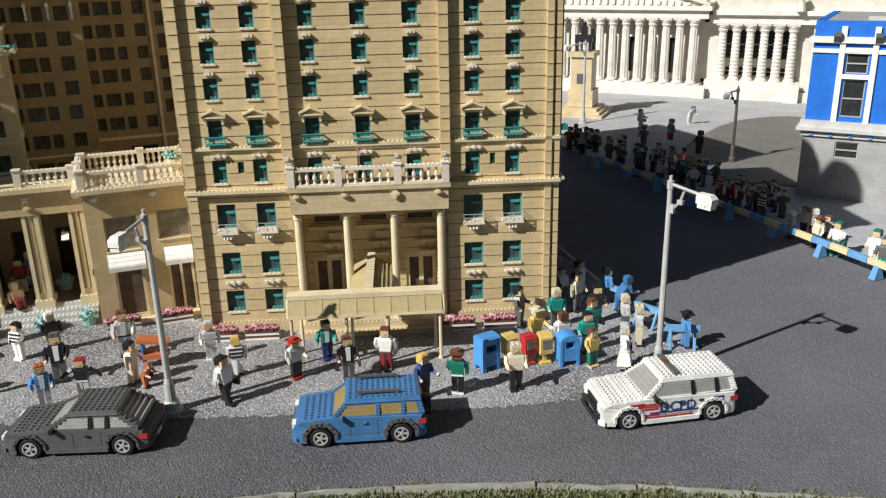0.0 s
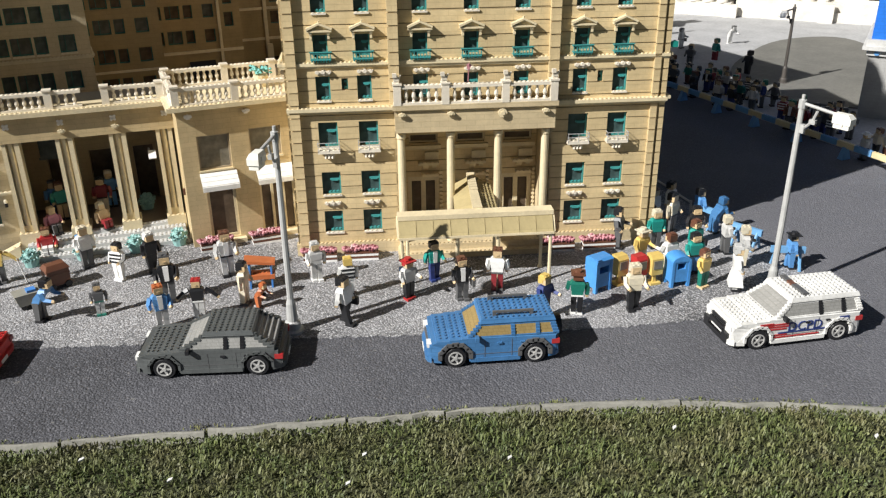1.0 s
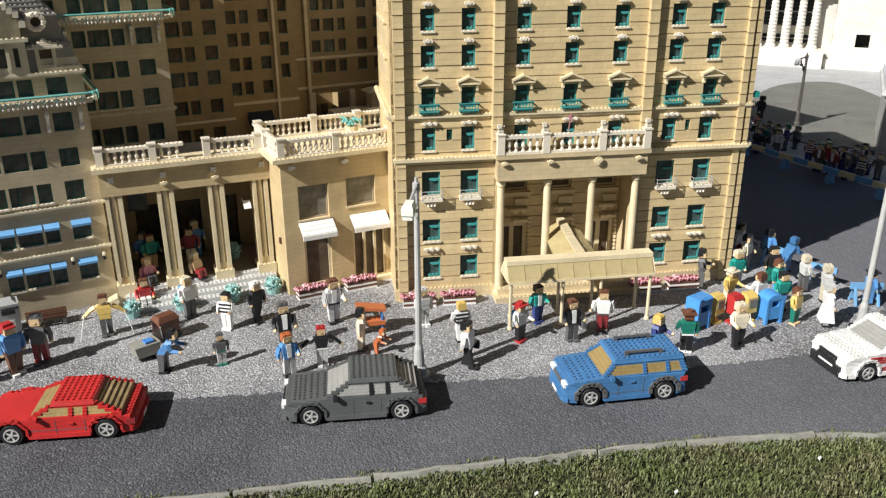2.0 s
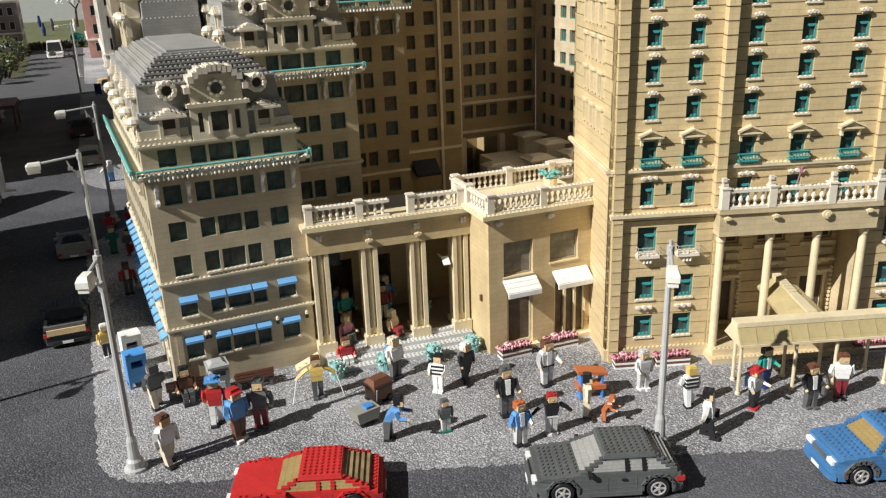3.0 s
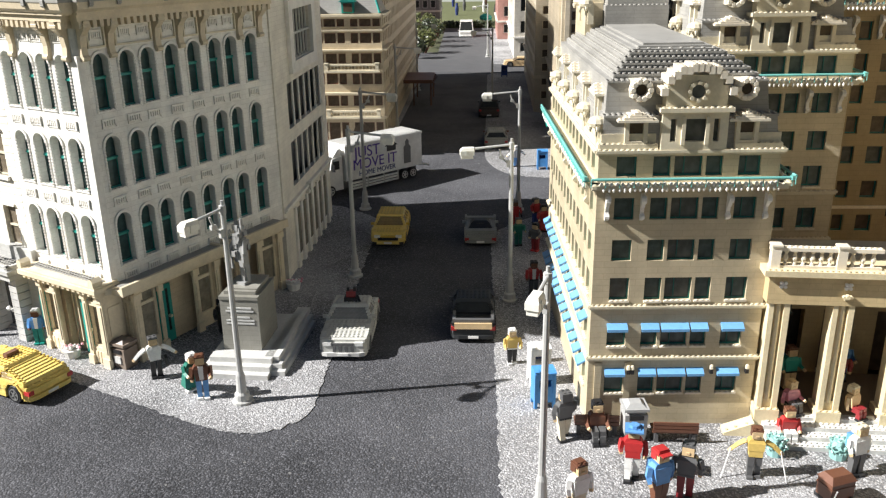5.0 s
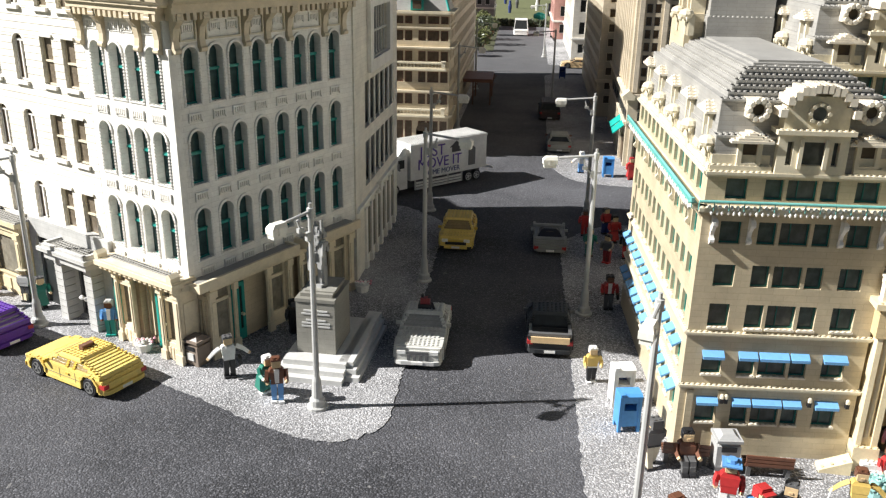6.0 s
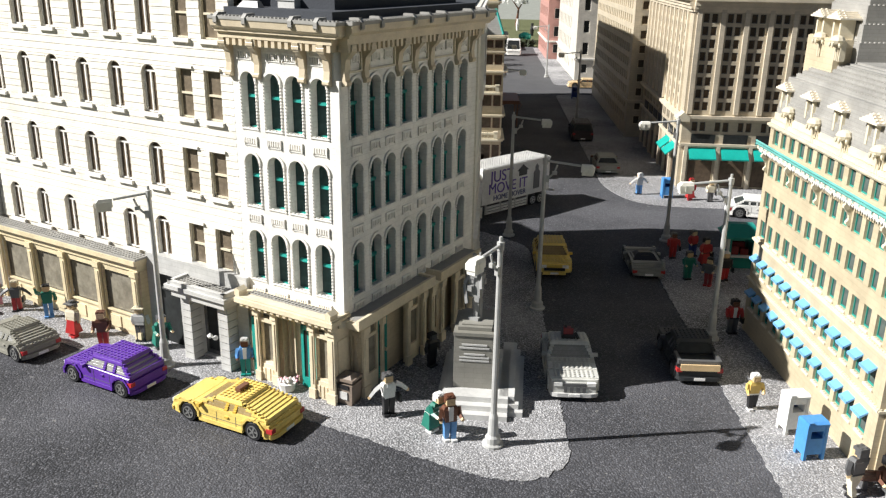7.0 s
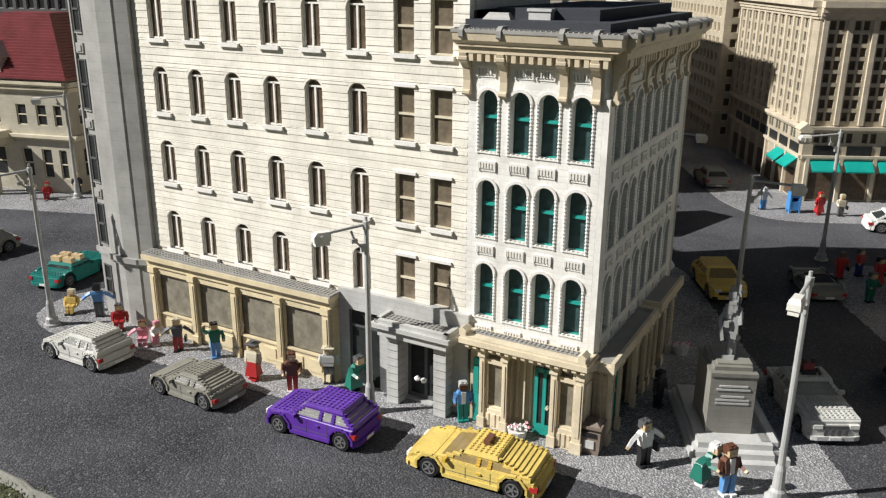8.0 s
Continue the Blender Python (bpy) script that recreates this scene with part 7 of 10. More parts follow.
    for s in (-1, 1):
        for wx in (-base / 2, base / 2):
            tagged(part("wheel_arch", shared(("arch_lip", r, arch is DARK_GREY, (arch or paint).name), lambda: [q.box(-0.0050, 0.0050, -0.0030, 0.0030, -0.0014, 0.0044 if arch is DARK_GREY else 0.0022, 0, Matrix.Translation(((r + 0.0050) * math.cos(math.pi * (0.04 + 0.92 * i / 8)), 0, r + (r + 0.0050) * math.sin(math.pi * (0.04 + 0.92 * i / 8)))) @ Matrix.Rotation(round((math.pi / 2 - math.pi * (0.04 + 0.92 * i / 8)) / (math.pi / 4)) * math.pi / 4, 4, "Y")) for q in [Shape()] for i in range(9)][-1], arch or paint), None, c, m=Matrix.Translation((wx, s * (w2 - 0.0006), 0))), kind="stuff")
        part("headlight", shared(("headlight",), lambda: Shape().box(-0.0022, 0.004, -0.0075, 0.0075, -0.0034, 0.0030), WHITE), None, c, m=Matrix.Translation((xf + 0.0006, s * (w2 - 0.0145), hood - 0.0085)))
        part("tail_light", shared(("tail_light", tail.name), lambda: Shape().box(-0.0105, 0.0013, -0.0052, 0.0052, -0.0030, 0.0044), tail), None, c, m=Matrix.Translation((xb, s * (w2 - 0.0046), trunk - 0.0105)))
        part("mirror", shared(("mirror", pillar.name), lambda: Shape().box(-0.0024, 0.0030, -0.0048, 0.0048, -0.001, 0.0052), pillar), None, c, m=Matrix.Translation((cabin[0] + 0.012, s * (w2 + 0.0036), zg - 0.001)))
        for xh in (cabin[1] + 0.026, cabin[1] + 0.060):
            if xh < cabin[3] - 0.004:
                part("door_handle", shared(("door_handle", pillar.name), lambda: Shape().box(-0.0034, 0.0034, -0.0016, 0.0010, 0, 0.0026), pillar), None, c, m=Matrix.Translation((xh, s * (w2 + 0.0006), hood - 0.0075)))
        part("sill", Shape().box(-base / 2 + r + 0.006, base / 2 - r - 0.006, s * w2 - 0.0012, s * w2 + 0.0016, z0 - 0.001, z0 + 0.0055), paint, c)
        seam = Shape().box(-base / 2 + r + 0.004, base / 2 - r - 0.004, s * w2 - 0.0004, s * w2 + 0.00025, z0 + 0.0115, z0 + 0.0122)
        for xs in (cabin[1] + 0.004, cabin[1] + 0.044):
            if xs < base / 2 - r - 0.004:
                seam.box(xs, xs + 0.0007, s * w2 - 0.0004, s * w2 + 0.00035, z0 + 0.006, hood - 0.001)
        part("door_seam", seam, DARK_GREY, c)
    part("grille", Shape().box(xf - 0.0010, xf + 0.003, -w2 + 0.024, w2 - 0.024, hood - 0.0128, hood - 0.0072), trim if trim is not paint else DARK_GREY, c)
    for x, s in ((xf, -1), (xb, 1)):
        bumper = part("bumper", Shape().prism([(x - s * 0.004, -w2 + 0.001), (x + s * 0.0015, -w2 + 0.005), (x + s * 0.0042, -w2 + 0.014), (x + s * 0.0042, w2 - 0.014), (x + s * 0.0015, w2 - 0.005), (x - s * 0.004, w2 - 0.001)], 0.0098, 0.0170, "z"), paint if name != "jeep" else LIGHT_GREY, c)
        part("number_plate", Shape().box(min(x + s * 0.0038, x + s * 0.0052), max(x + s * 0.0038, x + s * 0.0052), -0.010, 0.010, 0.0112, 0.0164), WHITE, bumper)
    return c, xf, xb, w2


def spot_by_wheels(ax, ay, bx, by, W):
    """Pose from the near-side wheel centres (front a, rear b)."""
    turn = math.degrees(math.atan2(by - ay, bx - ax))
    n = Vector((-(by - ay), bx - ax)).normalized()
    c = Vector(((ax + bx) / 2, (ay + by) / 2)) + n * (W / 2 - 0.002)
    return at(c.x, c.y, 0.0, turn)


def letters(text, size, parent, m, mat, name="lettering"):
    curve = bpy.data.curves.new(name, "FONT")
    curve.body, curve.size, curve.extrude, curve.align_x = text, size, 0.0006, "CENTER"
    tmp = new(name, curve)
    mesh = bpy.data.meshes.new_from_object(tmp.evaluated_get(bpy.context.evaluated_depsgraph_get()))
    bpy.data.objects.remove(tmp)
    mesh.materials.clear()
    mesh.materials.append(mat)
    return part(name, mesh, None, parent, m=m)


def street_cars():
    # grey saloon, blue estate, white police car, red coupe
    car("saloon_car", spot_by_wheels(-0.158, 1.222, -0.033, 1.176, 0.088), DARK_GREY_CAR, GLASS_CAR, "dark grey toy-brick saloon with studded roof, parked by the pavement", L=0.208, W=0.088, base=0.133, hood=0.040, belt=0.044, roof=0.069, cabin=(-0.042, -0.008, 0.062, 0.092), studs="hood roof slope trunk", trim=BLACK, arch=DARK_GREY_CAR, screen_glass=GLASS_CAR, rear=GLASS_CAR, rim_mat=CHROME)
    c, xf, xb, w2 = car("estate_car", spot_by_wheels(0.235, 1.077, 0.348, 1.042, 0.086), CAR_BLUE, GLASS_AMBER, "blue toy-brick off-road estate with amber windows and roof bars", L=0.192, W=0.086, base=0.118, hood=0.044, belt=0.044, roof=0.072, cabin=(-0.040, -0.020, 0.088, 0.094), studs="hood roof", trim=CAR_BLUE, arch=DARK_GREY, rim_mat=CHROME)
    for s in (-1, 1):
        part("roof_bar", Shape().box(-0.002, 0.058, s * 0.024 - 0.0018, s * 0.024 + 0.0018, 0.077, 0.080).box(-0.002, 0.003, s * 0.024 - 0.0018, s * 0.024 + 0.0018, 0.072, 0.077).box(0.053, 0.058, s * 0.024 - 0.0018, s * 0.024 + 0.0018, 0.072, 0.077), DARK_GREY, c)
    part("spare_wheel", Shape().turned(0, 0.038, ((0.010, xb), (0.0165, xb + 0.001), (0.0165, xb + 0.011), (0.008, xb + 0.012)), 16, 0, "x"), BLACK, c)
    c, xf, xb, w2 = car("police_car", spot_by_wheels(0.670, 0.935, 0.800, 0.907, 0.090), CAR_WHITE, GLASS_CAR, "white toy-brick police car with red and blue side stripes", L=0.212, W=0.090, base=0.134, hood=0.045, belt=0.046, roof=0.076, cabin=(-0.040, -0.014, 0.098, 0.104), studs="hood roof", trim=BLACK, tail=RED, group="parked cars", rim_mat=CHROME)
    part("beacon_bar", Shape().box(0.006, 0.015, -0.032, 0.0, 0.076, 0.081).box(0.0065, 0.0145, 0.0, 0.014, 0.076, 0.0805, 1).box(0.006, 0.015, 0.014, 0.032, 0.076, 0.081), (DARK_GREY, BROWN), c)
    part("bull_bar", Shape().box(xf - 0.006, xf - 0.001, -0.034, 0.034, 0.010, 0.017).box(xf - 0.006, xf - 0.001, -0.034, -0.020, 0.017, 0.026).box(xf - 0.006, xf - 0.001, 0.020, 0.034, 0.017, 0.026).box(xf - 0.005, xf - 0.001, -0.020, 0.020, 0.024, 0.032), BLACK, c)
    for i, (z, x0, x1, mt) in enumerate(((0.0165, -0.045, 0.034, RED), (0.0205, -0.045, -0.02, RED), (0.0235, -0.035, 0.045, NAVY), (0.0305, -0.048, -0.022, RED), (0.0345, -0.052, -0.018, RED), (0.0385, -0.066, -0.014, RED))):
        part("side_stripe", Shape().box(x0, x1, -w2 - 0.0008, -w2 + 0.0004, z, z + 0.0022), mt, c)
    part("side_stripe", Shape().box(-0.066, -0.044, -w2 - 0.0008, -w2 + 0.0004, 0.0365, 0.0425), RED, c)
    part("side_badge", Shape().box(0.066, 0.082, -w2 - 0.0008, -w2 + 0.0004, 0.036, 0.042), NAVY, c)
    letters("DCPD", 0.0215, c, pose(0.009, -w2 - 0.0004, 0.0262, 90, 0, 0), NAVY)
    car("coupe_car", spot_by_wheels(-0.549, 1.369, -0.428, 1.325, 0.090), CAR_RED, GLASS_AMBER, "bright red toy-brick sports coupe with a studded roof", L=0.212, W=0.090, base=0.129, hood=0.036, belt=0.038, roof=0.060, cabin=(-0.040, -0.008, 0.050, 0.088), studs="roof slope trunk", trim=CAR_RED, tail=DARK_RED, rear=GLASS_BROWNISH, rim_mat=CHROME)
    # along the white building
    c, xf, xb, w2 = car("taxi", spot_by_wheels(-1.689, 1.900, -1.566, 1.844, 0.088), CAR_YELLOW, GLASS_AMBER, "yellow toy-brick taxi with a studded sloping back", L=0.212, W=0.088, base=0.135, hood=0.034, belt=0.038, roof=0.058, cabin=(-0.052, -0.012, 0.040, 0.094), studs="roof slope trunk", trim=AMBER_TRIM, arch=CAR_YELLOW, screen_glass=GLASS_AMBER, rear=CAR_YELLOW)
    part("roof_sign", Shape().box(0.008, 0.018, -0.012, 0.012, 0.058, 0.066), BROWN, c)
    car("hatchback", spot_by_wheels(-1.942, 2.021, -1.832, 1.968, 0.084), CAR_PURPLE, GLASS_CAR, "bright purple toy-brick hatchback with a studded roof", L=0.176, W=0.084, base=0.122, hood=0.039, belt=0.042, roof=0.066, cabin=(-0.038, -0.010, 0.060, 0.084), studs="hood roof slope", trim=CAR_PURPLE)
    car("coupe_car", spot_by_wheels(-2.187, 2.150, -2.084, 2.089, 0.080), CAR_WARM, GLASS_CAR, "warm grey toy-brick coupe with studded bonnet and back", L=0.168, W=0.080, base=0.112, hood=0.033, belt=0.036, roof=0.056, cabin=(-0.034, -0.004, 0.036, 0.070), studs="hood roof slope trunk", trim=WARM_GREY)
    car("hatchback", spot_by_wheels(-2.455, 2.293, -2.335, 2.227, 0.084), SILVER_WHITE, GLASS_CAR, "off-white toy-brick hatchback with a studded roof", L=0.170, W=0.084, base=0.118, hood=0.037, belt=0.041, roof=0.064, cabin=(-0.036, -0.006, 0.058, 0.080), studs="hood roof slope", trim=SILVER_WHITE)
    # in the side street
    up = 90
    c, xf, xb, w2 = car("jeep", at(-1.032, 2.11, 0, up), SILVER_CAR, GLASS_CAR, "silver toy-brick car with open loading bed, parked in the side street", L=0.205, W=0.088, base=0.130, hood=0.042, belt=0.046, roof=0.066, cabin=(-0.022, 0.006, 0.050, 0.062), studs="hood roof slope trunk", trim=SILVER_CAR, screen_glass=GLASS_CAR)
    part("grille", Shape().box(xf - 0.002, xf + 0.002, -0.020, -0.014, 0.018, 0.029).box(xf - 0.002, xf + 0.002, -0.009, -0.003, 0.018, 0.029).box(xf - 0.002, xf + 0.002, 0.002, 0.008, 0.018, 0.029).box(xf - 0.002, xf + 0.002, 0.013, 0.019, 0.018, 0.029), DARK_GREY, c)
    part("roof_load", Shape().box(0.016, 0.036, -0.012, 0.014, 0.066, 0.074).box(0.020, 0.032, -0.008, 0.010, 0.074, 0.086, 1).box(0.022, 0.028, -0.010, -0.004, 0.086, 0.094).box(0.024, 0.030, 0.004, 0.009, 0.086, 0.092).rod((0.02, -0.012, 0.078), (0.012, -0.018, 0.068), 0.003, 5), (BLACK, DARK_RED), c, "dark lumpy roof load")
    c, xf, xb, w2 = car("pickup", at(-0.792, 2.17, 0, -90), BLACK_CAR, GLASS_DARK, "black toy-brick pick-up with a tan tailgate", L=0.180, W=0.084, base=0.112, hood=0.040, belt=0.044, roof=0.068, cabin=(-0.040, -0.018, 0.030, 0.040), studs="hood roof", trim=DARK_GREY, tail=RED)
    part("tailgate", Shape().box(xb - 0.001, xb + 0.003, -0.036, 0.036, 0.030, 0.042), SKIN, c)
    part("load_bed", Shape().box(0.042, xb - 0.004, -w2 + 0.002, -w2 + 0.008, 0.040, 0.048).box(0.042, xb - 0.004, w2 - 0.008, w2 - 0.002, 0.040, 0.048).box(xb - 0.010, xb - 0.002, -w2 + 0.008, w2 - 0.008, 0.040, 0.048), DARK_GREY, c)
    c, xf, xb, w2 = car("taxi", at(-1.012, 2.72, 0, up), CAR_YELLOW, GLASS_AMBER, "amber yellow toy-brick taxi in the shade of the side street", L=0.185, W=0.084, base=0.118, hood=0.038, belt=0.042, roof=0.064, cabin=(-0.040, -0.012, 0.055, 0.078), studs="hood roof", trim=AMBER_TRIM)
    part("grille", Shape().box(xf - 0.003, xf + 0.002, -0.026, 0.026, 0.020, 0.027).box(xf - 0.004, xf, -0.040, -0.022, 0.010, 0.016).box(xf - 0.004, xf, 0.022, 0.040, 0.010, 0.016), BLACK, c)
    c, xf, xb, w2 = car("convertible", at(-0.777, 2.718, 0, -90), CONVERT_GREY, GLASS_DARK, "pale grey toy-brick convertible with a dark folded top", L=0.172, W=0.078, base=0.108, hood=0.029, belt=0.031, roof=0.038, cabin=(-0.030, -0.014, 0.024, 0.034), studs="trunk", trim=SILVER_GREY)
    part("soft_top", Shape().wedge(-0.024, 0.036, -0.031, 0.031, 0.0312, 0.0440, (-0.006, 0.020, -0.023, 0.023)).wedge(-0.006, 0.020, -0.023, 0.023, 0.0440, 0.0475, (-0.002, 0.014, -0.016, 0.016)), BLACK, c)
    part("rear_window", Shape().wedge(0.0245, 0.0285, -0.012, 0.012, 0.036, 0.0425, (0.018, 0.022, -0.010, 0.010)), GLASS_TAUPE, c)
    car("saloon_car", at(-0.715, 3.815, 0, -90), WARM_GREY, GLASS_DARK, "tan-grey toy-brick saloon far down the side street", L=0.19, W=0.084, base=0.118, hood=0.038, belt=0.042, roof=0.062, cabin=(-0.040, -0.012, 0.055, 0.078), studs="roof", trim=BROWN)
    car("van", at(-0.735, 4.42, 0, -90), BROWN_CAR, GLASS_DARK, "dark brown toy-brick van far down the side street", L=0.19, W=0.088, base=0.118, hood=0.044, belt=0.048, roof=0.080, cabin=(-0.060, -0.040, 0.084, 0.086), studs="roof", trim=BLACK)
    car("saloon_car", at(-0.318, 3.225, 0, 168), WHITE, GLASS_DARK, "white toy-brick saloon on the cross street", L=0.20, W=0.086, base=0.125, hood=0.038, belt=0.042, roof=0.062, cabin=(-0.045, -0.015, 0.050, 0.078), studs="hood", trim=LIGHT_GREY)
    car("saloon_car", at(-0.52, 6.03, 0, 0), SKIN, GLASS_DARK, "cream toy-brick saloon at the end of the street", L=0.20, W=0.086, base=0.125, hood=0.036, belt=0.040, roof=0.060, cabin=(-0.045, -0.015, 0.050, 0.078), studs="", trim=BROWN)
    car("delivery_van", at(-0.885, 7.93, 0, 90), WHITE, GLASS_DARK, "white delivery van far up the road", L=0.20, W=0.12, base=0.12, hood=0.05, belt=0.054, roof=0.13, cabin=(-0.06, -0.04, 0.09, 0.092), studs="", trim=LIGHT_GREY)
    c, xf, xb, w2 = car("saloon_car", at(-2.605, 2.75, 0, -108), TEAL_CAR, GLASS_DARK, "teal green toy-brick open car with tan seats", L=0.20, W=0.086, base=0.125, hood=0.036, belt=0.038, roof=0.050, cabin=(-0.030, -0.018, 0.040, 0.050), studs="hood trunk", trim=TEAL_CAR)
    for x in (-0.008, 0.022):
        for s in (-1, 1):
            part("seat", Shape().box(x, x + 0.014, s * 0.018 - 0.013, s * 0.018 + 0.013, 0.0502, 0.062).stud(x + 0.007, s * 0.018, 0.062), SKIN, c)
    car("saloon_car", at(-2.93, 2.90, 0, 60), WARM_GREY, GLASS_CAR, "warm grey toy-brick saloon beyond the tower", L=0.20, W=0.086, base=0.125, hood=0.040, belt=0.044, roof=0.066, cabin=(-0.035, -0.010, 0.060, 0.080), studs="roof", trim=WARM_GREY)


def car_plastic(name, colour):
    """Painted plates: thin seams between the layers."""
    return brick_plastic(name, colour, 0.34, (0.0240, 0.0064), 0.8)


CONVERT_GREY = plain_plastic("mid_grey_plastic", (0.27, 0.275, 0.255))
DARK_GREY_CAR = car_plastic("charcoal_plastic", (0.105, 0.112, 0.11))
CAR_RED = car_plastic("car_red", (0.52, 0.03, 0.028))
CAR_WHITE = car_plastic("car_white", (0.80, 0.79, 0.75))
CAR_YELLOW = car_plastic("car_yellow", (0.82, 0.62, 0.17))
CAR_PURPLE = car_plastic("car_purple", (0.12, 0.035, 0.36))
CAR_WARM = car_plastic("car_warm_grey", (0.28, 0.27, 0.225))
GLASS_BROWNISH = pane_glass("smoky_slats", (0.20, 0.145, 0.075), 0.3)
CAR_BLUE = car_plastic("sky_blue_plastic", (0.062, 0.185, 0.385))
AMBER_TRIM = plain_plastic("amber_trim", (0.66, 0.44, 0.07))
SILVER_WHITE = car_plastic("off_white_plastic", (0.68, 0.67, 0.62))
SILVER_CAR = car_plastic("pale_silver_plastic", (0.60, 0.595, 0.55))
BLACK_CAR = plain_plastic("soft_black_plastic", (0.026, 0.028, 0.03))
BROWN_CAR = plain_plastic("dark_brown_plastic", (0.05, 0.035, 0.03))
TEAL_CAR = plain_plastic("sea_green_plastic", (0.012, 0.19, 0.16))
street_cars()


def removal_truck():
    """White removal lorry standing across the far crossing, lettering on its side."""
    t = thing("removal_truck", at(-1.150, 3.220, 0, 45), "white toy-brick removal lorry with purple lettering on the side", "truck")
    part("box_body", Shape().box(-0.105, 0.205, -0.050, 0.050, 0.042, 0.150).box(-0.107, 0.207, -0.0515, 0.0515, 0.146, 0.1525), WHITE, t)
    part("roof_panel", Shape().box(-0.103, 0.203, -0.048, 0.048, 0.1525, 0.1545), LIGHT_GREY, t)
    tagged(part("roof_studs", Shape().stud_grid(-0.101, 0.201, -0.046, 0.046, 0.1545), LIGHT_GREY, t), kind="stuff")
    part("cab", Shape().prism([(-0.112, 0.024), (-0.112, 0.122), (-0.150, 0.118), (-0.158, 0.084), (-0.196, 0.074), (-0.204, 0.054), (-0.204, 0.018), (-0.112, 0.018)], -0.043, 0.043, "y"), WHITE, t)
    part("wind_deflector", Shape().prism([(-0.114, 0.122), (-0.114, 0.146), (-0.126, 0.142), (-0.146, 0.1195)], -0.038, 0.038, "y"), WHITE, t)
    part("windscreen", Shape().prism([(-0.1505, 0.115), (-0.1575, 0.087), (-0.1595, 0.087), (-0.1525, 0.115)], -0.038, 0.038, "y"), GLASS_DARK, t)
    for s in (-1, 1):
        part("side_window", Shape().box(-0.147, -0.124, s * 0.043 - 0.001, s * 0.043 + 0.001, 0.084, 0.110), GLASS_DARK, t)
        part("cab_mirror", Shape().box(-0.150, -0.146, s * 0.049 - 0.004, s * 0.049 + 0.004, 0.080, 0.100), BLACK, t)
        for z in (0.010, 0.019, 0.028):
            part("skirt_rail", shared(("skirt_rail",), lambda: Shape().box(-0.085, 0.105, -0.0025, 0.0025, 0, 0.0055), WHITE), None, t, m=Matrix.Translation((0, s * 0.046, z)))
        for x in (-0.085, -0.02, 0.045, 0.103):
            part("skirt_post", shared(("skirt_post",), lambda: Shape().box(-0.002, 0.002, -0.0035, 0.0015, 0.010, 0.042), LIGHT_GREY), None, t, m=Matrix.Translation((x, s * 0.046, 0)))
        for x in (-0.160, 0.135, 0.170):
            wheel(t, x, s * 0.038, 0.0185, s, LIGHT_GREY)
    part("grille", Shape().box(-0.206, -0.202, -0.03, 0.03, 0.028, 0.056), DARK_GREY, t)
    part("bumper", Shape().box(-0.210, -0.198, -0.042, 0.042, 0.012, 0.024), LIGHT_GREY, t)
    part("chassis", Shape().box(-0.19, 0.195, -0.03, 0.03, 0.016, 0.041), DARK_GREY, t)
    part("tail_ramp", Shape().prism([(0.205, 0.046), (0.240, 0.036), (0.240, 0.030), (0.205, 0.038)], -0.046, 0.046, "y"), LIGHT_GREY, t)
    y = -0.0506
    letters("JUST", 0.050, t, pose(-0.020, y, 0.108, 90, 0, 0), PURPLE_TEXT)
    letters("MOVE IT", 0.046, t, pose(0.010, y, 0.072, 90, 0, 0), PURPLE_TEXT)
    letters("HOME MOVER", 0.023, t, pose(0.018, y, 0.050, 90, 0, 0), NAVY)
    part("house_mark", Shape().prism([(0.058, 0.110), (0.058, 0.126), (0.050, 0.126), (0.076, 0.145), (0.102, 0.126), (0.094, 0.126), (0.094, 0.110)], y - 0.001, y + 0.0004, "y"), BLACK, t)
    part("plain_mark", Shape().prism([(0.128, 0.058), (0.128, 0.112), (0.135, 0.118), (0.135, 0.130), (0.142, 0.138), (0.149, 0.130), (0.149, 0.118), (0.156, 0.112), (0.156, 0.058)], y - 0.001, y + 0.0004, "y"), DARK_GREY, t)


PURPLE_TEXT = plain_plastic("violet_plastic", (0.10, 0.05, 0.34))
removal_truck()

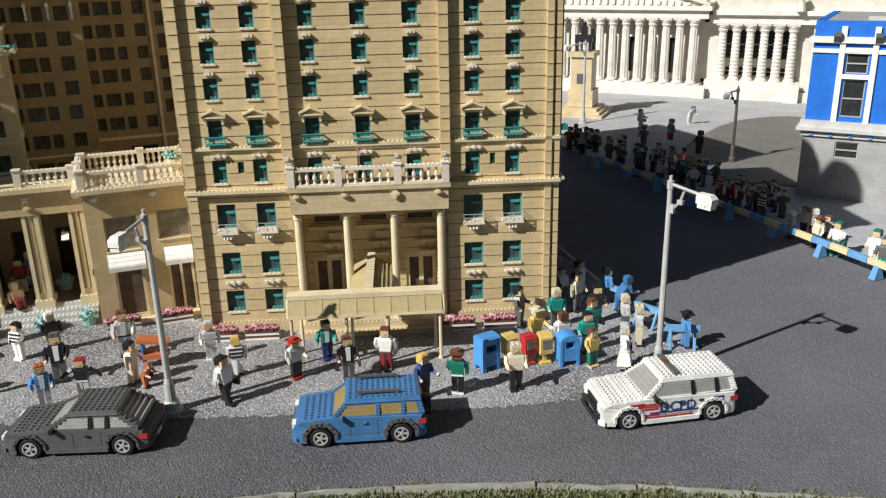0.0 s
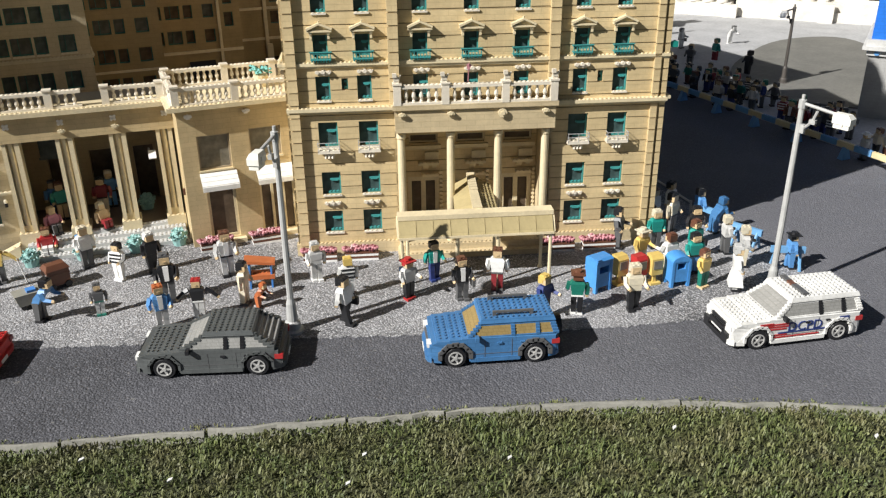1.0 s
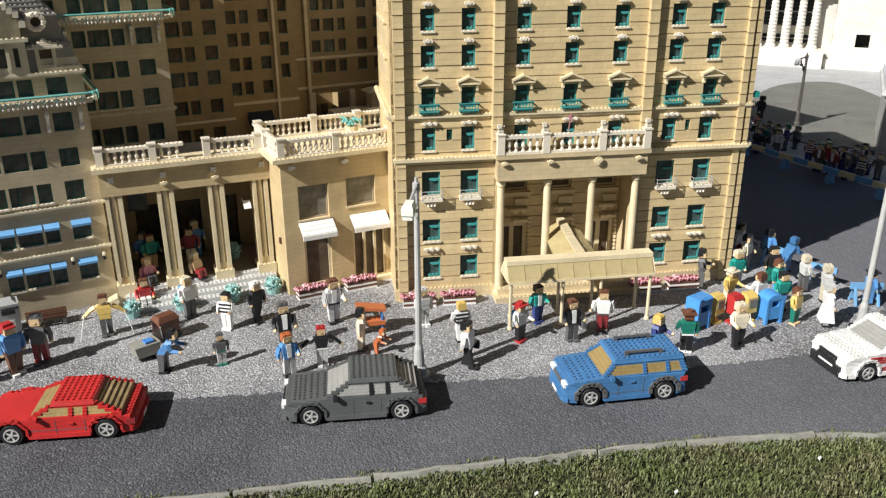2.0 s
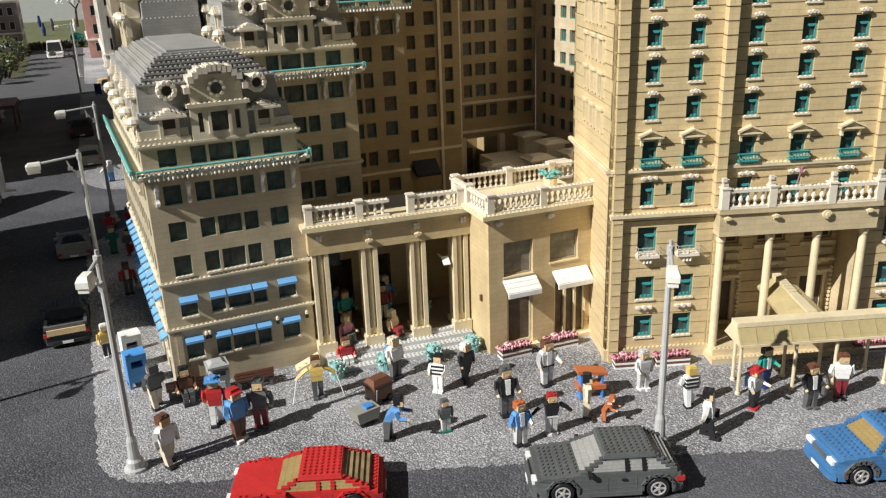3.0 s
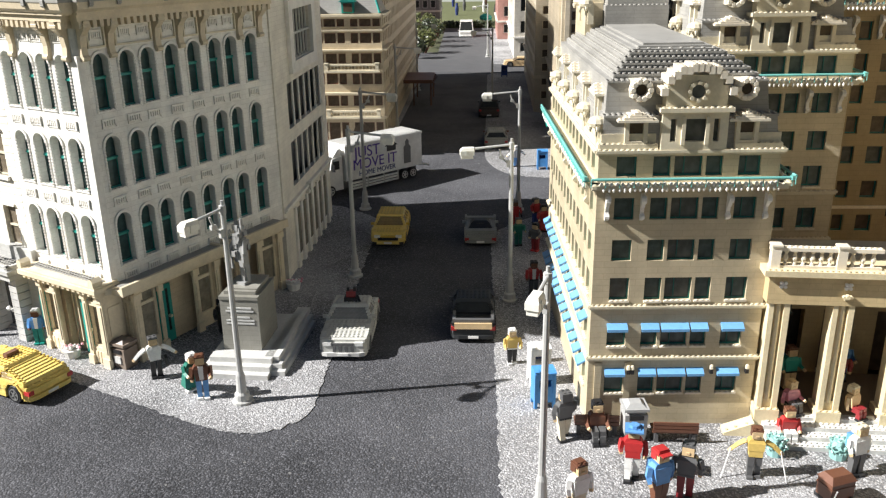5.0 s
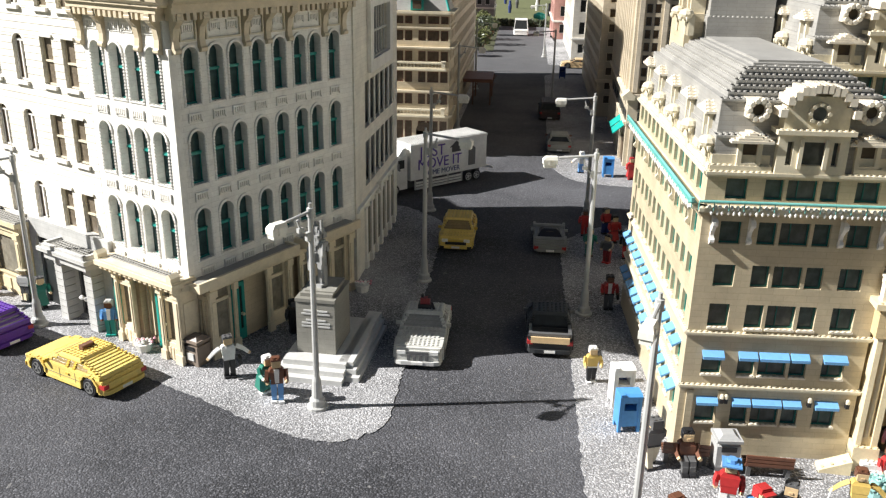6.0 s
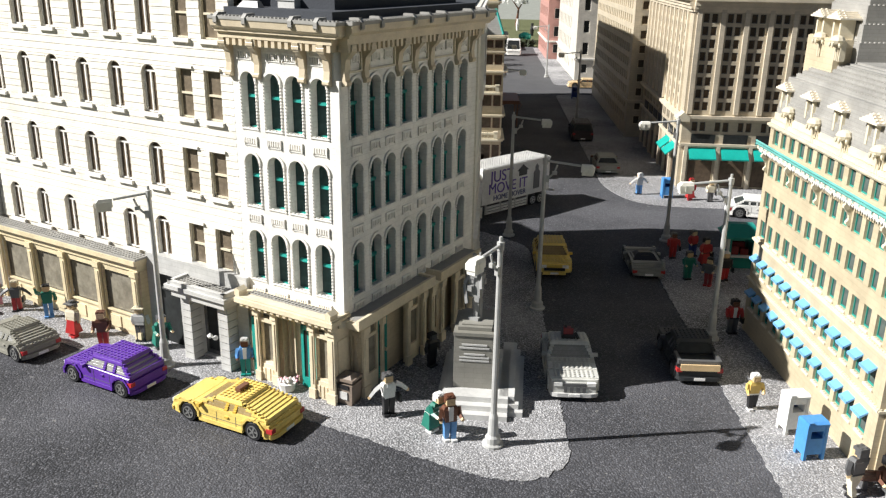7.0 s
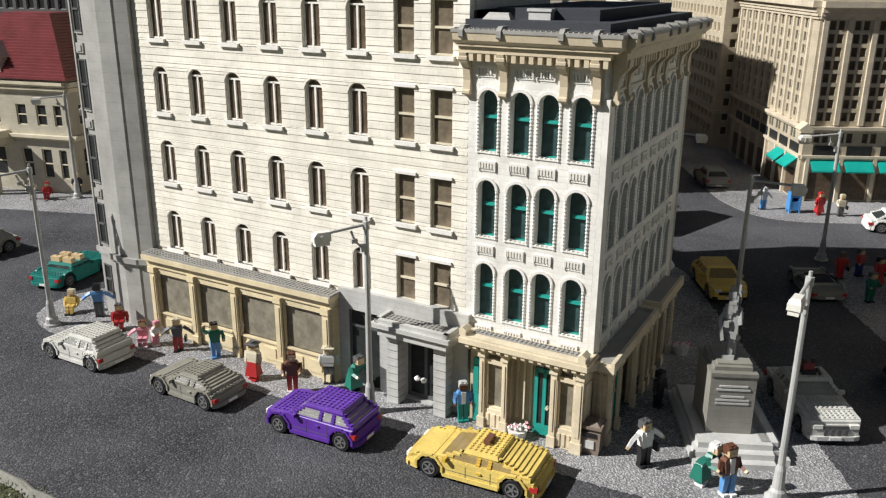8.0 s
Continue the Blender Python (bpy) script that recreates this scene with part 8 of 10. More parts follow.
# ---- buildings further off ----
def storey_block(name, spot, W, D, Z, mat, trim, label, front_cols, side_cols, rows, base=0.0, ledges=(), sides="lr", win=TEAL, glass=GLASS_DARK, roof=ROOF_GREY, pil=None, style="plain"):
    """A plain block with window grids on its front and chosen sides, string courses and a flat roof."""
    b = thing(name, spot, label, "building")
    front, left, right, _ = faces_of(W, D)
    hf = [(a, c, p, q) for a, c in front_cols for p, q in rows]
    hs = [(a, c, p, q) for a, c in side_cols for p, q in rows]
    plain_wall(b, front, 0, W, base, Z, hf, mat)
    plain_wall(b, left, 0, D - 0.0125, base, Z, hs if "l" in sides else [], mat)
    plain_wall(b, right, 0.0125, D, base, Z, hs if "r" in sides else [], mat)
    part("wall", Shape().box(0.0125, W - 0.0125, D - 0.012, D, base, Z), mat, b)
    part("lining", Shape().box(0.014, W - 0.014, 0.0125, 0.02, base, Z - 0.02).box(0.014, 0.022, 0.02, D - 0.02, base, Z - 0.02).box(W - 0.022, W - 0.014, 0.02, D - 0.02, base, Z - 0.02), GLASS_DARK, b)
    part("roof", Shape().box(0.0125, W - 0.0125, 0.022, D - 0.013, Z - 0.018, Z - 0.006), roof, b)
    for m, hs_, length, use in ((front, hf, W, True), (left, hs, D, "l" in sides), (right, hs, D, "r" in sides)):
        if use:
            for a, c, p, q in hs_:
                window(b, m, a, c, p, q, win, glass, style, 0.004)
        for z, h, out in ledges:
            ledge(b, m, -0.002, length + 0.002, z, h, out, trim, "string_course", False)
        if pil and use:
            for x in pil[0] if m is front else pil[1]:
                part("pilaster", shared(("far_pilaster", name, pil[2], pil[3]), lambda: Shape().box(-0.008, 0.008, -0.008, 0, pil[2], pil[3]), trim), None, b, m=m @ Matrix.Translation((x, 0, 0)))
    return b, front, left, right


OFFICE_SAND = brick_plastic("office_bricks", (0.54, 0.47, 0.35))
OFFICE_TRIM = brick_plastic("office_trim", (0.68, 0.595, 0.455), brick=(0.09, 0.0192))


def office_block():
    cols, scols = [], []
    for i in range(7):
        x = 0.033 + i * 0.078
        cols += [(x, x + 0.019), (x + 0.027, x + 0.046)]
    for i in range(10):
        x = 0.03 + i * 0.078
        scols += [(x, x + 0.019), (x + 0.027, x + 0.046)]
    rows = [(0.20, 0.232)] + [(0.272 + i * 0.0415, 0.272 + i * 0.0415 + 0.029) for i in range(8)]
    b, front, left, _ = storey_block("office_block", at(-0.500, 3.57, 0, -2), 0.58, 0.86, 0.655, OFFICE_SAND, OFFICE_TRIM, "sand-coloured toy-brick office block with teal shop awnings", cols, scols, rows, 0.0, ((0.150, 0.008, 0.010), (0.245, 0.010, 0.016), (0.605, 0.012, 0.012), (0.632, 0.02, 0.03)), "l", DARK_GREY, GLASS_BROWN, pil=([0.018 + i * 0.078 for i in range(8)], [0.014 + i * 0.078 for i in range(11)], 0.26, 0.605))
    for m, n, x_first in ((front, 5, 0.03), (left, 7, 0.082)):
        for i in range(n):
            x = x_first + i * 0.110
            part("shop_pane", shared(("shop_pane",), lambda: Shape().box(0.004, 0.086, -0.003, -0.001, 0.008, 0.098), GLASS_BROWN), None, b, m=m @ Matrix.Translation((x, 0, 0)))
            part("upper_pane", shared(("upper_pane",), lambda: Shape().box(0.004, 0.086, -0.003, -0.001, 0.158, 0.190), GLASS_DARK), None, b, m=m @ Matrix.Translation((x, 0, 0)))
            part("pier", shared(("office_pier",), lambda: Shape().box(-0.012, 0.0, -0.010, 0, 0, 0.150), OFFICE_TRIM), None, b, m=m @ Matrix.Translation((x - 0.004, 0, 0)))
            if m is front or i > 4:
                awning(b, m, x - 0.001, x + 0.090, 0.146, TEAL_AWNING, 0.040, 0.034)
    part("corner_hood", Shape().box(-0.02, 0.02, -0.02, 0.03, 0.235, 0.245).prism([(-0.025, 0.245), (0.025, 0.245), (0.0, 0.268)], -0.02, 0.03, "y"), BUFF_TRIM, b)


TEAL_AWNING = plain_plastic("awning_teal", (0.01, 0.36, 0.30))
office_block()

rows7 = [(0.06 + i * 0.062, 0.06 + i * 0.062 + 0.038) for i in range(12)]
storey_block("office_block", at(-0.53, 4.46, 0, -1), 0.6, 1.30, 0.80, OFFICE_SAND, OFFICE_TRIM, "sand-coloured toy-brick office block further down the street", [(0.03 + i * 0.06, 0.06 + i * 0.06) for i in range(9)], [(0.03 + i * 0.062, 0.062 + i * 0.062) for i in range(20)], rows7, 0.0, ((0.16, 0.008, 0.01), (0.76, 0.02, 0.02)), "l", SAND_TRIM, GLASS_BROWN)
storey_block("town_house", at(-0.545, 6.37, 0, 0), 0.7, 1.25, 0.62, brick_plastic("pale_house_bricks", (0.66, 0.62, 0.54)), WHITE_TRIM, "pale cream town house at the end of the street", [(0.04 + i * 0.09, 0.08 + i * 0.09) for i in range(7)], [(0.05 + i * 0.1, 0.09 + i * 0.1) for i in range(9)], [(0.05, 0.11), (0.17, 0.25), (0.31, 0.39), (0.45, 0.53)], 0.0, ((0.14, 0.008, 0.012), (0.58, 0.02, 0.02)), "l", WHITE_TRIM, GLASS_DARK)
storey_block("town_house", at(-0.628, 7.66, 0, 0), 0.7, 0.9, 0.55, brick_plastic("rose_bricks", (0.50, 0.27, 0.23)), WHITE_TRIM, "rose red town house at the end of the street", [(0.05 + i * 0.1, 0.10 + i * 0.1) for i in range(6)], [(0.05 + i * 0.1, 0.10 + i * 0.1) for i in range(8)], [(0.05, 0.12), (0.18, 0.26), (0.32, 0.40)], 0.0, ((0.14, 0.008, 0.012), (0.52, 0.02, 0.02)), "l", WHITE_TRIM, GLASS_DARK)
storey_block("brick_house", at(-1.49, 8.76, 0, 0), 0.345, 0.5, 0.50, brick_plastic("slate_bricks", (0.26, 0.25, 0.24)), WHITE_TRIM, "dark grey brick house with white window frames", [(0.035 + i * 0.075, 0.080 + i * 0.075) for i in range(4)], [(0.05 + i * 0.1, 0.09 + i * 0.1) for i in range(4)], [(0.04, 0.12), (0.18, 0.25), (0.30, 0.37), (0.41, 0.46)], 0.0, ((0.15, 0.008, 0.012), (0.42, 0.02, 0.02)), "r", WHITE, GLASS_DARK)


def teal_roof_house():
    cols = [(0.05 + i * 0.125 + a, 0.05 + i * 0.125 + b) for i in range(4) for a, b in ((0.0, 0.026), (0.032, 0.072), (0.078, 0.104))]
    rows = [(0.055, 0.125), (0.185, 0.222), (0.262, 0.300), (0.335, 0.370), (0.405, 0.440), (0.462, 0.488)]
    b, *_ = storey_block("mansion_block", at(-1.655, 3.62), 0.535, 0.20, 0.505, SAND, SAND_TRIM, "buff toy-brick mansion block with a teal-trimmed grey roof", cols, [(0.03 + i * 0.06, 0.06 + i * 0.06) for i in range(3)], rows, 0.0, ((0.142, 0.006, 0.012), (0.228, 0.006, 0.012), (0.380, 0.005, 0.016), (0.447, 0.005, 0.008), (0.496, 0.008, 0.014)), "r", BROWN, GLASS_BROWN)
    for z in (0.148, 0.312):
        balustrade(b, at(0, -0.018), 0.33, 0.52, z, 0.022, BUFF_TRIM, (0.335, 0.515), pitch=0.012)
        part("balcony", Shape().box(0.325, 0.525, -0.022, 0, z - 0.006, z), BUFF_TRIM, b)
    part("mansard", Shape().wedge(0.004, 0.531, 0.004, 0.196, 0.506, 0.575, (0.03, 0.505, 0.035, 0.17)), ROOF_GREY, b)
    part("roof_trim", Shape().box(0.026, 0.509, 0.030, 0.036, 0.573, 0.584).box(0.503, 0.509, 0.036, 0.17, 0.573, 0.584).rod((0.53, 0.004, 0.507), (0.507, 0.033, 0.578), 0.004).stud_row(0.03, 0.5, 0.033, 0.584, 0, 0.03), TEAL, b)
    for x in (0.12, 0.27, 0.42):
        d = part("dormer", Shape().box(x - 0.022, x + 0.022, -0.004, 0.05, 0.508, 0.545).prism([(x - 0.032, 0.545), (x + 0.032, 0.545), (x, 0.568)], -0.010, 0.05, "y"), TEAL, b)
        part("pane", Shape().box(x - 0.015, x + 0.015, -0.006, -0.003, 0.512, 0.54), GLASS_BROWN, d)
    part("arch_door", Shape().box(0.42, 0.48, -0.004, -0.001, 0.0, 0.09).turned(0.45, 0.09, ((0.03, -0.004), (0.03, -0.001)), 16, 0, "y"), GLASS_BROWN, b)
    storey_block("apartment_block", at(-1.70, 3.83), 0.56, 1.75, 0.92, SAND, SAND_TRIM, "tall sand-coloured apartment block along the side street", [(0.04 + i * 0.06, 0.07 + i * 0.06) for i in range(8)], [(0.03 + i * 0.058, 0.055 + i * 0.058) for i in range(29)], [(0.05 + i * 0.066, 0.05 + i * 0.066 + 0.042) for i in range(13)], 0.0, ((0.155, 0.007, 0.01), (0.60, 0.007, 0.012), (0.89, 0.02, 0.02)), "r", DARK_GREY, GLASS_BROWN)
    s = thing("shop_canopy", at(-1.152, 4.64), "brown timber shop canopy with a slatted edge on posts", "canopy")
    part("canopy_top", Shape().box(0.0, 0.150, 0, 0.26, 0.116, 0.124), BROWN, s)
    for y in (0.0, 0.065, 0.13, 0.195, 0.252):
        part("rafter", shared(("rafter",), lambda: Shape().box(-0.004, 0.156, -0.004, 0.004, 0.108, 0.116), BROWN), None, s, m=Matrix.Translation((0, y + 0.004, 0)))
    for x, y in ((0.060, 0.01), (0.060, 0.25), (0.142, 0.01), (0.142, 0.25)):
        part("post", shared(("canopy_leg",), lambda: Shape().rod((0, 0, PAVE), (0, 0, 0.108), 0.0035, 6).rod((0, 0, 0.075), (0.022, 0, 0.108), 0.0022, 5), BROWN), None, s, m=Matrix.Translation((x, y, 0)))


teal_roof_house()


HOUSE_WALL = brick_plastic("pale_stone_bricks", (0.50, 0.46, 0.365))


def red_house():
    b, *_ = storey_block("mansion", at(-3.42, 3.68, 0, -15), 0.50, 0.40, 0.385, HOUSE_WALL, BUFF_TRIM, "buff toy-brick mansion with a dark red hipped roof", [(0.06, 0.10), (0.15, 0.22), (0.29, 0.33), (0.37, 0.41), (0.44, 0.47)], [(0.05 + i * 0.09, 0.09 + i * 0.09) for i in range(4)], [(0.05, 0.15), (0.23, 0.30)], 0.0, ((0.19, 0.010, 0.018), (0.35, 0.008, 0.012), (0.368, 0.010, 0.02)), "r", BUFF_TRIM, GLASS_DARK, style="double")
    roof = Shape()
    for i in range(22):
        k = i * 0.0082 - 0.022
        roof.box(k, 0.50 - k, k, 0.40 - k, 0.386 + i * 0.0092, 0.386 + i * 0.0092 + 0.0098)
    part("hip_roof", roof, RED_ROOF, b, "dark red stepped hip roof")
    d = part("roof_dormer", Shape().box(0.16, 0.26, -0.01, 0.12, 0.385, 0.45).prism([(0.15, 0.45), (0.27, 0.45), (0.21, 0.50)], -0.016, 0.14, "y"), BUFF_TRIM, b)
    part("pane", Shape().box(0.185, 0.235, -0.013, -0.009, 0.39, 0.44), GLASS_DARK, d)
    part("porch", Shape().box(0.12, 0.26, -0.10, 0.0, 0.165, 0.19).box(0.13, 0.15, -0.09, -0.07, 0, 0.165).box(0.23, 0.25, -0.09, -0.07, 0, 0.165), BUFF_TRIM, b)
    part("porch_roof", Shape().wedge(0.115, 0.265, -0.105, 0.0, 0.19, 0.21, (0.13, 0.25, -0.09, 0.0)), BUFF_TRIM, b)
    storey_block("tower_block", at(-3.6, 4.3, 0, -15), 0.7, 0.3, 0.95, DARK_GREY, GREY, "dark tower block behind the mansion", [(0.04 + i * 0.05, 0.075 + i * 0.05) for i in range(12)], [(0.05, 0.09)], [(0.3 + i * 0.07, 0.35 + i * 0.07) for i in range(8)], 0.0, (), "", GREY, GLASS_DARK)


red_house()


# ---- the museum and the blue house across the avenue ----
MUSEUM_STONE = brick_plastic("museum_bricks", (0.70, 0.66, 0.575), brick=(0.05, 0.0128))
MUSEUM_TRIM = plain_plastic("museum_trim", (0.74, 0.70, 0.62))


def museum():
    b = thing("museum", at(2.69, 3.31, 0, -50), "white toy-brick museum with a long row of fluted columns", "building")
    part("stylobate", Shape().box(-1.3, -0.02, -0.04, 0.3, 0, 0.035).box(-1.3, -0.02, -0.02, 0.3, 0.035, 0.062).box(0.0, 1.0, -0.02, 0.3, 0, 0.045).box(0.0, 1.0, 0.0, 0.3, 0.045, 0.085), MUSEUM_TRIM, b)
    part("pedestal", Shape().box(-0.045, 0.015, -0.06, -0.041, 0, 0.062), MUSEUM_TRIM, b)
    part("pedestal", Shape().box(0.37, 0.43, -0.05, -0.021, 0, 0.085), MUSEUM_TRIM, b)

    def col(h):
        wavy = [(0.020 - 0.0035 * k / 24 + (0.0016 if k % 2 else -0.0012), 0.018 + (h - 0.055) * k / 24) for k in range(25)] if h < 0.26 else [(0.020, 0.016), (0.0195, h * 0.5), (0.0165, h - 0.035)]
        s = Shape().turned(0, 0, ((0.026, 0), (0.026, 0.006), (0.023, 0.012), *wavy, (0.018, h - 0.030), (0.024, h - 0.022), (0.019, h - 0.018), (0.027, h - 0.006), (0.027, h)), 14)
        for i in range(10 if h > 0.26 else 0):
            a = 2 * math.pi * i / 10
            s.rod((0.0195 * math.cos(a), 0.0195 * math.sin(a), 0.02), (0.0165 * math.cos(a), 0.0165 * math.sin(a), h - 0.04), 0.0028, 5)
        return s.box(-0.028, 0.028, -0.028, 0.028, h, h + 0.008)
    for i in range(14):
        part("column", shared(("museum_column", 1), lambda: col(0.297), MUSEUM_TRIM), None, b, m=Matrix.Translation((-0.063 - i * 0.0655, 0.0, 0.062)))
    for i in range(6):
        part("column", shared(("museum_column", 2), lambda: col(0.252), MUSEUM_TRIM), None, b, m=Matrix.Translation((0.065 + i * 0.062, 0.03, 0.085)))
    holes = [(0.075 + i * 0.062, 0.115 + i * 0.062, 0.18, 0.315) for i in range(5)] + [(0.08 + i * 0.062, 0.110 + i * 0.062, 0.10, 0.145) for i in range(5)]
    plain_wall(b, at(0, 0.065), -0.03, 0.46, 0.08, 0.345, holes, MUSEUM_STONE)
    plain_wall(b, at(0, 0.02), 0.46, 1.0, 0.08, 0.345, [(0.56, 0.62, 0.10, 0.16)], MUSEUM_STONE)
    plain_wall(b, at(0, 0.060), -1.3, -0.03, 0.06, 0.37, [(-1.2 + i * 0.1, -1.15 + i * 0.1, 0.10, 0.27) for i in range(11)], MUSEUM_STONE)
    part("lining", Shape().box(-1.3, 1.0, 0.09, 0.10, 0.0, 0.37), GLASS_DARK, b)
    for a, c, p, q in holes:
        window(b, at(0, 0.065), a, c, p, q, LIGHT_GREY, GLASS_DARK, "double", 0.004)
    part("entablature", Shape().box(-1.3, 0.005, -0.03, 0.12, 0.367, 0.405).box(-1.3, 0.02, -0.05, 0.12, 0.405, 0.425).box(0.005, 1.0, 0.0, 0.12, 0.345, 0.385).box(0.02, 1.0, -0.02, 0.12, 0.385, 0.405), MUSEUM_TRIM, b)
    part("pediment", Shape().prism([(-1.10, 0.425), (0.0, 0.425), (-0.02, 0.44), (-0.55, 0.60), (-1.08, 0.44)], -0.02, 0.12, "y"), MUSEUM_STONE, b)
    part("cornice", Shape().prism([(0.01, 0.425), (0.012, 0.438), (-0.55, 0.615), (-0.55, 0.60)], -0.05, 0.12, "y"), MUSEUM_TRIM, b)
    part("attic", Shape().box(0.02, 1.0, 0.02, 0.2, 0.405, 0.62).box(-1.3, 0.02, 0.12, 0.2, 0.405, 0.62), MUSEUM_STONE, b)
    relief = Shape()
    rnd = random.Random(8)
    for i in range(26):
        x = -1.0 + i * 0.036
        relief.box(x, x + rnd.uniform(0.01, 0.02), -0.03, -0.02, 0.43, 0.435 + rnd.uniform(0.2, 0.5) * max(0.01, 0.10 - abs(x + 0.55) * 0.2))
    tagged(part("relief", relief, MUSEUM_TRIM, b), kind="stuff")
    for x in (-0.01, 0.40):
        part("finial", Shape().turned(x, -0.03, ((0.02, 0.425 if x < 0 else 0.405), (0.012, 0.445), (0.02, 0.47), (0.004, 0.49)), 9), MUSEUM_TRIM, b)
    g = thing("monument", at(1.962, 3.21, 0, -45), "tan stepped monument with a dark rider on top", "monument")
    for i in range(3):
        part("step", Shape().box(-0.11 + i * 0.015, 0.11 - i * 0.015, -0.11 + i * 0.015, 0.11 - i * 0.015, i * 0.012 + PAVE, i * 0.012 + 0.012 + PAVE).stud_grid(-0.105 + i * 0.015, 0.105 - i * 0.015, -0.108 + i * 0.015, -0.098 + i * 0.015, i * 0.012 + 0.012 + PAVE), CREAM, g)
    part("shaft", Shape().box(-0.055, 0.055, -0.055, 0.055, 0.039, 0.11).box(-0.045, 0.045, -0.045, 0.045, 0.11, 0.25).box(-0.055, 0.055, -0.055, 0.055, 0.25, 0.27), CREAM, g)
    part("plaque", Shape().box(-0.018, 0.018, -0.049, -0.044, 0.14, 0.18), DARK_GREY, g)
    single("statue", Shape().box(-0.04, 0.035, -0.014, 0.014, 0.04, 0.07).box(-0.038, -0.028, -0.012, 0.012, 0, 0.04).box(0.02, 0.03, -0.012, 0.012, 0, 0.04).box(0.028, 0.045, -0.010, 0.010, 0.06, 0.095).box(-0.014, 0.010, -0.012, 0.012, 0.068, 0.105).turned(-0.002, 0, ((0.008, 0.105), (0.009, 0.118), (0.004, 0.124)), 8), BLACK, at(1.962, 3.21, 0.27, -45), "dark plain statue on the tan monument", "statue")
    h = thing("blue_house", at(1.82, 1.80, 0, -52), "bright blue house with white pilasters on a grey base", "building")
    W, D = 0.62, 0.40
    plain_wall(h, at(0, 0), 0.0, W, 0.0, 0.192, [(0.085, 0.145, 0.120, 0.166), (0.33, 0.39, 0.12, 0.166)], STONE_GREY)
    part("wall", Shape().box(0, 0.012, 0.0125, D, 0, 0.192), STONE_GREY, h)
    part("frieze", Shape().box(-0.006, W, -0.008, D, 0.178, 0.194).box(-0.018, W, -0.022, D, 0.194, 0.204).box(-0.010, W, -0.014, D, 0.204, 0.222), LIGHT_GREY, h)
    for i in range(12):
        part("frieze_dot", shared(("frieze_dot",), lambda: Shape().turned(0, 0, ((0.007, -0.003), (0.007, 0.001)), 10, 0, "y"), MID_BLUE), None, h, m=Matrix.Translation((0.02 + i * 0.05, -0.008, 0.186)))
    holes = [(x, x + 0.055, z0, z1) for x in (0.085, 0.33) for z0, z1 in ((0.235, 0.335), (0.352, 0.405))]
    plain_wall(h, at(0, 0), 0.0, W, 0.222, 0.475, holes, BLUE_WALL)
    part("wall", Shape().box(0, 0.012, 0.0125, D, 0.222, 0.475), BLUE_WALL, h)
    for x in (0.066, 0.146, 0.311, 0.391):
        part("pilaster", shared(("blue_pilaster",), lambda: Shape().box(0, 0.014, -0.007, 0, 0.222, 0.475), WHITE_TRIM), None, h, m=Matrix.Translation((x, 0, 0)))
    for x in (0.08, 0.325):
        for z in (0.338, 0.408):
            part("lintel", shared(("blue_lintel",), lambda: Shape().box(0, 0.066, -0.006, 0, 0, 0.012), WHITE_TRIM), None, h, m=Matrix.Translation((x, 0, z)))
    part("band", Shape().box(-0.004, W, -0.005, 0.0, 0.405, 0.416).box(-0.008, W, -0.012, D, 0.432, 0.448), WHITE_TRIM, h)
    for a, c, p, q in holes + [(0.085, 0.145, 0.120, 0.166), (0.33, 0.39, 0.12, 0.166)]:
        window(h, at(0, 0), a, c, p, q, GREY, GLASS_DARK, "double", 0.003)
    part("lining", Shape().box(0.014, W, 0.0125, 0.02, 0.0, 0.46), GLASS_DARK, h)
    part("roof", Shape().box(0.0, W, 0.02, D, 0.475, 0.485).box(0.0, W, 0.0, 0.02, 0.475, 0.488).box(0, 0.02, 0.02, D, 0.475, 0.488), BLUE_WALL, h)
    part("roof_deck", Shape().box(0.021, W, 0.021, D, 0.4855, 0.4865).box(0.12, 0.18, 0.08, 0.14, 0.4865, 0.496), GREY, h)
    for x in (0.05, 0.15, 0.30, 0.40):
        part("roof_bracket", shared(("roof_bracket",), lambda: Shape().prism([(0, 0.43), (-0.016, 0.45), (-0.016, 0.46), (0, 0.46)], 0, 0.018, "x"), DARK_GREY), None, h, m=Matrix.Translation((x, -0.010, 0)))


BLUE_WALL = brick_plastic("blue_bricks", (0.006, 0.145, 0.60), 0.6)
museum()


# ---- the far end of the side street ----
def shrub(x, y, h, mat, seed, label="ragged olive shrub with bare twigs by the road"):
    t = thing("shrub", at(x, y, PAVE), label, "shrub", "shrubs")
    rnd = random.Random(seed)
    s = Shape()
    for i in range(5):
        a = rnd.uniform(0, 6.28)
        s.rod((0, 0, 0), (0.3 * h * math.cos(a), 0.3 * h * math.sin(a), h * rnd.uniform(0.5, 0.8)), 0.006, 5, 0.002)
    part("stem", s, BROWN, t)
    s = Shape()
    for i in range(150):
        a, r, z = rnd.uniform(0, 6.28), h * 0.42 * rnd.random() ** 0.5, h * rnd.uniform(0.3, 1.0)
        r *= 1.15 - abs(z / h - 0.6)
        p = Vector((r * math.cos(a), r * math.sin(a), z))
        q = p + Vector((rnd.uniform(-1, 1), rnd.uniform(-1, 1), rnd.uniform(-0.3, 1))) * 0.022
        s.rod(tuple(p), tuple(q), 0.009, 5, 0.002)
    tagged(part("foliage", s, mat, t), kind="stuff")


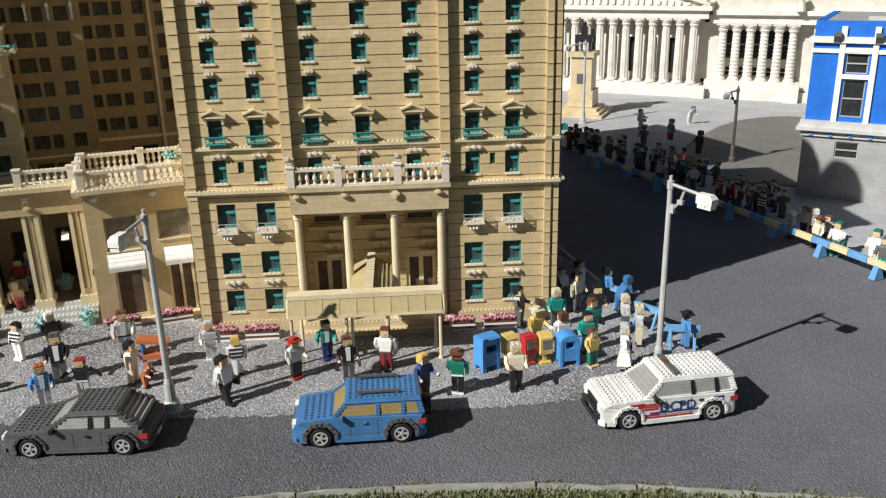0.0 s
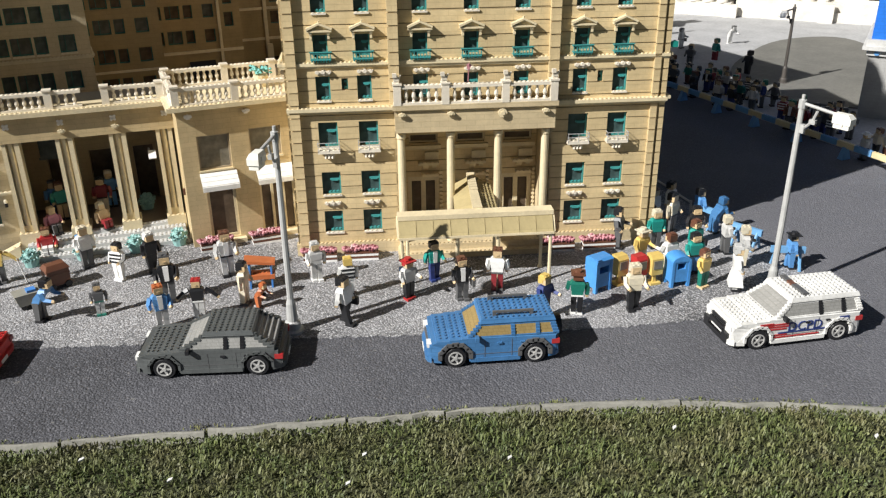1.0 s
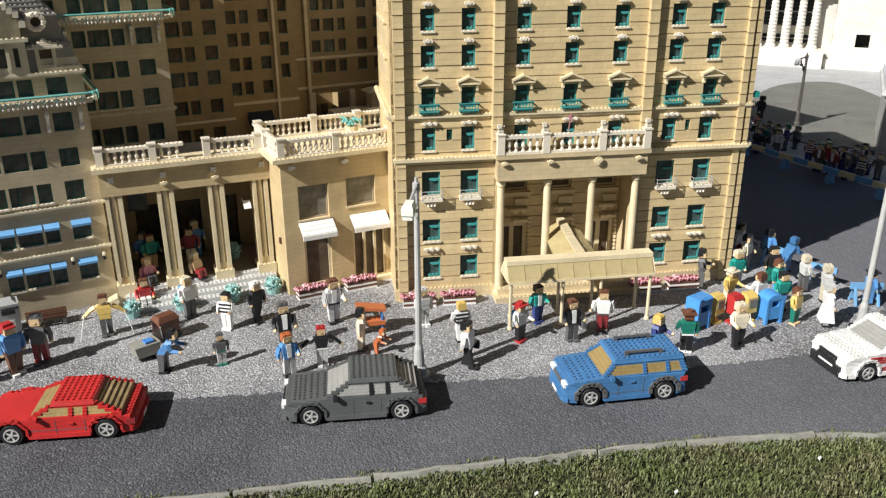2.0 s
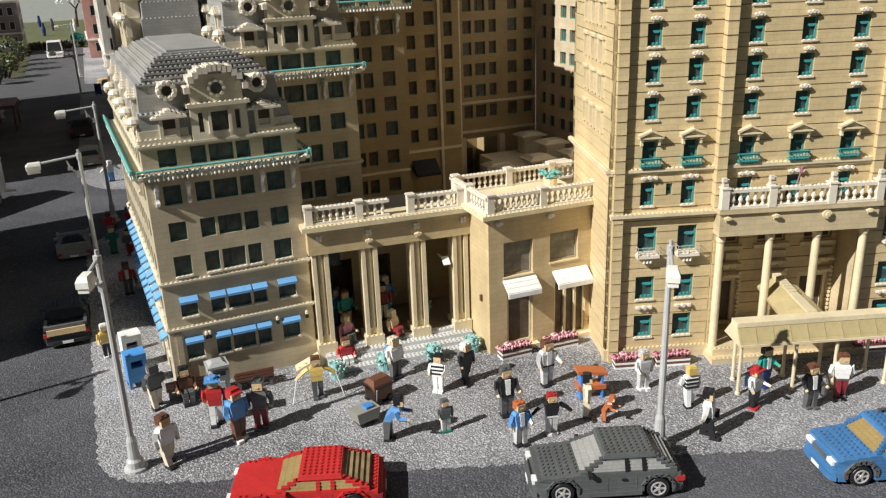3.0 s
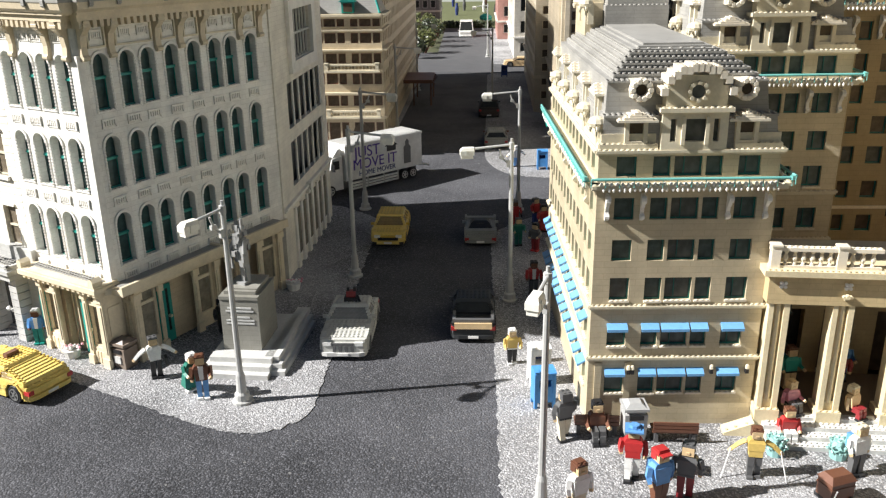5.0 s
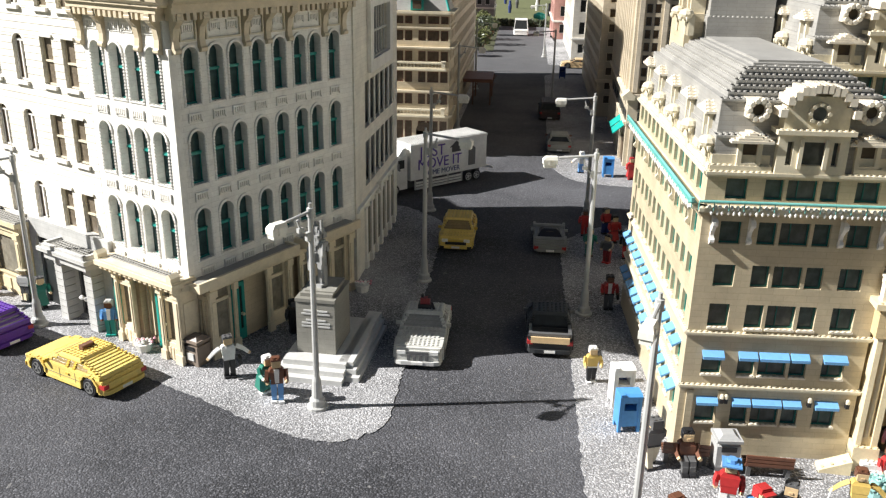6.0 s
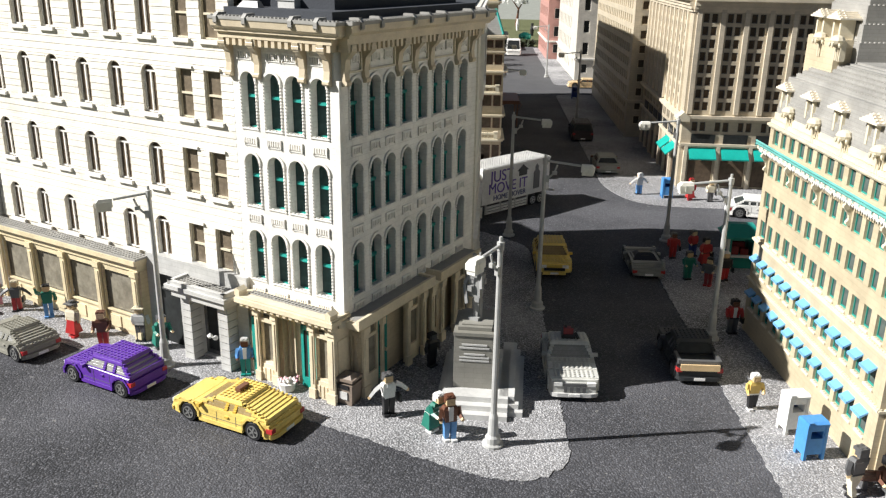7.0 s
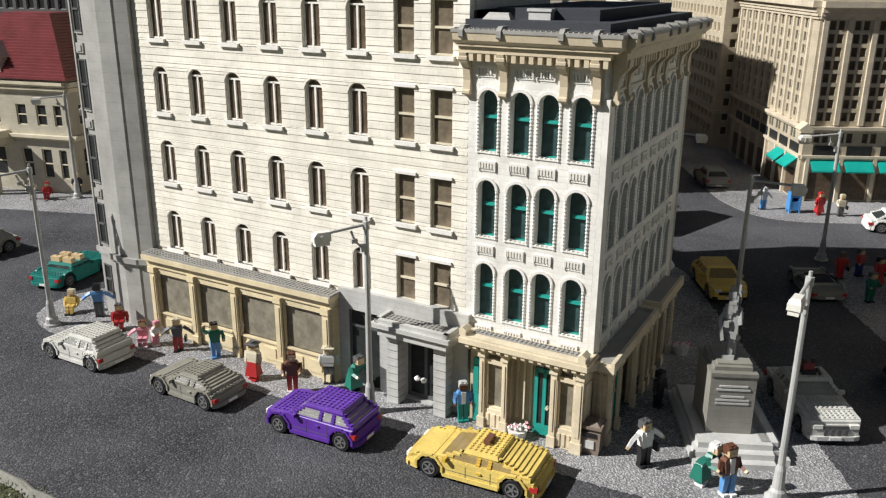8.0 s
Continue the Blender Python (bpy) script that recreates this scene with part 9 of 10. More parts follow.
OLIVE_LEAF = plain_plastic("olive_leaf", (0.13, 0.145, 0.05))
DARK_LEAF = plain_plastic("dark_leaf", (0.045, 0.06, 0.025))
for k, (x, y, h) in enumerate(((-1.16, 6.75, 0.16), (-1.14, 7.15, 0.20), (-1.22, 7.5, 0.22), (-1.20, 6.45, 0.13), (-1.13, 7.85, 0.14))):
    shrub(x, y, h, OLIVE_LEAF if k % 2 == 0 else DARK_LEAF, 30 + k)
hedge = Shape()
hrnd = random.Random(9)
for i in range(420):
    hx, hy, hz = hrnd.uniform(-1.10, -0.66), 8.72 + hrnd.uniform(-0.04, 0.04), hrnd.uniform(0.0, 0.05)
    hedge.rod((hx, hy, hz), (hx + hrnd.uniform(-0.02, 0.02), hy + hrnd.uniform(-0.02, 0.02), hz + 0.022), 0.012, 5, 0.003)
single("hedge", hedge, DARK_LEAF, at(0, 0), "low dark clipped hedge at the end of the road", "hedge", kind="stuff")
for x, y, mat, word in ((-1.02, 10.2, NAVY, "navy"), (-0.95, 10.9, DARK_GREY, "grey"), (-0.72, 10.6, WHITE, "white"), (-0.60, 9.9, BLACK, "black"), (-1.10, 11.6, NAVY, "navy")):
    single("garden_post", Shape().turned(0, 0, ((0.015, 0), (0.022, 0.07), (0.015, 0.10), (0.014, 0.13)), 8), mat, at(x, y, 0.004), f"small {word} garden post standing on the far lawn", "post")
single("garden_tub", Shape().turned(0, 0, ((0.05, 0), (0.065, 0.04), (0.06, 0.06), (0.02, 0.08)), 10), TEAL, at(-0.71, 9.3, 0.004), "bright green covered tub on the lawn", "tub")
blossom_tree = thing("blossom_tree", at(-0.70, 11.3, 0.004), "small white blossoming tree beyond the lawn", "tree")
part("trunk", Shape().rod((0, 0, 0), (0.02, 0, 0.22), 0.02, 7, 0.01).rod((0.02, 0, 0.2), (-0.10, 0, 0.36), 0.01, 6, 0.004).rod((0.02, 0, 0.2), (0.12, 0.03, 0.38), 0.01, 6, 0.004), BROWN, blossom_tree)
crown = Shape()
for i in range(160):
    a, r = hrnd.uniform(0, 6.28), 0.19 * hrnd.random() ** 0.5
    p = Vector((r * math.cos(a), r * math.sin(a) * 0.8, 0.36 + hrnd.uniform(-0.1, 0.12)))
    crown.rod(tuple(p), (p.x + hrnd.uniform(-0.03, 0.03), p.y, p.z + 0.03), 0.014, 5, 0.004)
tagged(part("crown", crown, WHITE, blossom_tree), kind="stuff")
# facades that close the view on both sides of the far lawn
storey_block("town_house", at(-0.42, 8.62, 0, 0), 0.6, 0.9, 0.66, WHITE_BRICK, WHITE_TRIM, "white town house beside the far lawn", [(0.05 + i * 0.1, 0.10 + i * 0.1) for i in range(5)], [(0.05 + i * 0.1, 0.10 + i * 0.1) for i in range(8)], [(0.05, 0.12), (0.18, 0.26), (0.32, 0.40), (0.46, 0.54)], 0.0, ((0.14, 0.008, 0.012), (0.62, 0.02, 0.02)), "l", LIGHT_GREY, GLASS_DARK)
storey_block("town_house", at(-2.42, 8.2, 0, 0), 0.9, 0.9, 0.6, STONE_GREY, WHITE_TRIM, "grey town house with white window frames beyond the shrubs", [(0.05 + i * 0.1, 0.10 + i * 0.1) for i in range(8)], [(0.05 + i * 0.1, 0.10 + i * 0.1) for i in range(8)], [(0.05, 0.12), (0.18, 0.26), (0.32, 0.40), (0.46, 0.54)], 0.0, ((0.14, 0.008, 0.012), (0.56, 0.02, 0.02)), "r", WHITE, GLASS_DARK)

# ---- street furniture ----
def street_lamp(x, y, arm, reach=0.075, h=0.345, label="pale grey street lamp with a curved bracket and boxy white head", metal=None):
    """Tapered pole on a round foot, side arm with bracket, boxy head; arm: the direction in degrees in which it reaches."""
    metal = metal or LAMP_GREY
    l = thing("street_lamp", at(x, y, PAVE, arm), label, "street lamp", "street lamps")
    part("foot", shared(("lamp_foot", metal.name), lambda: Shape().turned(0, 0, ((0.0175, 0), (0.0175, 0.004), (0.013, 0.006), (0.0125, 0.016), (0.009, 0.02), (0.0075, 0.05), (0.0052, 0.058)), 14), metal), None, l)
    part("pole", shared(("lamp_pole", h, metal.name), lambda: Shape().turned(0, 0, ((0.0052, 0.055), (0.0050, 0.15), (0.0042, h - 0.03), (0.0042, h), (0.0026, h + 0.002), (0.0026, h + 0.009)), 10), metal), None, l)
    ax = reach - 0.02
    part("arm", shared(("lamp_arm", h, reach, metal.name), lambda: Shape().rod((0, 0, h - 0.004), (ax, 0, h - 0.010), 0.0026, 8).turned(0, 0, ((0.0058, h - 0.012), (0.0058, h + 0.001)), 8), metal), None, l)
    part("bracket", shared(("lamp_bracket", h, metal.name), lambda: Shape().rod((0.004, 0, h - 0.046), (0.020, 0, h - 0.030), 0.0022, 6).rod((0.020, 0, h - 0.030), (0.026, 0, h - 0.012), 0.0022, 6).box(-0.001, 0.010, -0.003, 0.003, h - 0.050, h - 0.036).box(0.016, 0.026, -0.003, 0.003, h - 0.033, h - 0.026), metal), None, l)
    part("lamp_head", shared(("lamp_head", h, reach), lambda: Shape().box(reach - 0.018, reach + 0.010, -0.0085, 0.0085, h - 0.022, h - 0.013).wedge(reach - 0.018, reach + 0.010, -0.0085, 0.0085, h - 0.013, h - 0.007, (reach - 0.018, reach + 0.004, -0.006, 0.006)).box(reach - 0.016, reach + 0.008, -0.007, 0.007, h - 0.029, h - 0.022).box(reach - 0.004, reach - 0.001, -0.0092, 0.0092, h - 0.024, h - 0.012), LAMP_WHITE), None, l)
    return l


LAMP_GREY = plain_plastic("lamp_grey", (0.46, 0.46, 0.44))
LAMP_WHITE = plain_plastic("lamp_white", (0.80, 0.78, 0.70))
for x, y, arm, reach, h in ((0.043, 1.276, 236, 0.075, 0.326), (0.808, 1.055, 285, 0.072, 0.338), (-0.698, 1.570, 250, 0.058, 0.345), (-1.180, 1.852, 236, 0.070, 0.345), (-1.798, 2.090, 207, 0.080, 0.345), (-2.52, 2.448, 207, 0.075, 0.345),
                             (-1.068, 2.425, -12, 0.095, 0.345), (-1.112, 2.955, -8, 0.095, 0.345), (-0.715, 2.288, 187, 0.095, 0.345), (-0.668, 2.945, 183, 0.095, 0.345), (-1.118, 4.05, 0, 0.095, 0.345), (-0.715, 4.75, 180, 0.095, 0.345), (-1.105, 5.1, 0, 0.095, 0.345), (-0.72, 6.5, 180, 0.095, 0.345), (-2.92, 3.50, 195, 0.09, 0.345), (1.846, 3.013, 180, 0.085, 0.33), (-2.735, 3.40, 200, 0.08, 0.33)):
    street_lamp(x, y, arm, reach, h)
street_lamp(1.922, 2.193, 180, 0.055, 0.245, "dark brown street lamp at the edge of the plaza", plain_plastic("dark_lamp", (0.09, 0.08, 0.07)))


def mailbox(x, y, turn, mat, label, h=0.062, arched=False):
    """Side cheeks that reach the ground, a front with a deep letter slot, a rounded or flat hooded top."""
    m = thing("mailbox", at(x, y, PAVE, turn), label, "mailbox", "mailboxes")
    w, r = 0.035, 0.0150
    lid = h - (0.010 if arched else 0.005)

    def shell():
        s = Shape().box(-w / 2 + 0.004, w / 2 - 0.004, 0.006, r, 0.010, lid).box(-w / 2 + 0.004, w / 2 - 0.004, -r + 0.001, 0.006, 0.010, h * 0.58)
        slot = (-0.010, 0.010) if not arched else (-0.0075, 0.0075)
        s.box(-w / 2 + 0.004, slot[0], -r + 0.001, 0.006, h * 0.58, lid).box(slot[1], w / 2 - 0.004, -r + 0.001, 0.006, h * 0.58, lid)
        return s.box(slot[0], slot[1], -r + 0.001, 0.006, h * 0.78, lid)
    part("body", shared(("mailbox_body", h, arched, mat.name), shell, mat), None, m)
    part("letter_slot", shared(("letter_slot", h), lambda: Shape().box(-0.010, 0.010, 0.0050, 0.0062, h * 0.56, h * 0.80), NAVY), None, m)
    for k in (-1, 1):
        part("side_cheek", shared(("side_cheek", h, mat.name), lambda: Shape().box(-0.0024, 0.0024, -r, r, 0.009, lid).box(-0.0024, 0.0024, -r, -r + 0.007, 0, 0.009).box(-0.0024, 0.0024, r - 0.007, r, 0, 0.009), mat), None, m, m=Matrix.Translation((k * (w / 2 - 0.0022), 0, 0)))
    if arched:
        top = [(-w / 2 * math.cos(math.pi * i / 10), lid + 0.010 * math.sin(math.pi * i / 10)) for i in range(11)]
        part("lid", shared(("mailbox_lid", h, mat.name), lambda: Shape().prism(top, -r, r, "y"), mat), None, m)
    else:
        part("lid", shared(("mailbox_lid", h, mat.name), lambda: Shape().prism([(-r - 0.001, lid), (-r - 0.001, lid + 0.003), (-r + 0.004, h + 0.001), (r - 0.004, h + 0.001), (r, lid + 0.002), (r, lid)], -w / 2 - 0.0005, w / 2 + 0.0005, "x").box(-w / 2 - 0.0005, -w / 2 + 0.007, -r - 0.002, -r + 0.008, h, h + 0.0025), mat), None, m)
    return m


MAIL_BLUE = plain_plastic("mail_blue", (0.075, 0.29, 0.66))
mailbox(0.560, 1.200, 8, MAIL_BLUE, "sky blue toy-brick mailbox on four short legs")
mailbox(0.695, 1.160, -10, MAIL_BLUE, "sky blue toy-brick mailbox with a rounded top", 0.058, True)
mailbox(-0.675, 1.852, 10, MAIL_BLUE, "sky blue toy-brick mailbox beside the corner house", 0.066)
mailbox(-0.677, 1.928, 10, WHITE, "white toy-brick mailbox behind the blue one", 0.072)
mailbox(-0.565, 3.42, 0, MAIL_BLUE, "sky blue mailbox outside the office block", 0.066)
mailbox(-0.632, 5.57, 0, plain_plastic("deep_blue", (0.02, 0.05, 0.22)), "dark blue mailbox in the shade far down the street", 0.066)


def news_box(x, y, turn, mat, label):
    n = thing("newspaper_box", at(x, y, PAVE, turn), label, "newspaper box", "newspaper boxes")
    part("body", Shape().box(-0.011, 0.011, -0.010, 0.010, 0.020, 0.050).wedge(-0.011, 0.011, -0.010, 0.010, 0.050, 0.056, (-0.011, 0.011, -0.004, 0.010)), mat, n)
    part("stand", Shape().box(-0.003, 0.003, -0.003, 0.003, 0.004, 0.020).box(-0.010, 0.010, -0.009, 0.009, 0, 0.004), mat, n)
    part("pane", Shape().box(-0.008, 0.008, -0.0112, -0.0098, 0.032, 0.047), GLASS_SHOP, n)


news_box(0.632, 1.185, 5, RED, "red newspaper box on a short stand")
news_box(0.660, 1.178, -5, YELLOW, "yellow newspaper box on a short stand")
news_box(0.603, 1.20, 5, YELLOW, "yellow newspaper box on a short stand")


def planter(x, y, turn, z=PAVE):
    """White-and-brown striped trough with pink flower heads."""
    p = thing("planter", at(x, y, z, turn), "striped trough full of dusty pink flowers by the wall", "planter", "planters")
    def trough():
        s = Shape()
        for i in range(4):
            s.box(-0.031, 0.031, -0.011, 0.011, i * 0.0045, i * 0.0045 + 0.0038, i % 2)
        return s.box(-0.029, 0.029, -0.009, 0.009, 0, 0.017, 1)
    part("trough", shared(("trough",), trough, WHITE, BROWN), None, p)

    def flowers():
        s = Shape()
        rnd = random.Random(7)
        for i in range(15):
            fx, fy, fz = -0.028 + (i % 8) * 0.0078 + rnd.uniform(-0.002, 0.002), -0.005 + (i // 8) * 0.010 + rnd.uniform(-0.002, 0.002), 0.019 + rnd.uniform(0.0, 0.006)
            k = rnd.choice((0, 0, 0, 1, 2))
            for j in range(6):
                a = 2 * math.pi * j / 6 + i
                s.turned(fx + 0.0048 * math.cos(a), fy + 0.0048 * math.sin(a), ((0.0014, fz - 0.004), (0.0034, fz + 0.0003), (0.0014, fz + 0.0022)), 5, k)
            s.turned(fx, fy, ((0.0026, fz), (0.0022, fz + 0.004)), 5, (k + 2) % 3)
        return s
    tagged(part("blossom_rest", shared(("planter_flowers",), flowers, DUSTY_PINK, PALE_PINK, MAROON), None, p), kind="stuff")


for x, y, turn in ((-0.012, 1.645, 0), (0.086, 1.640, -2), (0.155, 1.512, -18), (0.228, 1.488, -18), (0.580, 1.370, -18), (0.655, 1.345, -18)):
    planter(x, y, turn)


def bush(x, y, z):
    b = thing("bush", at(x, y, z), "pale teal plastic bush in a low tub on the steps", "bush", "bushes by the colonnade")
    part("tub", shared(("bush_tub",), lambda: Shape().turned(0, 0, ((0.012, 0), (0.014, 0.014)), 10), BUSH_TEAL), None, b)

    def leaves():
        s = Shape()
        rnd = random.Random(4)
        for _ in range(90):
            a, e, r = rnd.uniform(0, 6.28), rnd.uniform(-0.2, 1.4), 0.0165 + rnd.uniform(-0.004, 0.002)
            p = Vector((r * math.cos(a) * math.cos(e), r * math.sin(a) * math.cos(e), 0.016 + r * math.sin(e) * 0.9))
            q = p * 1.0 + Vector((rnd.uniform(-1, 1), rnd.uniform(-1, 1), rnd.uniform(0, 1))) * 0.004
            s.rod(tuple(p), tuple(q), 0.0022, 5, 0.0010)
        return s.turned(0, 0, ((0.010, 0.008), (0.0135, 0.018), (0.009, 0.028)), 9)
    tagged(part("leaves", shared(("bush_leaves",), leaves, BUSH_TEAL), None, b), kind="stuff")


porch = at(-0.351, 1.777, 0, -4.5)
for u in (0.004, 0.094, 0.188, 0.268):
    p = porch @ Vector((u + 0.012, -0.064 if u < 0.2 else -0.058, 0))
    bush(p.x, p.y, PAVE)
p = porch @ Vector((0.228, 0.085, 0))
bush(p.x, p.y, 0.0295)


def bench(x, y, turn, mat, label):
    b = thing("bench", at(x, y, PAVE, turn), label, "bench", "benches")
    for i in range(4):
        part("slat", Shape().box(-0.034, 0.034, -0.013 + i * 0.007, -0.008 + i * 0.007, 0.016, 0.0185), mat, b)
    for i in range(3):
        part("slat", Shape().box(-0.034, 0.034, 0.014, 0.0165, 0.020 + i * 0.006, 0.0245 + i * 0.006), mat, b)
    for s in (-1, 1):
        part("leg", Shape().box(s * 0.028 - 0.003, s * 0.028 + 0.003, -0.012, 0.014, 0, 0.016), DARK_GREY, b)


bench(-0.482, 1.752, 178, BROWN, "brown slatted bench by the corner house wall")
bench(-0.598, 1.772, 178, BROWN, "brown slatted bench by the corner house wall")


def cabinet_bin(x, y, turn, mat, door, label, h=0.07):
    c = thing("litter_bin", at(x, y, PAVE, turn), label, "litter bin", "litter bins")
    part("body", Shape().wedge(-0.015, 0.015, -0.014, 0.014, 0.0, 0.010, (-0.0165, 0.0165, -0.0155, 0.0155)).wedge(-0.0165, 0.0165, -0.0155, 0.0155, 0.010, h - 0.016, (-0.0175, 0.0175, -0.0165, 0.0165)).box(-0.014, 0.014, -0.012, 0.014, h - 0.016, h - 0.010), mat, c)
    part("lid", Shape().box(-0.019, 0.019, -0.018, 0.018, h - 0.010, h - 0.0055).wedge(-0.016, 0.016, -0.015, 0.015, h - 0.0055, h, (-0.009, 0.009, -0.008, 0.008)), mat, c)
    part("opening", Shape().box(-0.011, 0.011, -0.0180, -0.0150, h - 0.024, h - 0.0165), BLACK, c)
    part("notice", Shape().box(-0.008, 0.008, -0.0178, -0.0150, 0.012, 0.026), door, c)


cabinet_bin(-0.543, 1.757, 4, GREY, LIGHT_GREY, "grey toy-brick litter bin by the corner house", 0.062)
cabinet_bin(-1.4315, 1.978, -24, plain_plastic("umber", (0.24, 0.19, 0.15)), LIGHT_GREY, "brown toy-brick litter bin with a pale notice", 0.056)

cart = thing("luggage_cart", at(-0.297, 1.602, PAVE, 20) @ Matrix.Scale(0.86, 4), "dark brown luggage trunk on a low cart", "cart")
part("trunk", Shape().box(-0.022, 0.022, -0.016, 0.016, 0.008, 0.042).box(-0.023, 0.023, -0.017, 0.017, 0.030, 0.033), BROWN, cart)
part("lid", Shape().wedge(-0.024, 0.024, -0.018, 0.018, 0.042, 0.052, (-0.018, 0.018, -0.010, 0.010)), BROWN, cart)
part("handle", Shape().rod((-0.02, -0.018, 0.01), (-0.03, -0.034, 0.045), 0.0012, 5), LIGHT_GREY, cart)
for sx in (-1, 1):
    part("wheel", Shape().turned(sx * 0.016, 0.007, ((0.007, -0.019), (0.007, 0.019)), 10, 0, "y"), BLACK, cart)
crate = thing("shopping_trolley", at(-0.342, 1.540, PAVE, 15) @ Matrix.Scale(0.80, 4), "grey tilted trolley with blue goods", "trolley")
part("basket", Shape().wedge(-0.022, 0.024, -0.015, 0.015, 0.010, 0.036, (-0.028, 0.028, -0.018, 0.018)), WARM_GREY, crate)
part("parcel", Shape().box(-0.002, 0.016, -0.012, 0.006, 0.036, 0.041), BLUE, crate)
for sx in (-0.014, 0.016):
    part("wheel", Shape().turned(sx, 0.005, ((0.005, -0.014), (0.005, 0.014)), 8, 0, "y"), BLACK, crate)
stand = thing("vendor_cart", at(0.032, 1.452, PAVE, -15), "orange and blue vendor cart on the pavement", "cart")
part("tray", Shape().box(-0.024, 0.024, -0.012, 0.012, 0.018, 0.026).stud_row(-0.022, 0.022, 0.0, 0.026), ORANGE, stand)
part("canopy", Shape().prism([(-0.026, 0.050), (0.026, 0.044), (0.026, 0.048), (-0.026, 0.056)], -0.013, 0.013, "y"), ORANGE, stand)
part("frame", Shape().box(-0.020, -0.017, -0.010, 0.010, 0.0, 0.052).box(0.017, 0.020, -0.010, 0.010, 0.0, 0.046), BLUE, stand)
tub = thing("flower_tub", at(-1.548, 2.012, PAVE), "pale tub heaped with white and pink blossom", "flower tub", "flower tubs")
part("tub", Shape().turned(0, 0, ((0.013, 0), (0.017, 0.016)), 10), WHITE, tub)
blossom = Shape()
rnd = random.Random(12)
for _ in range(26):
    blossom.turned(rnd.gauss(0, 0.007), rnd.gauss(0, 0.007), [(r_, z_ + 0.018) for r_, z_ in ((0.001, 0.0), (0.0035, 0.003), (0.001, 0.006))], 6, rnd.choice((0, 1)))
tagged(part("blossom", blossom, (WHITE, PINK), tub), kind="stuff")
copy_thing(tub, at(-1.196, 2.345, PAVE))


# ---- memorial with its statue ----
def memorial():
    m = thing("memorial_plinth", at(-1.209, 2.035, PAVE, -4), "grey toy-brick plinth on stepped stone slabs with engraved bars", "memorial")
    for i in range(3):
        k = i * 0.014
        part("step", Shape().box(-0.064 + k * 0.4, 0.062, -0.108 + k, 0.13 - k * 0.5, i * 0.0095, i * 0.0095 + 0.0095), LIGHT_GREY, m)
        part("side_step", shared(("side_step",), lambda: Shape().box(0.062, 0.088, -0.09, 0.13, 0, 0.0095), LIGHT_GREY), None, m, m=Matrix.Translation((-i * 0.0075, i * 0.010, i * 0.0095)))
    part("plinth", Shape().wedge(-0.036, 0.035, -0.048, 0.050, 0.026, 0.128, (-0.036, 0.035, -0.047, 0.049)), GREY_STONE, m)
    part("plinth_cap", Shape().box(-0.037, 0.036, -0.049, 0.051, 0.128, 0.134).box(-0.030, 0.029, -0.038, 0.042, 0.134, 0.1405), GREY_STONE, m)
    part("statue_base", Shape().box(-0.024, 0.030, -0.030, 0.040, 0.1405, 0.143), GREY_STONE, m)
    for i, (z, w) in enumerate(((0.110, 0.022), (0.104, 0.026), (0.092, 0.018), (0.086, 0.026), (0.080, 0.026))):
        part("engraved_bar", Shape().box(-w, w, -0.0486, -0.0462, z, z + 0.003), LIGHT_GREY, m)
    st = Shape()
    srnd = random.Random(17)
    st.box(-0.013, 0.013, -0.013, 0.013, 0.0, 0.005).wedge(-0.003, 0.007, -0.004, 0.008, 0.005, 0.040, (-0.004, 0.012, -0.006, 0.012))
    st.wedge(0.004, 0.013, 0.002, 0.012, 0.005, 0.034, (0.000, 0.012, -0.004, 0.014))
    for i in range(34):
        u = srnd.random()
        wide = 0.019 * (1 - abs(u - 0.45) * 0.9)
        bx, by, bz = srnd.uniform(-wide, wide), srnd.uniform(-0.011, 0.011), 0.036 + u * 0.066
        hw, hd, hh = srnd.choice((0.004, 0.006, 0.008)), srnd.choice((0.004, 0.006)), srnd.choice((0.0024, 0.0048, 0.0072))
        st.box(bx - hw, bx + hw, by - hd, by + hd, bz - hh, bz + hh)
    st.wedge(-0.014, 0.014, -0.009, 0.010, 0.040, 0.082, (-0.011, 0.013, -0.008, 0.009))
    st.rod((-0.013, -0.004, 0.076), (-0.024, -0.012, 0.060), 0.0055, 4).rod((-0.024, -0.012, 0.060), (-0.014, -0.020, 0.030), 0.0050, 4).rod((0.013, -0.002, 0.078), (0.018, -0.010, 0.056), 0.0055, 4)
    st.box(-0.008, 0.008, -0.008, 0.008, 0.084, 0.100).box(-0.0095, -0.004, -0.004, 0.004, 0.098, 0.112).box(0.006, 0.0105, -0.003, 0.004, 0.096, 0.116).box(-0.003, 0.003, -0.004, 0.005, 0.100, 0.105)
    single("statue", st, STATUE_GREY, at(-1.212, 2.030, PAVE + 0.143, -25) @ Matrix.Diagonal((0.74, 0.74, 1.08, 1.0)), "weathered grey plain statue standing on the plinth", "statue")


GREY_STONE = brick_plastic("plinth_grey", (0.27, 0.26, 0.225))
STATUE_GREY = plain_plastic("statue_grey", (0.33, 0.33, 0.32))
memorial()


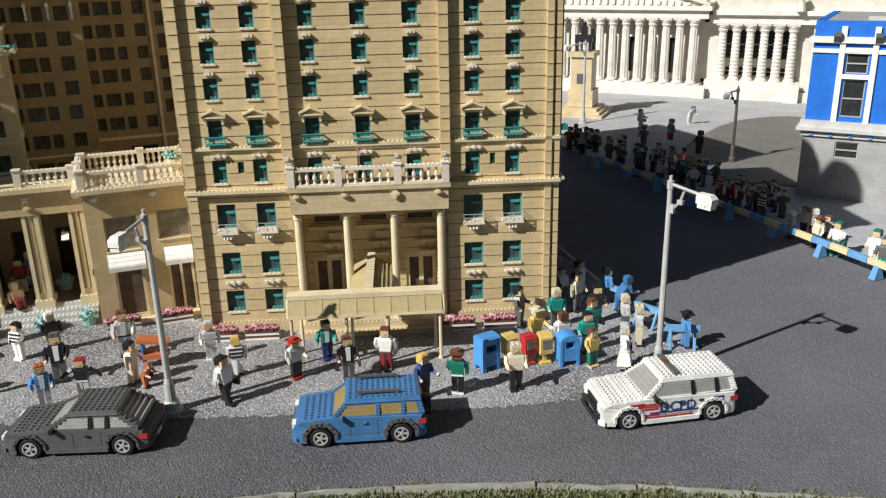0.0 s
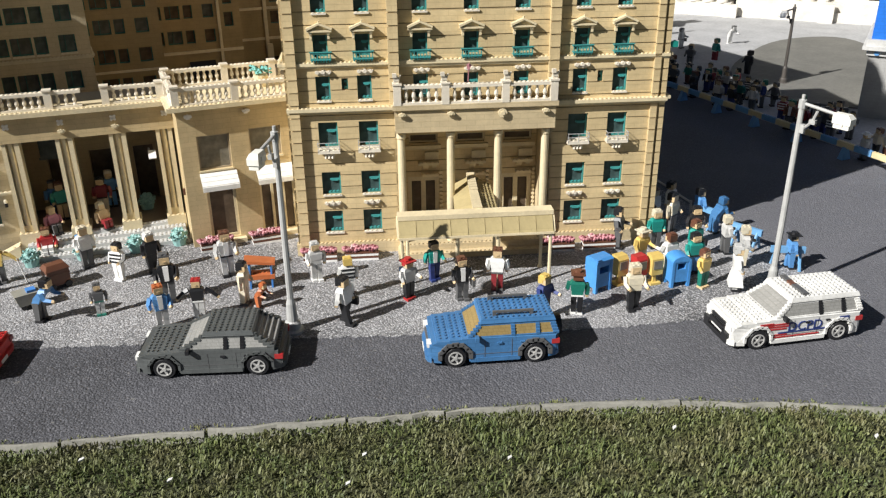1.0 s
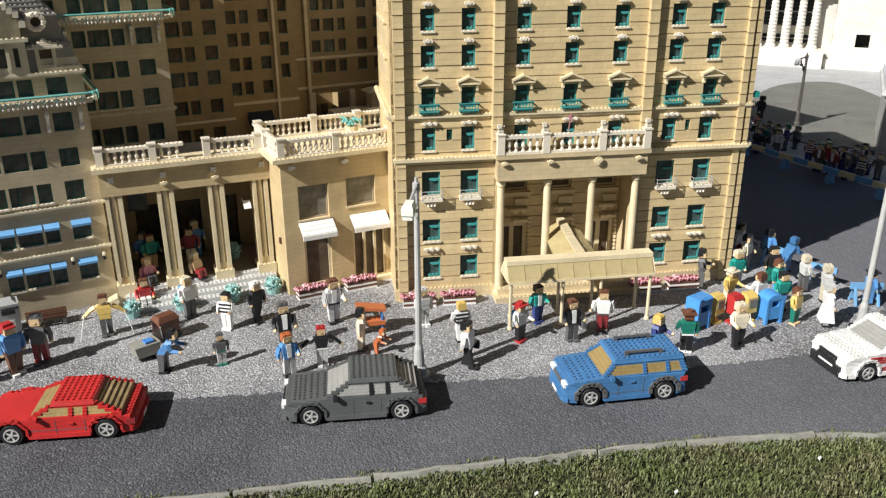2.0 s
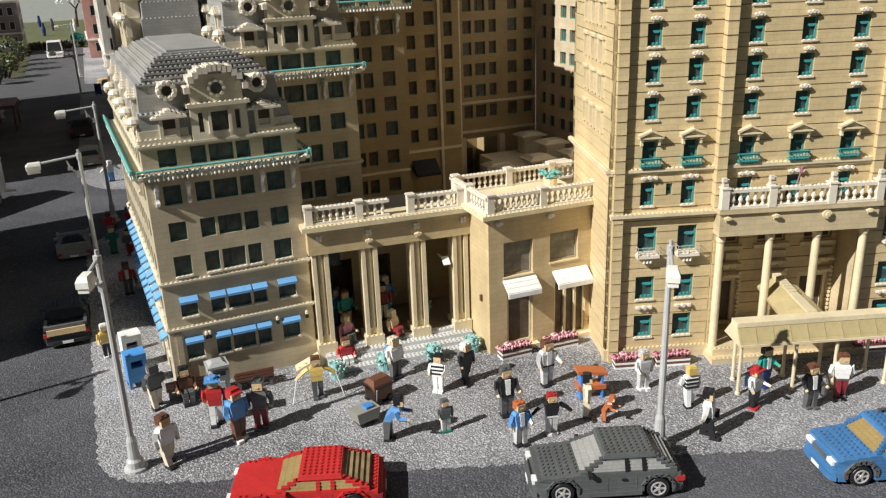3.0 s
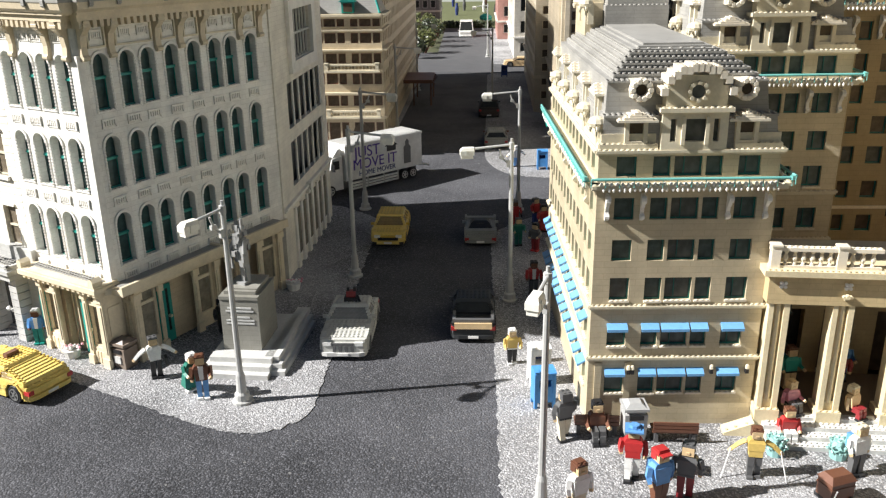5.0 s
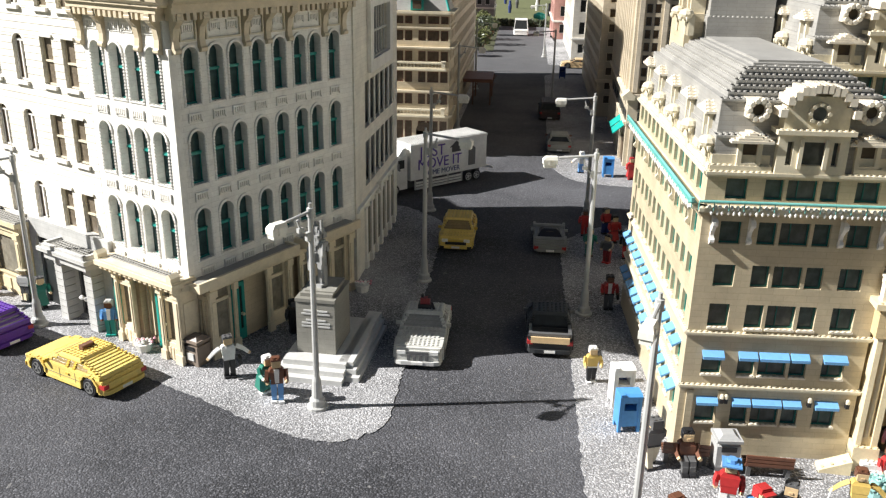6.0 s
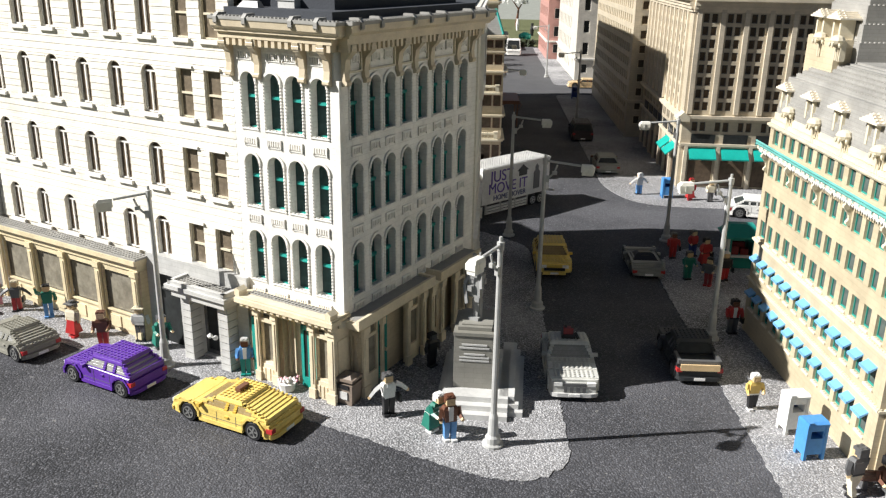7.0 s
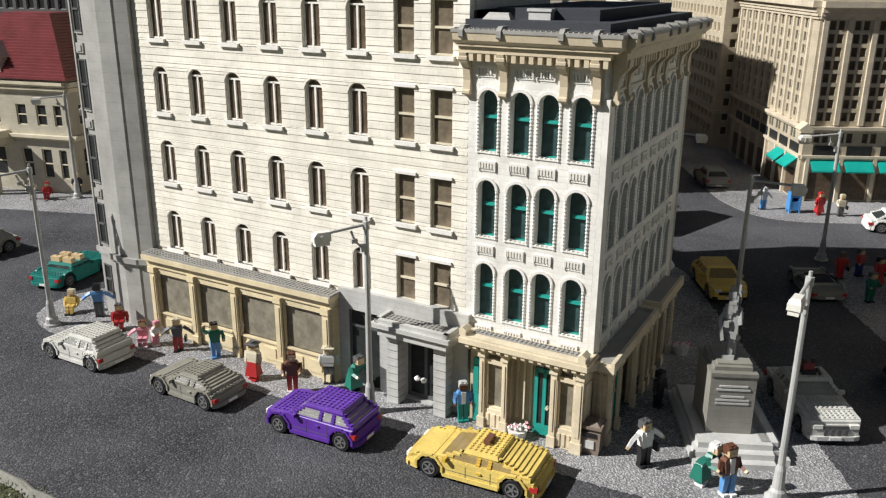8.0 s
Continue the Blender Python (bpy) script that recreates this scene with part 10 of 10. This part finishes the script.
# ---- kiosk, barriers ----
k = thing("kiosk", at(-0.522, 2.766, PAVE, -4), "teal green street kiosk with white corner posts and a hipped roof", "kiosk")
part("body", wall_cells(Shape(), -0.036, 0.036, 0.0, 0.082, [(-0.026, 0.026, 0.034, 0.074)], -0.034, -0.029).box(-0.036, -0.031, -0.029, 0.034, 0, 0.040).box(0.031, 0.036, -0.029, 0.034, 0, 0.082).box(-0.031, 0.031, 0.029, 0.034, 0, 0.082), TEAL, k)
for x, y in ((-0.034, -0.032), (-0.034, 0.032), (-0.034, 0.0)):
    part("corner_post", shared(("kiosk_post",), lambda: Shape().box(-0.003, 0.003, -0.003, 0.003, 0.040, 0.084), WHITE), None, k, m=Matrix.Translation((x, y, 0)))
part("roof", Shape().wedge(-0.046, 0.046, -0.044, 0.044, 0.084, 0.112, (-0.030, 0.030, -0.010, 0.010)).box(-0.048, 0.048, -0.046, 0.046, 0.081, 0.085), TEAL, k)
part("counter", Shape().box(-0.028, 0.028, -0.046, -0.034, 0.032, 0.036), WHITE, k)
part("goods", Shape().box(-0.022, -0.006, -0.028, -0.010, 0.034, 0.056).box(0.000, 0.020, -0.026, -0.008, 0.034, 0.050).box(-0.018, 0.014, -0.008, 0.012, 0.034, 0.062), DARK_RED, k, "dark red goods inside")


RAIL_BLUE = plain_plastic("rail_blue", (0.15, 0.35, 0.62))
RAIL_CREAM = plain_plastic("rail_cream", (0.72, 0.62, 0.36))
BARRIER_BLUE = plain_plastic("barrier_blue", (0.16, 0.36, 0.60))


def sawhorse(x, y, turn, mats, label):
    b = thing("barrier", at(x, y, PAVE, turn), label, "barrier", "crowd barriers")
    part("board", shared(("barrier_board", mats.name), lambda: Shape().box(-0.030, 0.030, -0.003, 0.003, 0.030, 0.042), mats), None, b)
    for s in (-1, 1):
        part("leg", shared(("barrier_leg", mats.name), lambda: Shape().rod((0, -0.016, 0.0), (0, 0.0, 0.036), 0.003, 6).rod((0, 0.016, 0.0), (0, 0.0, 0.036), 0.003, 6).box(-0.002, 0.002, -0.010, 0.010, 0.010, 0.014), mats), None, b, m=Matrix.Translation((s * 0.021, 0, 0)))


for x, y, turn in ((0.914, 1.130, 150), (0.912, 1.232, 110), (0.908, 1.345, 100)):
    sawhorse(x, y, turn, BARRIER_BLUE, "pale blue toy-brick crowd barrier on splayed legs")
rail = thing("rail_barrier", at(1.492, 1.20, PAVE, 90), "low blue and cream striped rail along the avenue", "barrier")
for i in range(22):
    part("rail_bar", shared(("rail_bar", i % 2), lambda: Shape().box(0.001, 0.051, -0.004, 0.004, 0.028, 0.042).stud_row(0.002, 0.050, 0, 0.042), RAIL_BLUE if i % 2 else RAIL_CREAM), None, rail, m=Matrix.Translation((i * 0.052, 0, 0)))
    if i % 3 == 0:
        part("rail_foot", shared(("rail_foot",), lambda: Shape().wedge(-0.008, 0.008, -0.014, 0.014, 0, 0.030, (-0.006, 0.006, -0.004, 0.004)), RAIL_BLUE), None, rail, m=Matrix.Translation((i * 0.052 + 0.026, 0, 0)))
rope = thing("rope_line", at(0, 0), "thin pale rope line along the pavement edge", "rope")
part("rope", Shape().rod((0.906, 1.39, 0.036), (0.950, 1.66, 0.030), 0.0022, 6).rod((0.950, 1.66, 0.030), (0.957, 2.5, 0.022), 0.002, 6), LIGHT_GREY, rope)
for x, y, top in ((0.906, 1.39, 0.040), (0.950, 1.66, 0.032), (0.952, 1.94, 0.030), (0.955, 2.22, 0.026), (0.957, 2.5, 0.024)):
    part("peg", Shape().rod((x, y, PAVE), (x, y, top), 0.0024, 6), LIGHT_GREY, rope)

# ---- toy figures: plain block dolls, one mesh each ----
COLOURS = {"W": WHITE, "B": BLACK, "R": RED, "G": GREEN, "U": MID_BLUE, "N": NAVY, "Y": YELLOW, "T": SKIN, "K": DARK_GREY, "L": LIGHT_GREY, "O": ORANGE, "P": PINK, "M": BROWN, "E": TEAL, "D": DARK_RED, "S": BUFF_TRIM, "C": CAR_BLUE}
WORDS = {"W": "white", "B": "black", "R": "red", "G": "green", "U": "blue", "N": "navy", "Y": "yellow", "T": "tan", "K": "dark-grey", "L": "light-grey", "O": "orange", "P": "pink", "M": "brown", "E": "teal", "D": "dark-red", "S": "cream", "C": "sky-blue"}


def figure(x, y, turn, code, tall=95, z=PAVE, act=0, on="the pavement", flags=""):
    """A block doll. code: hair or hat, face, top, legs, shoes; tall: height in millimetres.
    flags: h brimmed hat, c cap, s striped top, j open jacket, k skirt, p pack, o arms out, f arms forward, u arm up, w striding, t two long sticks."""
    rnd = random.Random(int(abs(x) * 7919 + abs(y) * 104729))
    s = Shape()
    stride = rnd.uniform(0.006, 0.011) if "w" in flags else rnd.uniform(-0.003, 0.004)
    low = 0.022 if act == 2 else 0.045
    lean = -0.020 if act == 1 else rnd.uniform(-0.002, 0.003)
    for k in (-1, 1):
        xo, st = k * 0.0066, k * stride
        if act == 2:
            s.box(xo - 0.0052, xo + 0.0052, -0.026, 0.004, low - 0.006, low + 0.006, 3).box(xo - 0.0048, xo + 0.0048, -0.028, -0.018, 0.004, low - 0.004, 3)
            s.box(xo - 0.0056, xo + 0.0056, -0.034, -0.017, 0.0, 0.0052, 4)
            continue
        knee = low * 0.52
        s.wedge(xo - 0.0046, xo + 0.0046, -0.0050 + st, 0.0052 + st, 0.004, knee, (xo - 0.0050, xo + 0.0050, -0.0056 + st * 0.4, 0.0058 + st * 0.4), 3)
        s.wedge(xo - 0.0054, xo + 0.0054, -0.0062 + st * 0.4, 0.0060 + st * 0.4, knee, low, (xo - 0.0058, xo + 0.0058, -0.0068, 0.0068), 3)
        s.box(xo - 0.0056, xo + 0.0056, -0.0115 + st, 0.0058 + st, 0.0, 0.0052, 4)
    if "k" in flags:
        s.wedge(-0.0165, 0.0165, -0.0140, 0.0140, 0.012, low + 0.002, (-0.0115, 0.0115, -0.0075, 0.0075), 3)
    t0, t1 = low, low + 0.0305
    hip, chest = lean * 0.3, lean
    s.wedge(-0.0116, 0.0116, -0.0076, 0.0076, t0 - 0.002, t0 + 0.010, (-0.0122, 0.0122, -0.0078 + hip, 0.0078 + hip), 2)
    s.wedge(-0.0132, 0.0132, -0.0084 + hip, 0.0084 + hip, t0 + 0.010, t1 - 0.006, (-0.0146, 0.0146, -0.0086 + chest, 0.0086 + chest), 2)
    s.wedge(-0.0152, 0.0152, -0.0080 + chest, 0.0080 + chest, t1 - 0.006, t1, (-0.0112, 0.0112, -0.0062 + chest, 0.0062 + chest), 2)
    if "j" in flags:
        s.wedge(-0.0040, 0.0040, -0.0096, -0.006, t0 + 0.001, t1 - 0.001, (-0.0052, 0.0052, -0.0094 + chest, -0.006 + chest), 5)
    if "s" in flags:
        for i in range(3):
            d = lean * (0.2 + i * 0.28)
            s.box(-0.0152, 0.0152, -0.0094 + d, 0.0094 + d, t0 + 0.003 + i * 0.0090, t0 + 0.0072 + i * 0.0090, 5)
    elif rnd.random() < 0.5:
        s.box(-0.0122, 0.0122, -0.0082, 0.0082, t0 - 0.003, t0 + 0.0006, 4)
    for k in (-1, 1):
        a = Vector((k * 0.0172, chest, t1 - 0.0052))
        fwd, wide = rnd.uniform(-0.010, 0.003), k * rnd.uniform(0.0015, 0.0045)
        drop = -0.014
        if "o" in flags:
            fwd, wide, drop = -0.002, k * 0.013, -0.008
        elif "f" in flags or (k == 1 and rnd.random() < 0.3):
            fwd, wide = -0.016, k * 0.001
        b = a + Vector((wide, fwd * 0.4, drop))
        c = b + Vector((wide * (0.9 if "o" in flags else -0.3), fwd, -0.012 + abs(fwd) * 0.65))
        if "u" in flags and k == -1:
            b, c = a + Vector((k * 0.008, -0.004, 0.006)), a + Vector((k * 0.010, -0.006, 0.020))
        s.rod(tuple(a), tuple(b), 0.0056, 4, 0.0052, 2).rod(tuple(b), tuple(c), 0.0050, 4, 0.0042, 2)
        s.rod(tuple(c), tuple(c + (c - b).normalized() * 0.0050), 0.0044, 4, 0.0036, 1)
        if "t" in flags:
            s.rod((c.x, c.y - 0.002, c.z + 0.004), (c.x + k * 0.014, c.y - 0.014, -0.001), 0.0013, 5, None, 5)
    hy = lean * 1.25
    s.box(-0.0046, 0.0046, hy - 0.0046, hy + 0.0046, t1 - 0.001, t1 + 0.0026, 1)
    s.box(-0.0086, 0.0086, hy - 0.0084, hy + 0.0078, t1 + 0.0024, t1 + 0.0156, 1)
    s.box(-0.0028, 0.0028, hy - 0.0098, hy - 0.0080, t1 + 0.0062, t1 + 0.0090, 1)
    top = t1 + 0.0150
    s.box(-0.0096, 0.0096, hy - 0.0074, hy + 0.0100, top - 0.0012, top + 0.0044, 0).box(-0.0096, 0.0096, hy + 0.0036, hy + 0.0102, t1 + 0.0036, top, 0)
    s.box(-0.0098, -0.0078, hy - 0.0020, hy + 0.0060, t1 + 0.0060, top, 0).box(0.0078, 0.0098, hy - 0.0020, hy + 0.0060, t1 + 0.0060, top, 0)
    if "h" in flags:
        s.box(-0.0145, 0.0145, hy - 0.0150, hy + 0.0140, top + 0.0002, top + 0.0026, 0).turned(0, hy, ((0.0088, top + 0.0026), (0.0078, top + 0.0088)), 8, 0)
    elif "c" in flags:
        s.box(-0.0084, 0.0084, hy - 0.0160, hy - 0.0070, top + 0.0004, top + 0.0024, 0).box(-0.0080, 0.0080, hy - 0.0064, hy + 0.0080, top + 0.0044, top + 0.0066, 0)
    else:
        if rnd.random() < 0.5:
            s.box(-0.0074, 0.0074, hy - 0.0040, hy + 0.0080, top + 0.0044, top + 0.0070, 0)
        for px in (-0.0045, 0.0045):
            s.stud(px, hy - 0.0046, top + 0.0044).stud(px, hy + 0.0050, top + 0.0044)
    if "p" in flags:
        s.box(-0.0110, 0.0110, lean + 0.0086, lean + 0.0175, t0 + 0.004, t1 - 0.002, 5).box(-0.0090, 0.0090, lean + 0.0175, lean + 0.0195, t0 + 0.007, t1 - 0.007, 5)
    elif rnd.random() < 0.2:
        s.box(0.0190, 0.0250, -0.014, 0.004, t0 - 0.014, t0 + 0.002, 4)
    trim = "U" if "p" in flags else "B" if "s" in flags and code[2] == "W" else "W" if set("sjt") & set(flags) else rnd.choice("WTKS")
    mats = tuple(COLOURS[c] for c in code + trim)
    looks = "striped " if "s" in flags else ""
    extra = " in a hat" if "h" in flags else " in a cap" if "c" in flags else " with a pack" if "p" in flags else ""
    words = f"{('', 'bending ', 'sitting ')[act]}{looks}{WORDS[code[2]]} and {WORDS[code[3]]} doll{extra} on {on}"
    k = 0.83 * tall / (75.5 + 19.4 + (4.4 if "h" in flags else 0.0)) if act != 2 else 0.83 * tall / 95.0
    return single("toy_figure", s, mats, pose(x, y, z, 0, 0, turn) @ Matrix.Scale(k, 4), words, "toy figure", "toy figures")


# place, facing, colours, posture, height and what sets each one apart
STREET = """-0.651 1.748 200 KTKSB 0 100 w|-0.600 1.752 5 BTMKB 2 98 f|-0.564 1.646 -10 UTRWB 0 105 hw|-0.539 1.582 25 RTUMW 0 108 cp|-0.499 1.602 -20 KTKDK 0 104 |-0.650 1.560 30 MTWSB 0 102 w|-0.390 1.656 -8 MTYKK 0 92 ot|-0.244 1.663 20 STWKB 0 96 p
-0.323 1.478 60 BTUKB 1 92 f|-0.194 1.582 -40 BTWWW 0 84 s|-0.137 1.592 20 WTBBB 0 92 w|-0.233 1.459 0 KTKLG 0 68 |-0.123 1.460 -5 KTBKB 0 104 j|-0.144 1.372 5 OTULB 0 90 j|-0.014 1.520 0 MTLLB 0 104 j|-0.085 1.380 -15 RTBLW 0 86 o
-0.008 1.400 60 BTSSK 0 92 |0.010 1.375 40 OTOOB 1 58 f|0.126 1.433 0 LTLLW 0 88 |-0.721 1.997 10 WTYBW 0 82 |0.128 1.266 40 BTWBB 0 98 w|0.160 1.352 170 YTWWB 0 88 sw|0.250 1.302 15 RTLBR 0 92 hp|0.317 1.350 0 BTENN 0 88 j
0.331 1.262 -5 MTBKK 0 92 j|0.399 1.266 -30 MTWDK 0 95 w|0.424 1.150 20 YTNBB 0 92 |0.480 1.140 150 MTGBW 0 96 h|0.572 1.114 -15 STSBB 0 98 f|0.785 1.372 40 BTBMB 0 104 u|0.866 1.404 30 BTWDW 0 98 |0.680 1.246 5 STYSB 0 92 h
0.708 1.200 180 MTWSB 0 92 |0.728 1.131 10 MTYGT 0 84 |0.772 1.100 55 LTWWB 0 100 k|0.748 1.184 -10 BTEUB 0 92 |0.832 1.285 -20 BTBGB 0 92 |0.690 1.330 40 BTKKB 0 96 |0.856 1.225 70 STLKB 0 90 |0.900 1.310 90 CTCCB 1 86 f
0.826 1.348 20 BTSKB 0 98 |0.790 1.230 10 MTEUB 0 90 |0.918 1.126 70 BTUUB 0 86 h|0.815 1.395 10 MTWKB 0 94 |0.752 1.300 -10 STEKB 0 92 |0.848 1.168 60 STLSB 0 94 |0.725 1.385 5 MTGKB 0 90 |0.905 1.36 80 BTUBB 0 90
-2.208 2.327 10 STKRB 0 84 o|-2.125 2.300 25 BTGUU 0 88 u|-2.028 2.208 -20 KTSRR 0 94 hk|-1.946 2.160 10 MTMRW 0 94 |-1.885 2.198 0 STLKB 0 94 h|-1.836 2.168 40 KTGGB 1 92 fk|-1.637 2.066 10 LMUEE 0 86 j|-1.357 1.935 30 KTWBB 0 94 oj
-1.281 1.890 40 WTGGW 1 92 fk|-1.250 1.862 20 MTMUW 0 96 j|-2.288 2.355 10 MTPPW 2 84 o|-2.367 2.436 10 KTRRB 2 88 |-2.436 2.496 190 BTUKB 0 92 o|-2.262 2.350 40 PTWPW 1 70 f|-2.507 2.521 0 STYYB 2 84 |-0.682 2.80 0 KMRRB 0 84
-0.652 3.449 200 WTLUB 0 88 o|-0.493 3.393 10 RTRRD 0 88 k|-0.430 3.380 0 STSKB 0 84 |-0.681 2.641 10 KTGGB 0 88 f|-0.611 2.750 20 BTRRB 0 88 k|-0.640 2.600 -30 BTKDR 0 86 |-0.662 2.323 5 BMRKB 0 92 j|-0.590 2.640 0 WTBRB 0 88
-0.625 2.820 30 KTRNB 0 86 |-1.292 2.125 40 BKBBB 0 84 |-2.938 3.548 0 STBBB 0 88 |-3.060 3.480 20 STSSM 1 88 f|-3.02 3.50 10 RTRRR 2 84 |-0.31 1.752 0 MTRWB 2 88 |1.99 2.81 20 KLLLK 0 92 |2.22 2.80 0 KLLLL 1 88"""
for item in STREET.replace("\n", "|").split("|"):
    fx, fy, ft, code, act, tall, *flags = item.split()
    figure(float(fx), float(fy), float(ft), code, int(tall), PAVE, int(act), flags="".join(flags))
for u, v, ft, code in ((0.055, 0.105, 0, "KTUNB"), (0.068, 0.085, 10, "MTETB"), (0.145, 0.090, -10, "BTDSB"), (0.160, 0.125, 0, "STUUB"), (0.055, 0.020, 20, "TTPKB"), (0.145, 0.012, 30, "STTDB")):
    q = porch @ Vector((u, v, 0))
    figure(q.x, q.y, ft, code, 92 if v > 0.03 else 80, 0.0295, 0 if v > 0.03 else 2, "the colonnade floor")
crowd = random.Random(21)
# knots of onlookers behind the rail: centre, spread and number of each
for cx, cy, sx, sy, n in ((1.585, 2.60, 0.03, 0.05, 7), (1.60, 2.36, 0.03, 0.05, 7), (1.655, 2.22, 0.035, 0.05, 8), (1.62, 2.03, 0.05, 0.05, 10), (1.60, 1.84, 0.04, 0.04, 4), (1.615, 1.70, 0.045, 0.05, 9), (1.545, 1.475, 0.025, 0.035, 5)):
    placed = []
    for i in range(n):
        for _ in range(30):
            px, py = cx + crowd.uniform(-sx, sx) * 1.5, cy + crowd.uniform(-sy, sy) * 1.3
            if px > 1.525 and all(math.hypot(px - a, py - b) > 0.034 for a, b in placed):
                break
        placed.append((px, py))
        # dark clothes for knots in shade, pale for the sunlit: light put in colour
        light = cy < 1.6
        figure(px, py, -90 + crowd.uniform(-40, 40), crowd.choice("BMKBGK" if not light else "WTMR") + "T" + crowd.choice("BKNDMKGRLB" if not light else "WWLS") + crowd.choice("KBNMK") + "B", crowd.uniform(84, 98), PAVE, 0, "the plaza edge", crowd.choice(("", "", "h", "j", "o", "p", "s")))
for px, py, ft, code in ((1.543, 2.179, -90, "MKBBB"), (1.801, 2.52, -60, "TKKKB"), (1.904, 2.342, -90, "BBBBB"), (1.948, 2.562, -90, "GTEDW"), (1.529, 1.371, -80, "GTWKE"), (1.553, 1.290, -70, "GTWWW"), (1.530, 1.245, -60, "KTKEB")):
    figure(px, py, ft, code, 98, PAVE, 0, "the plaza edge")
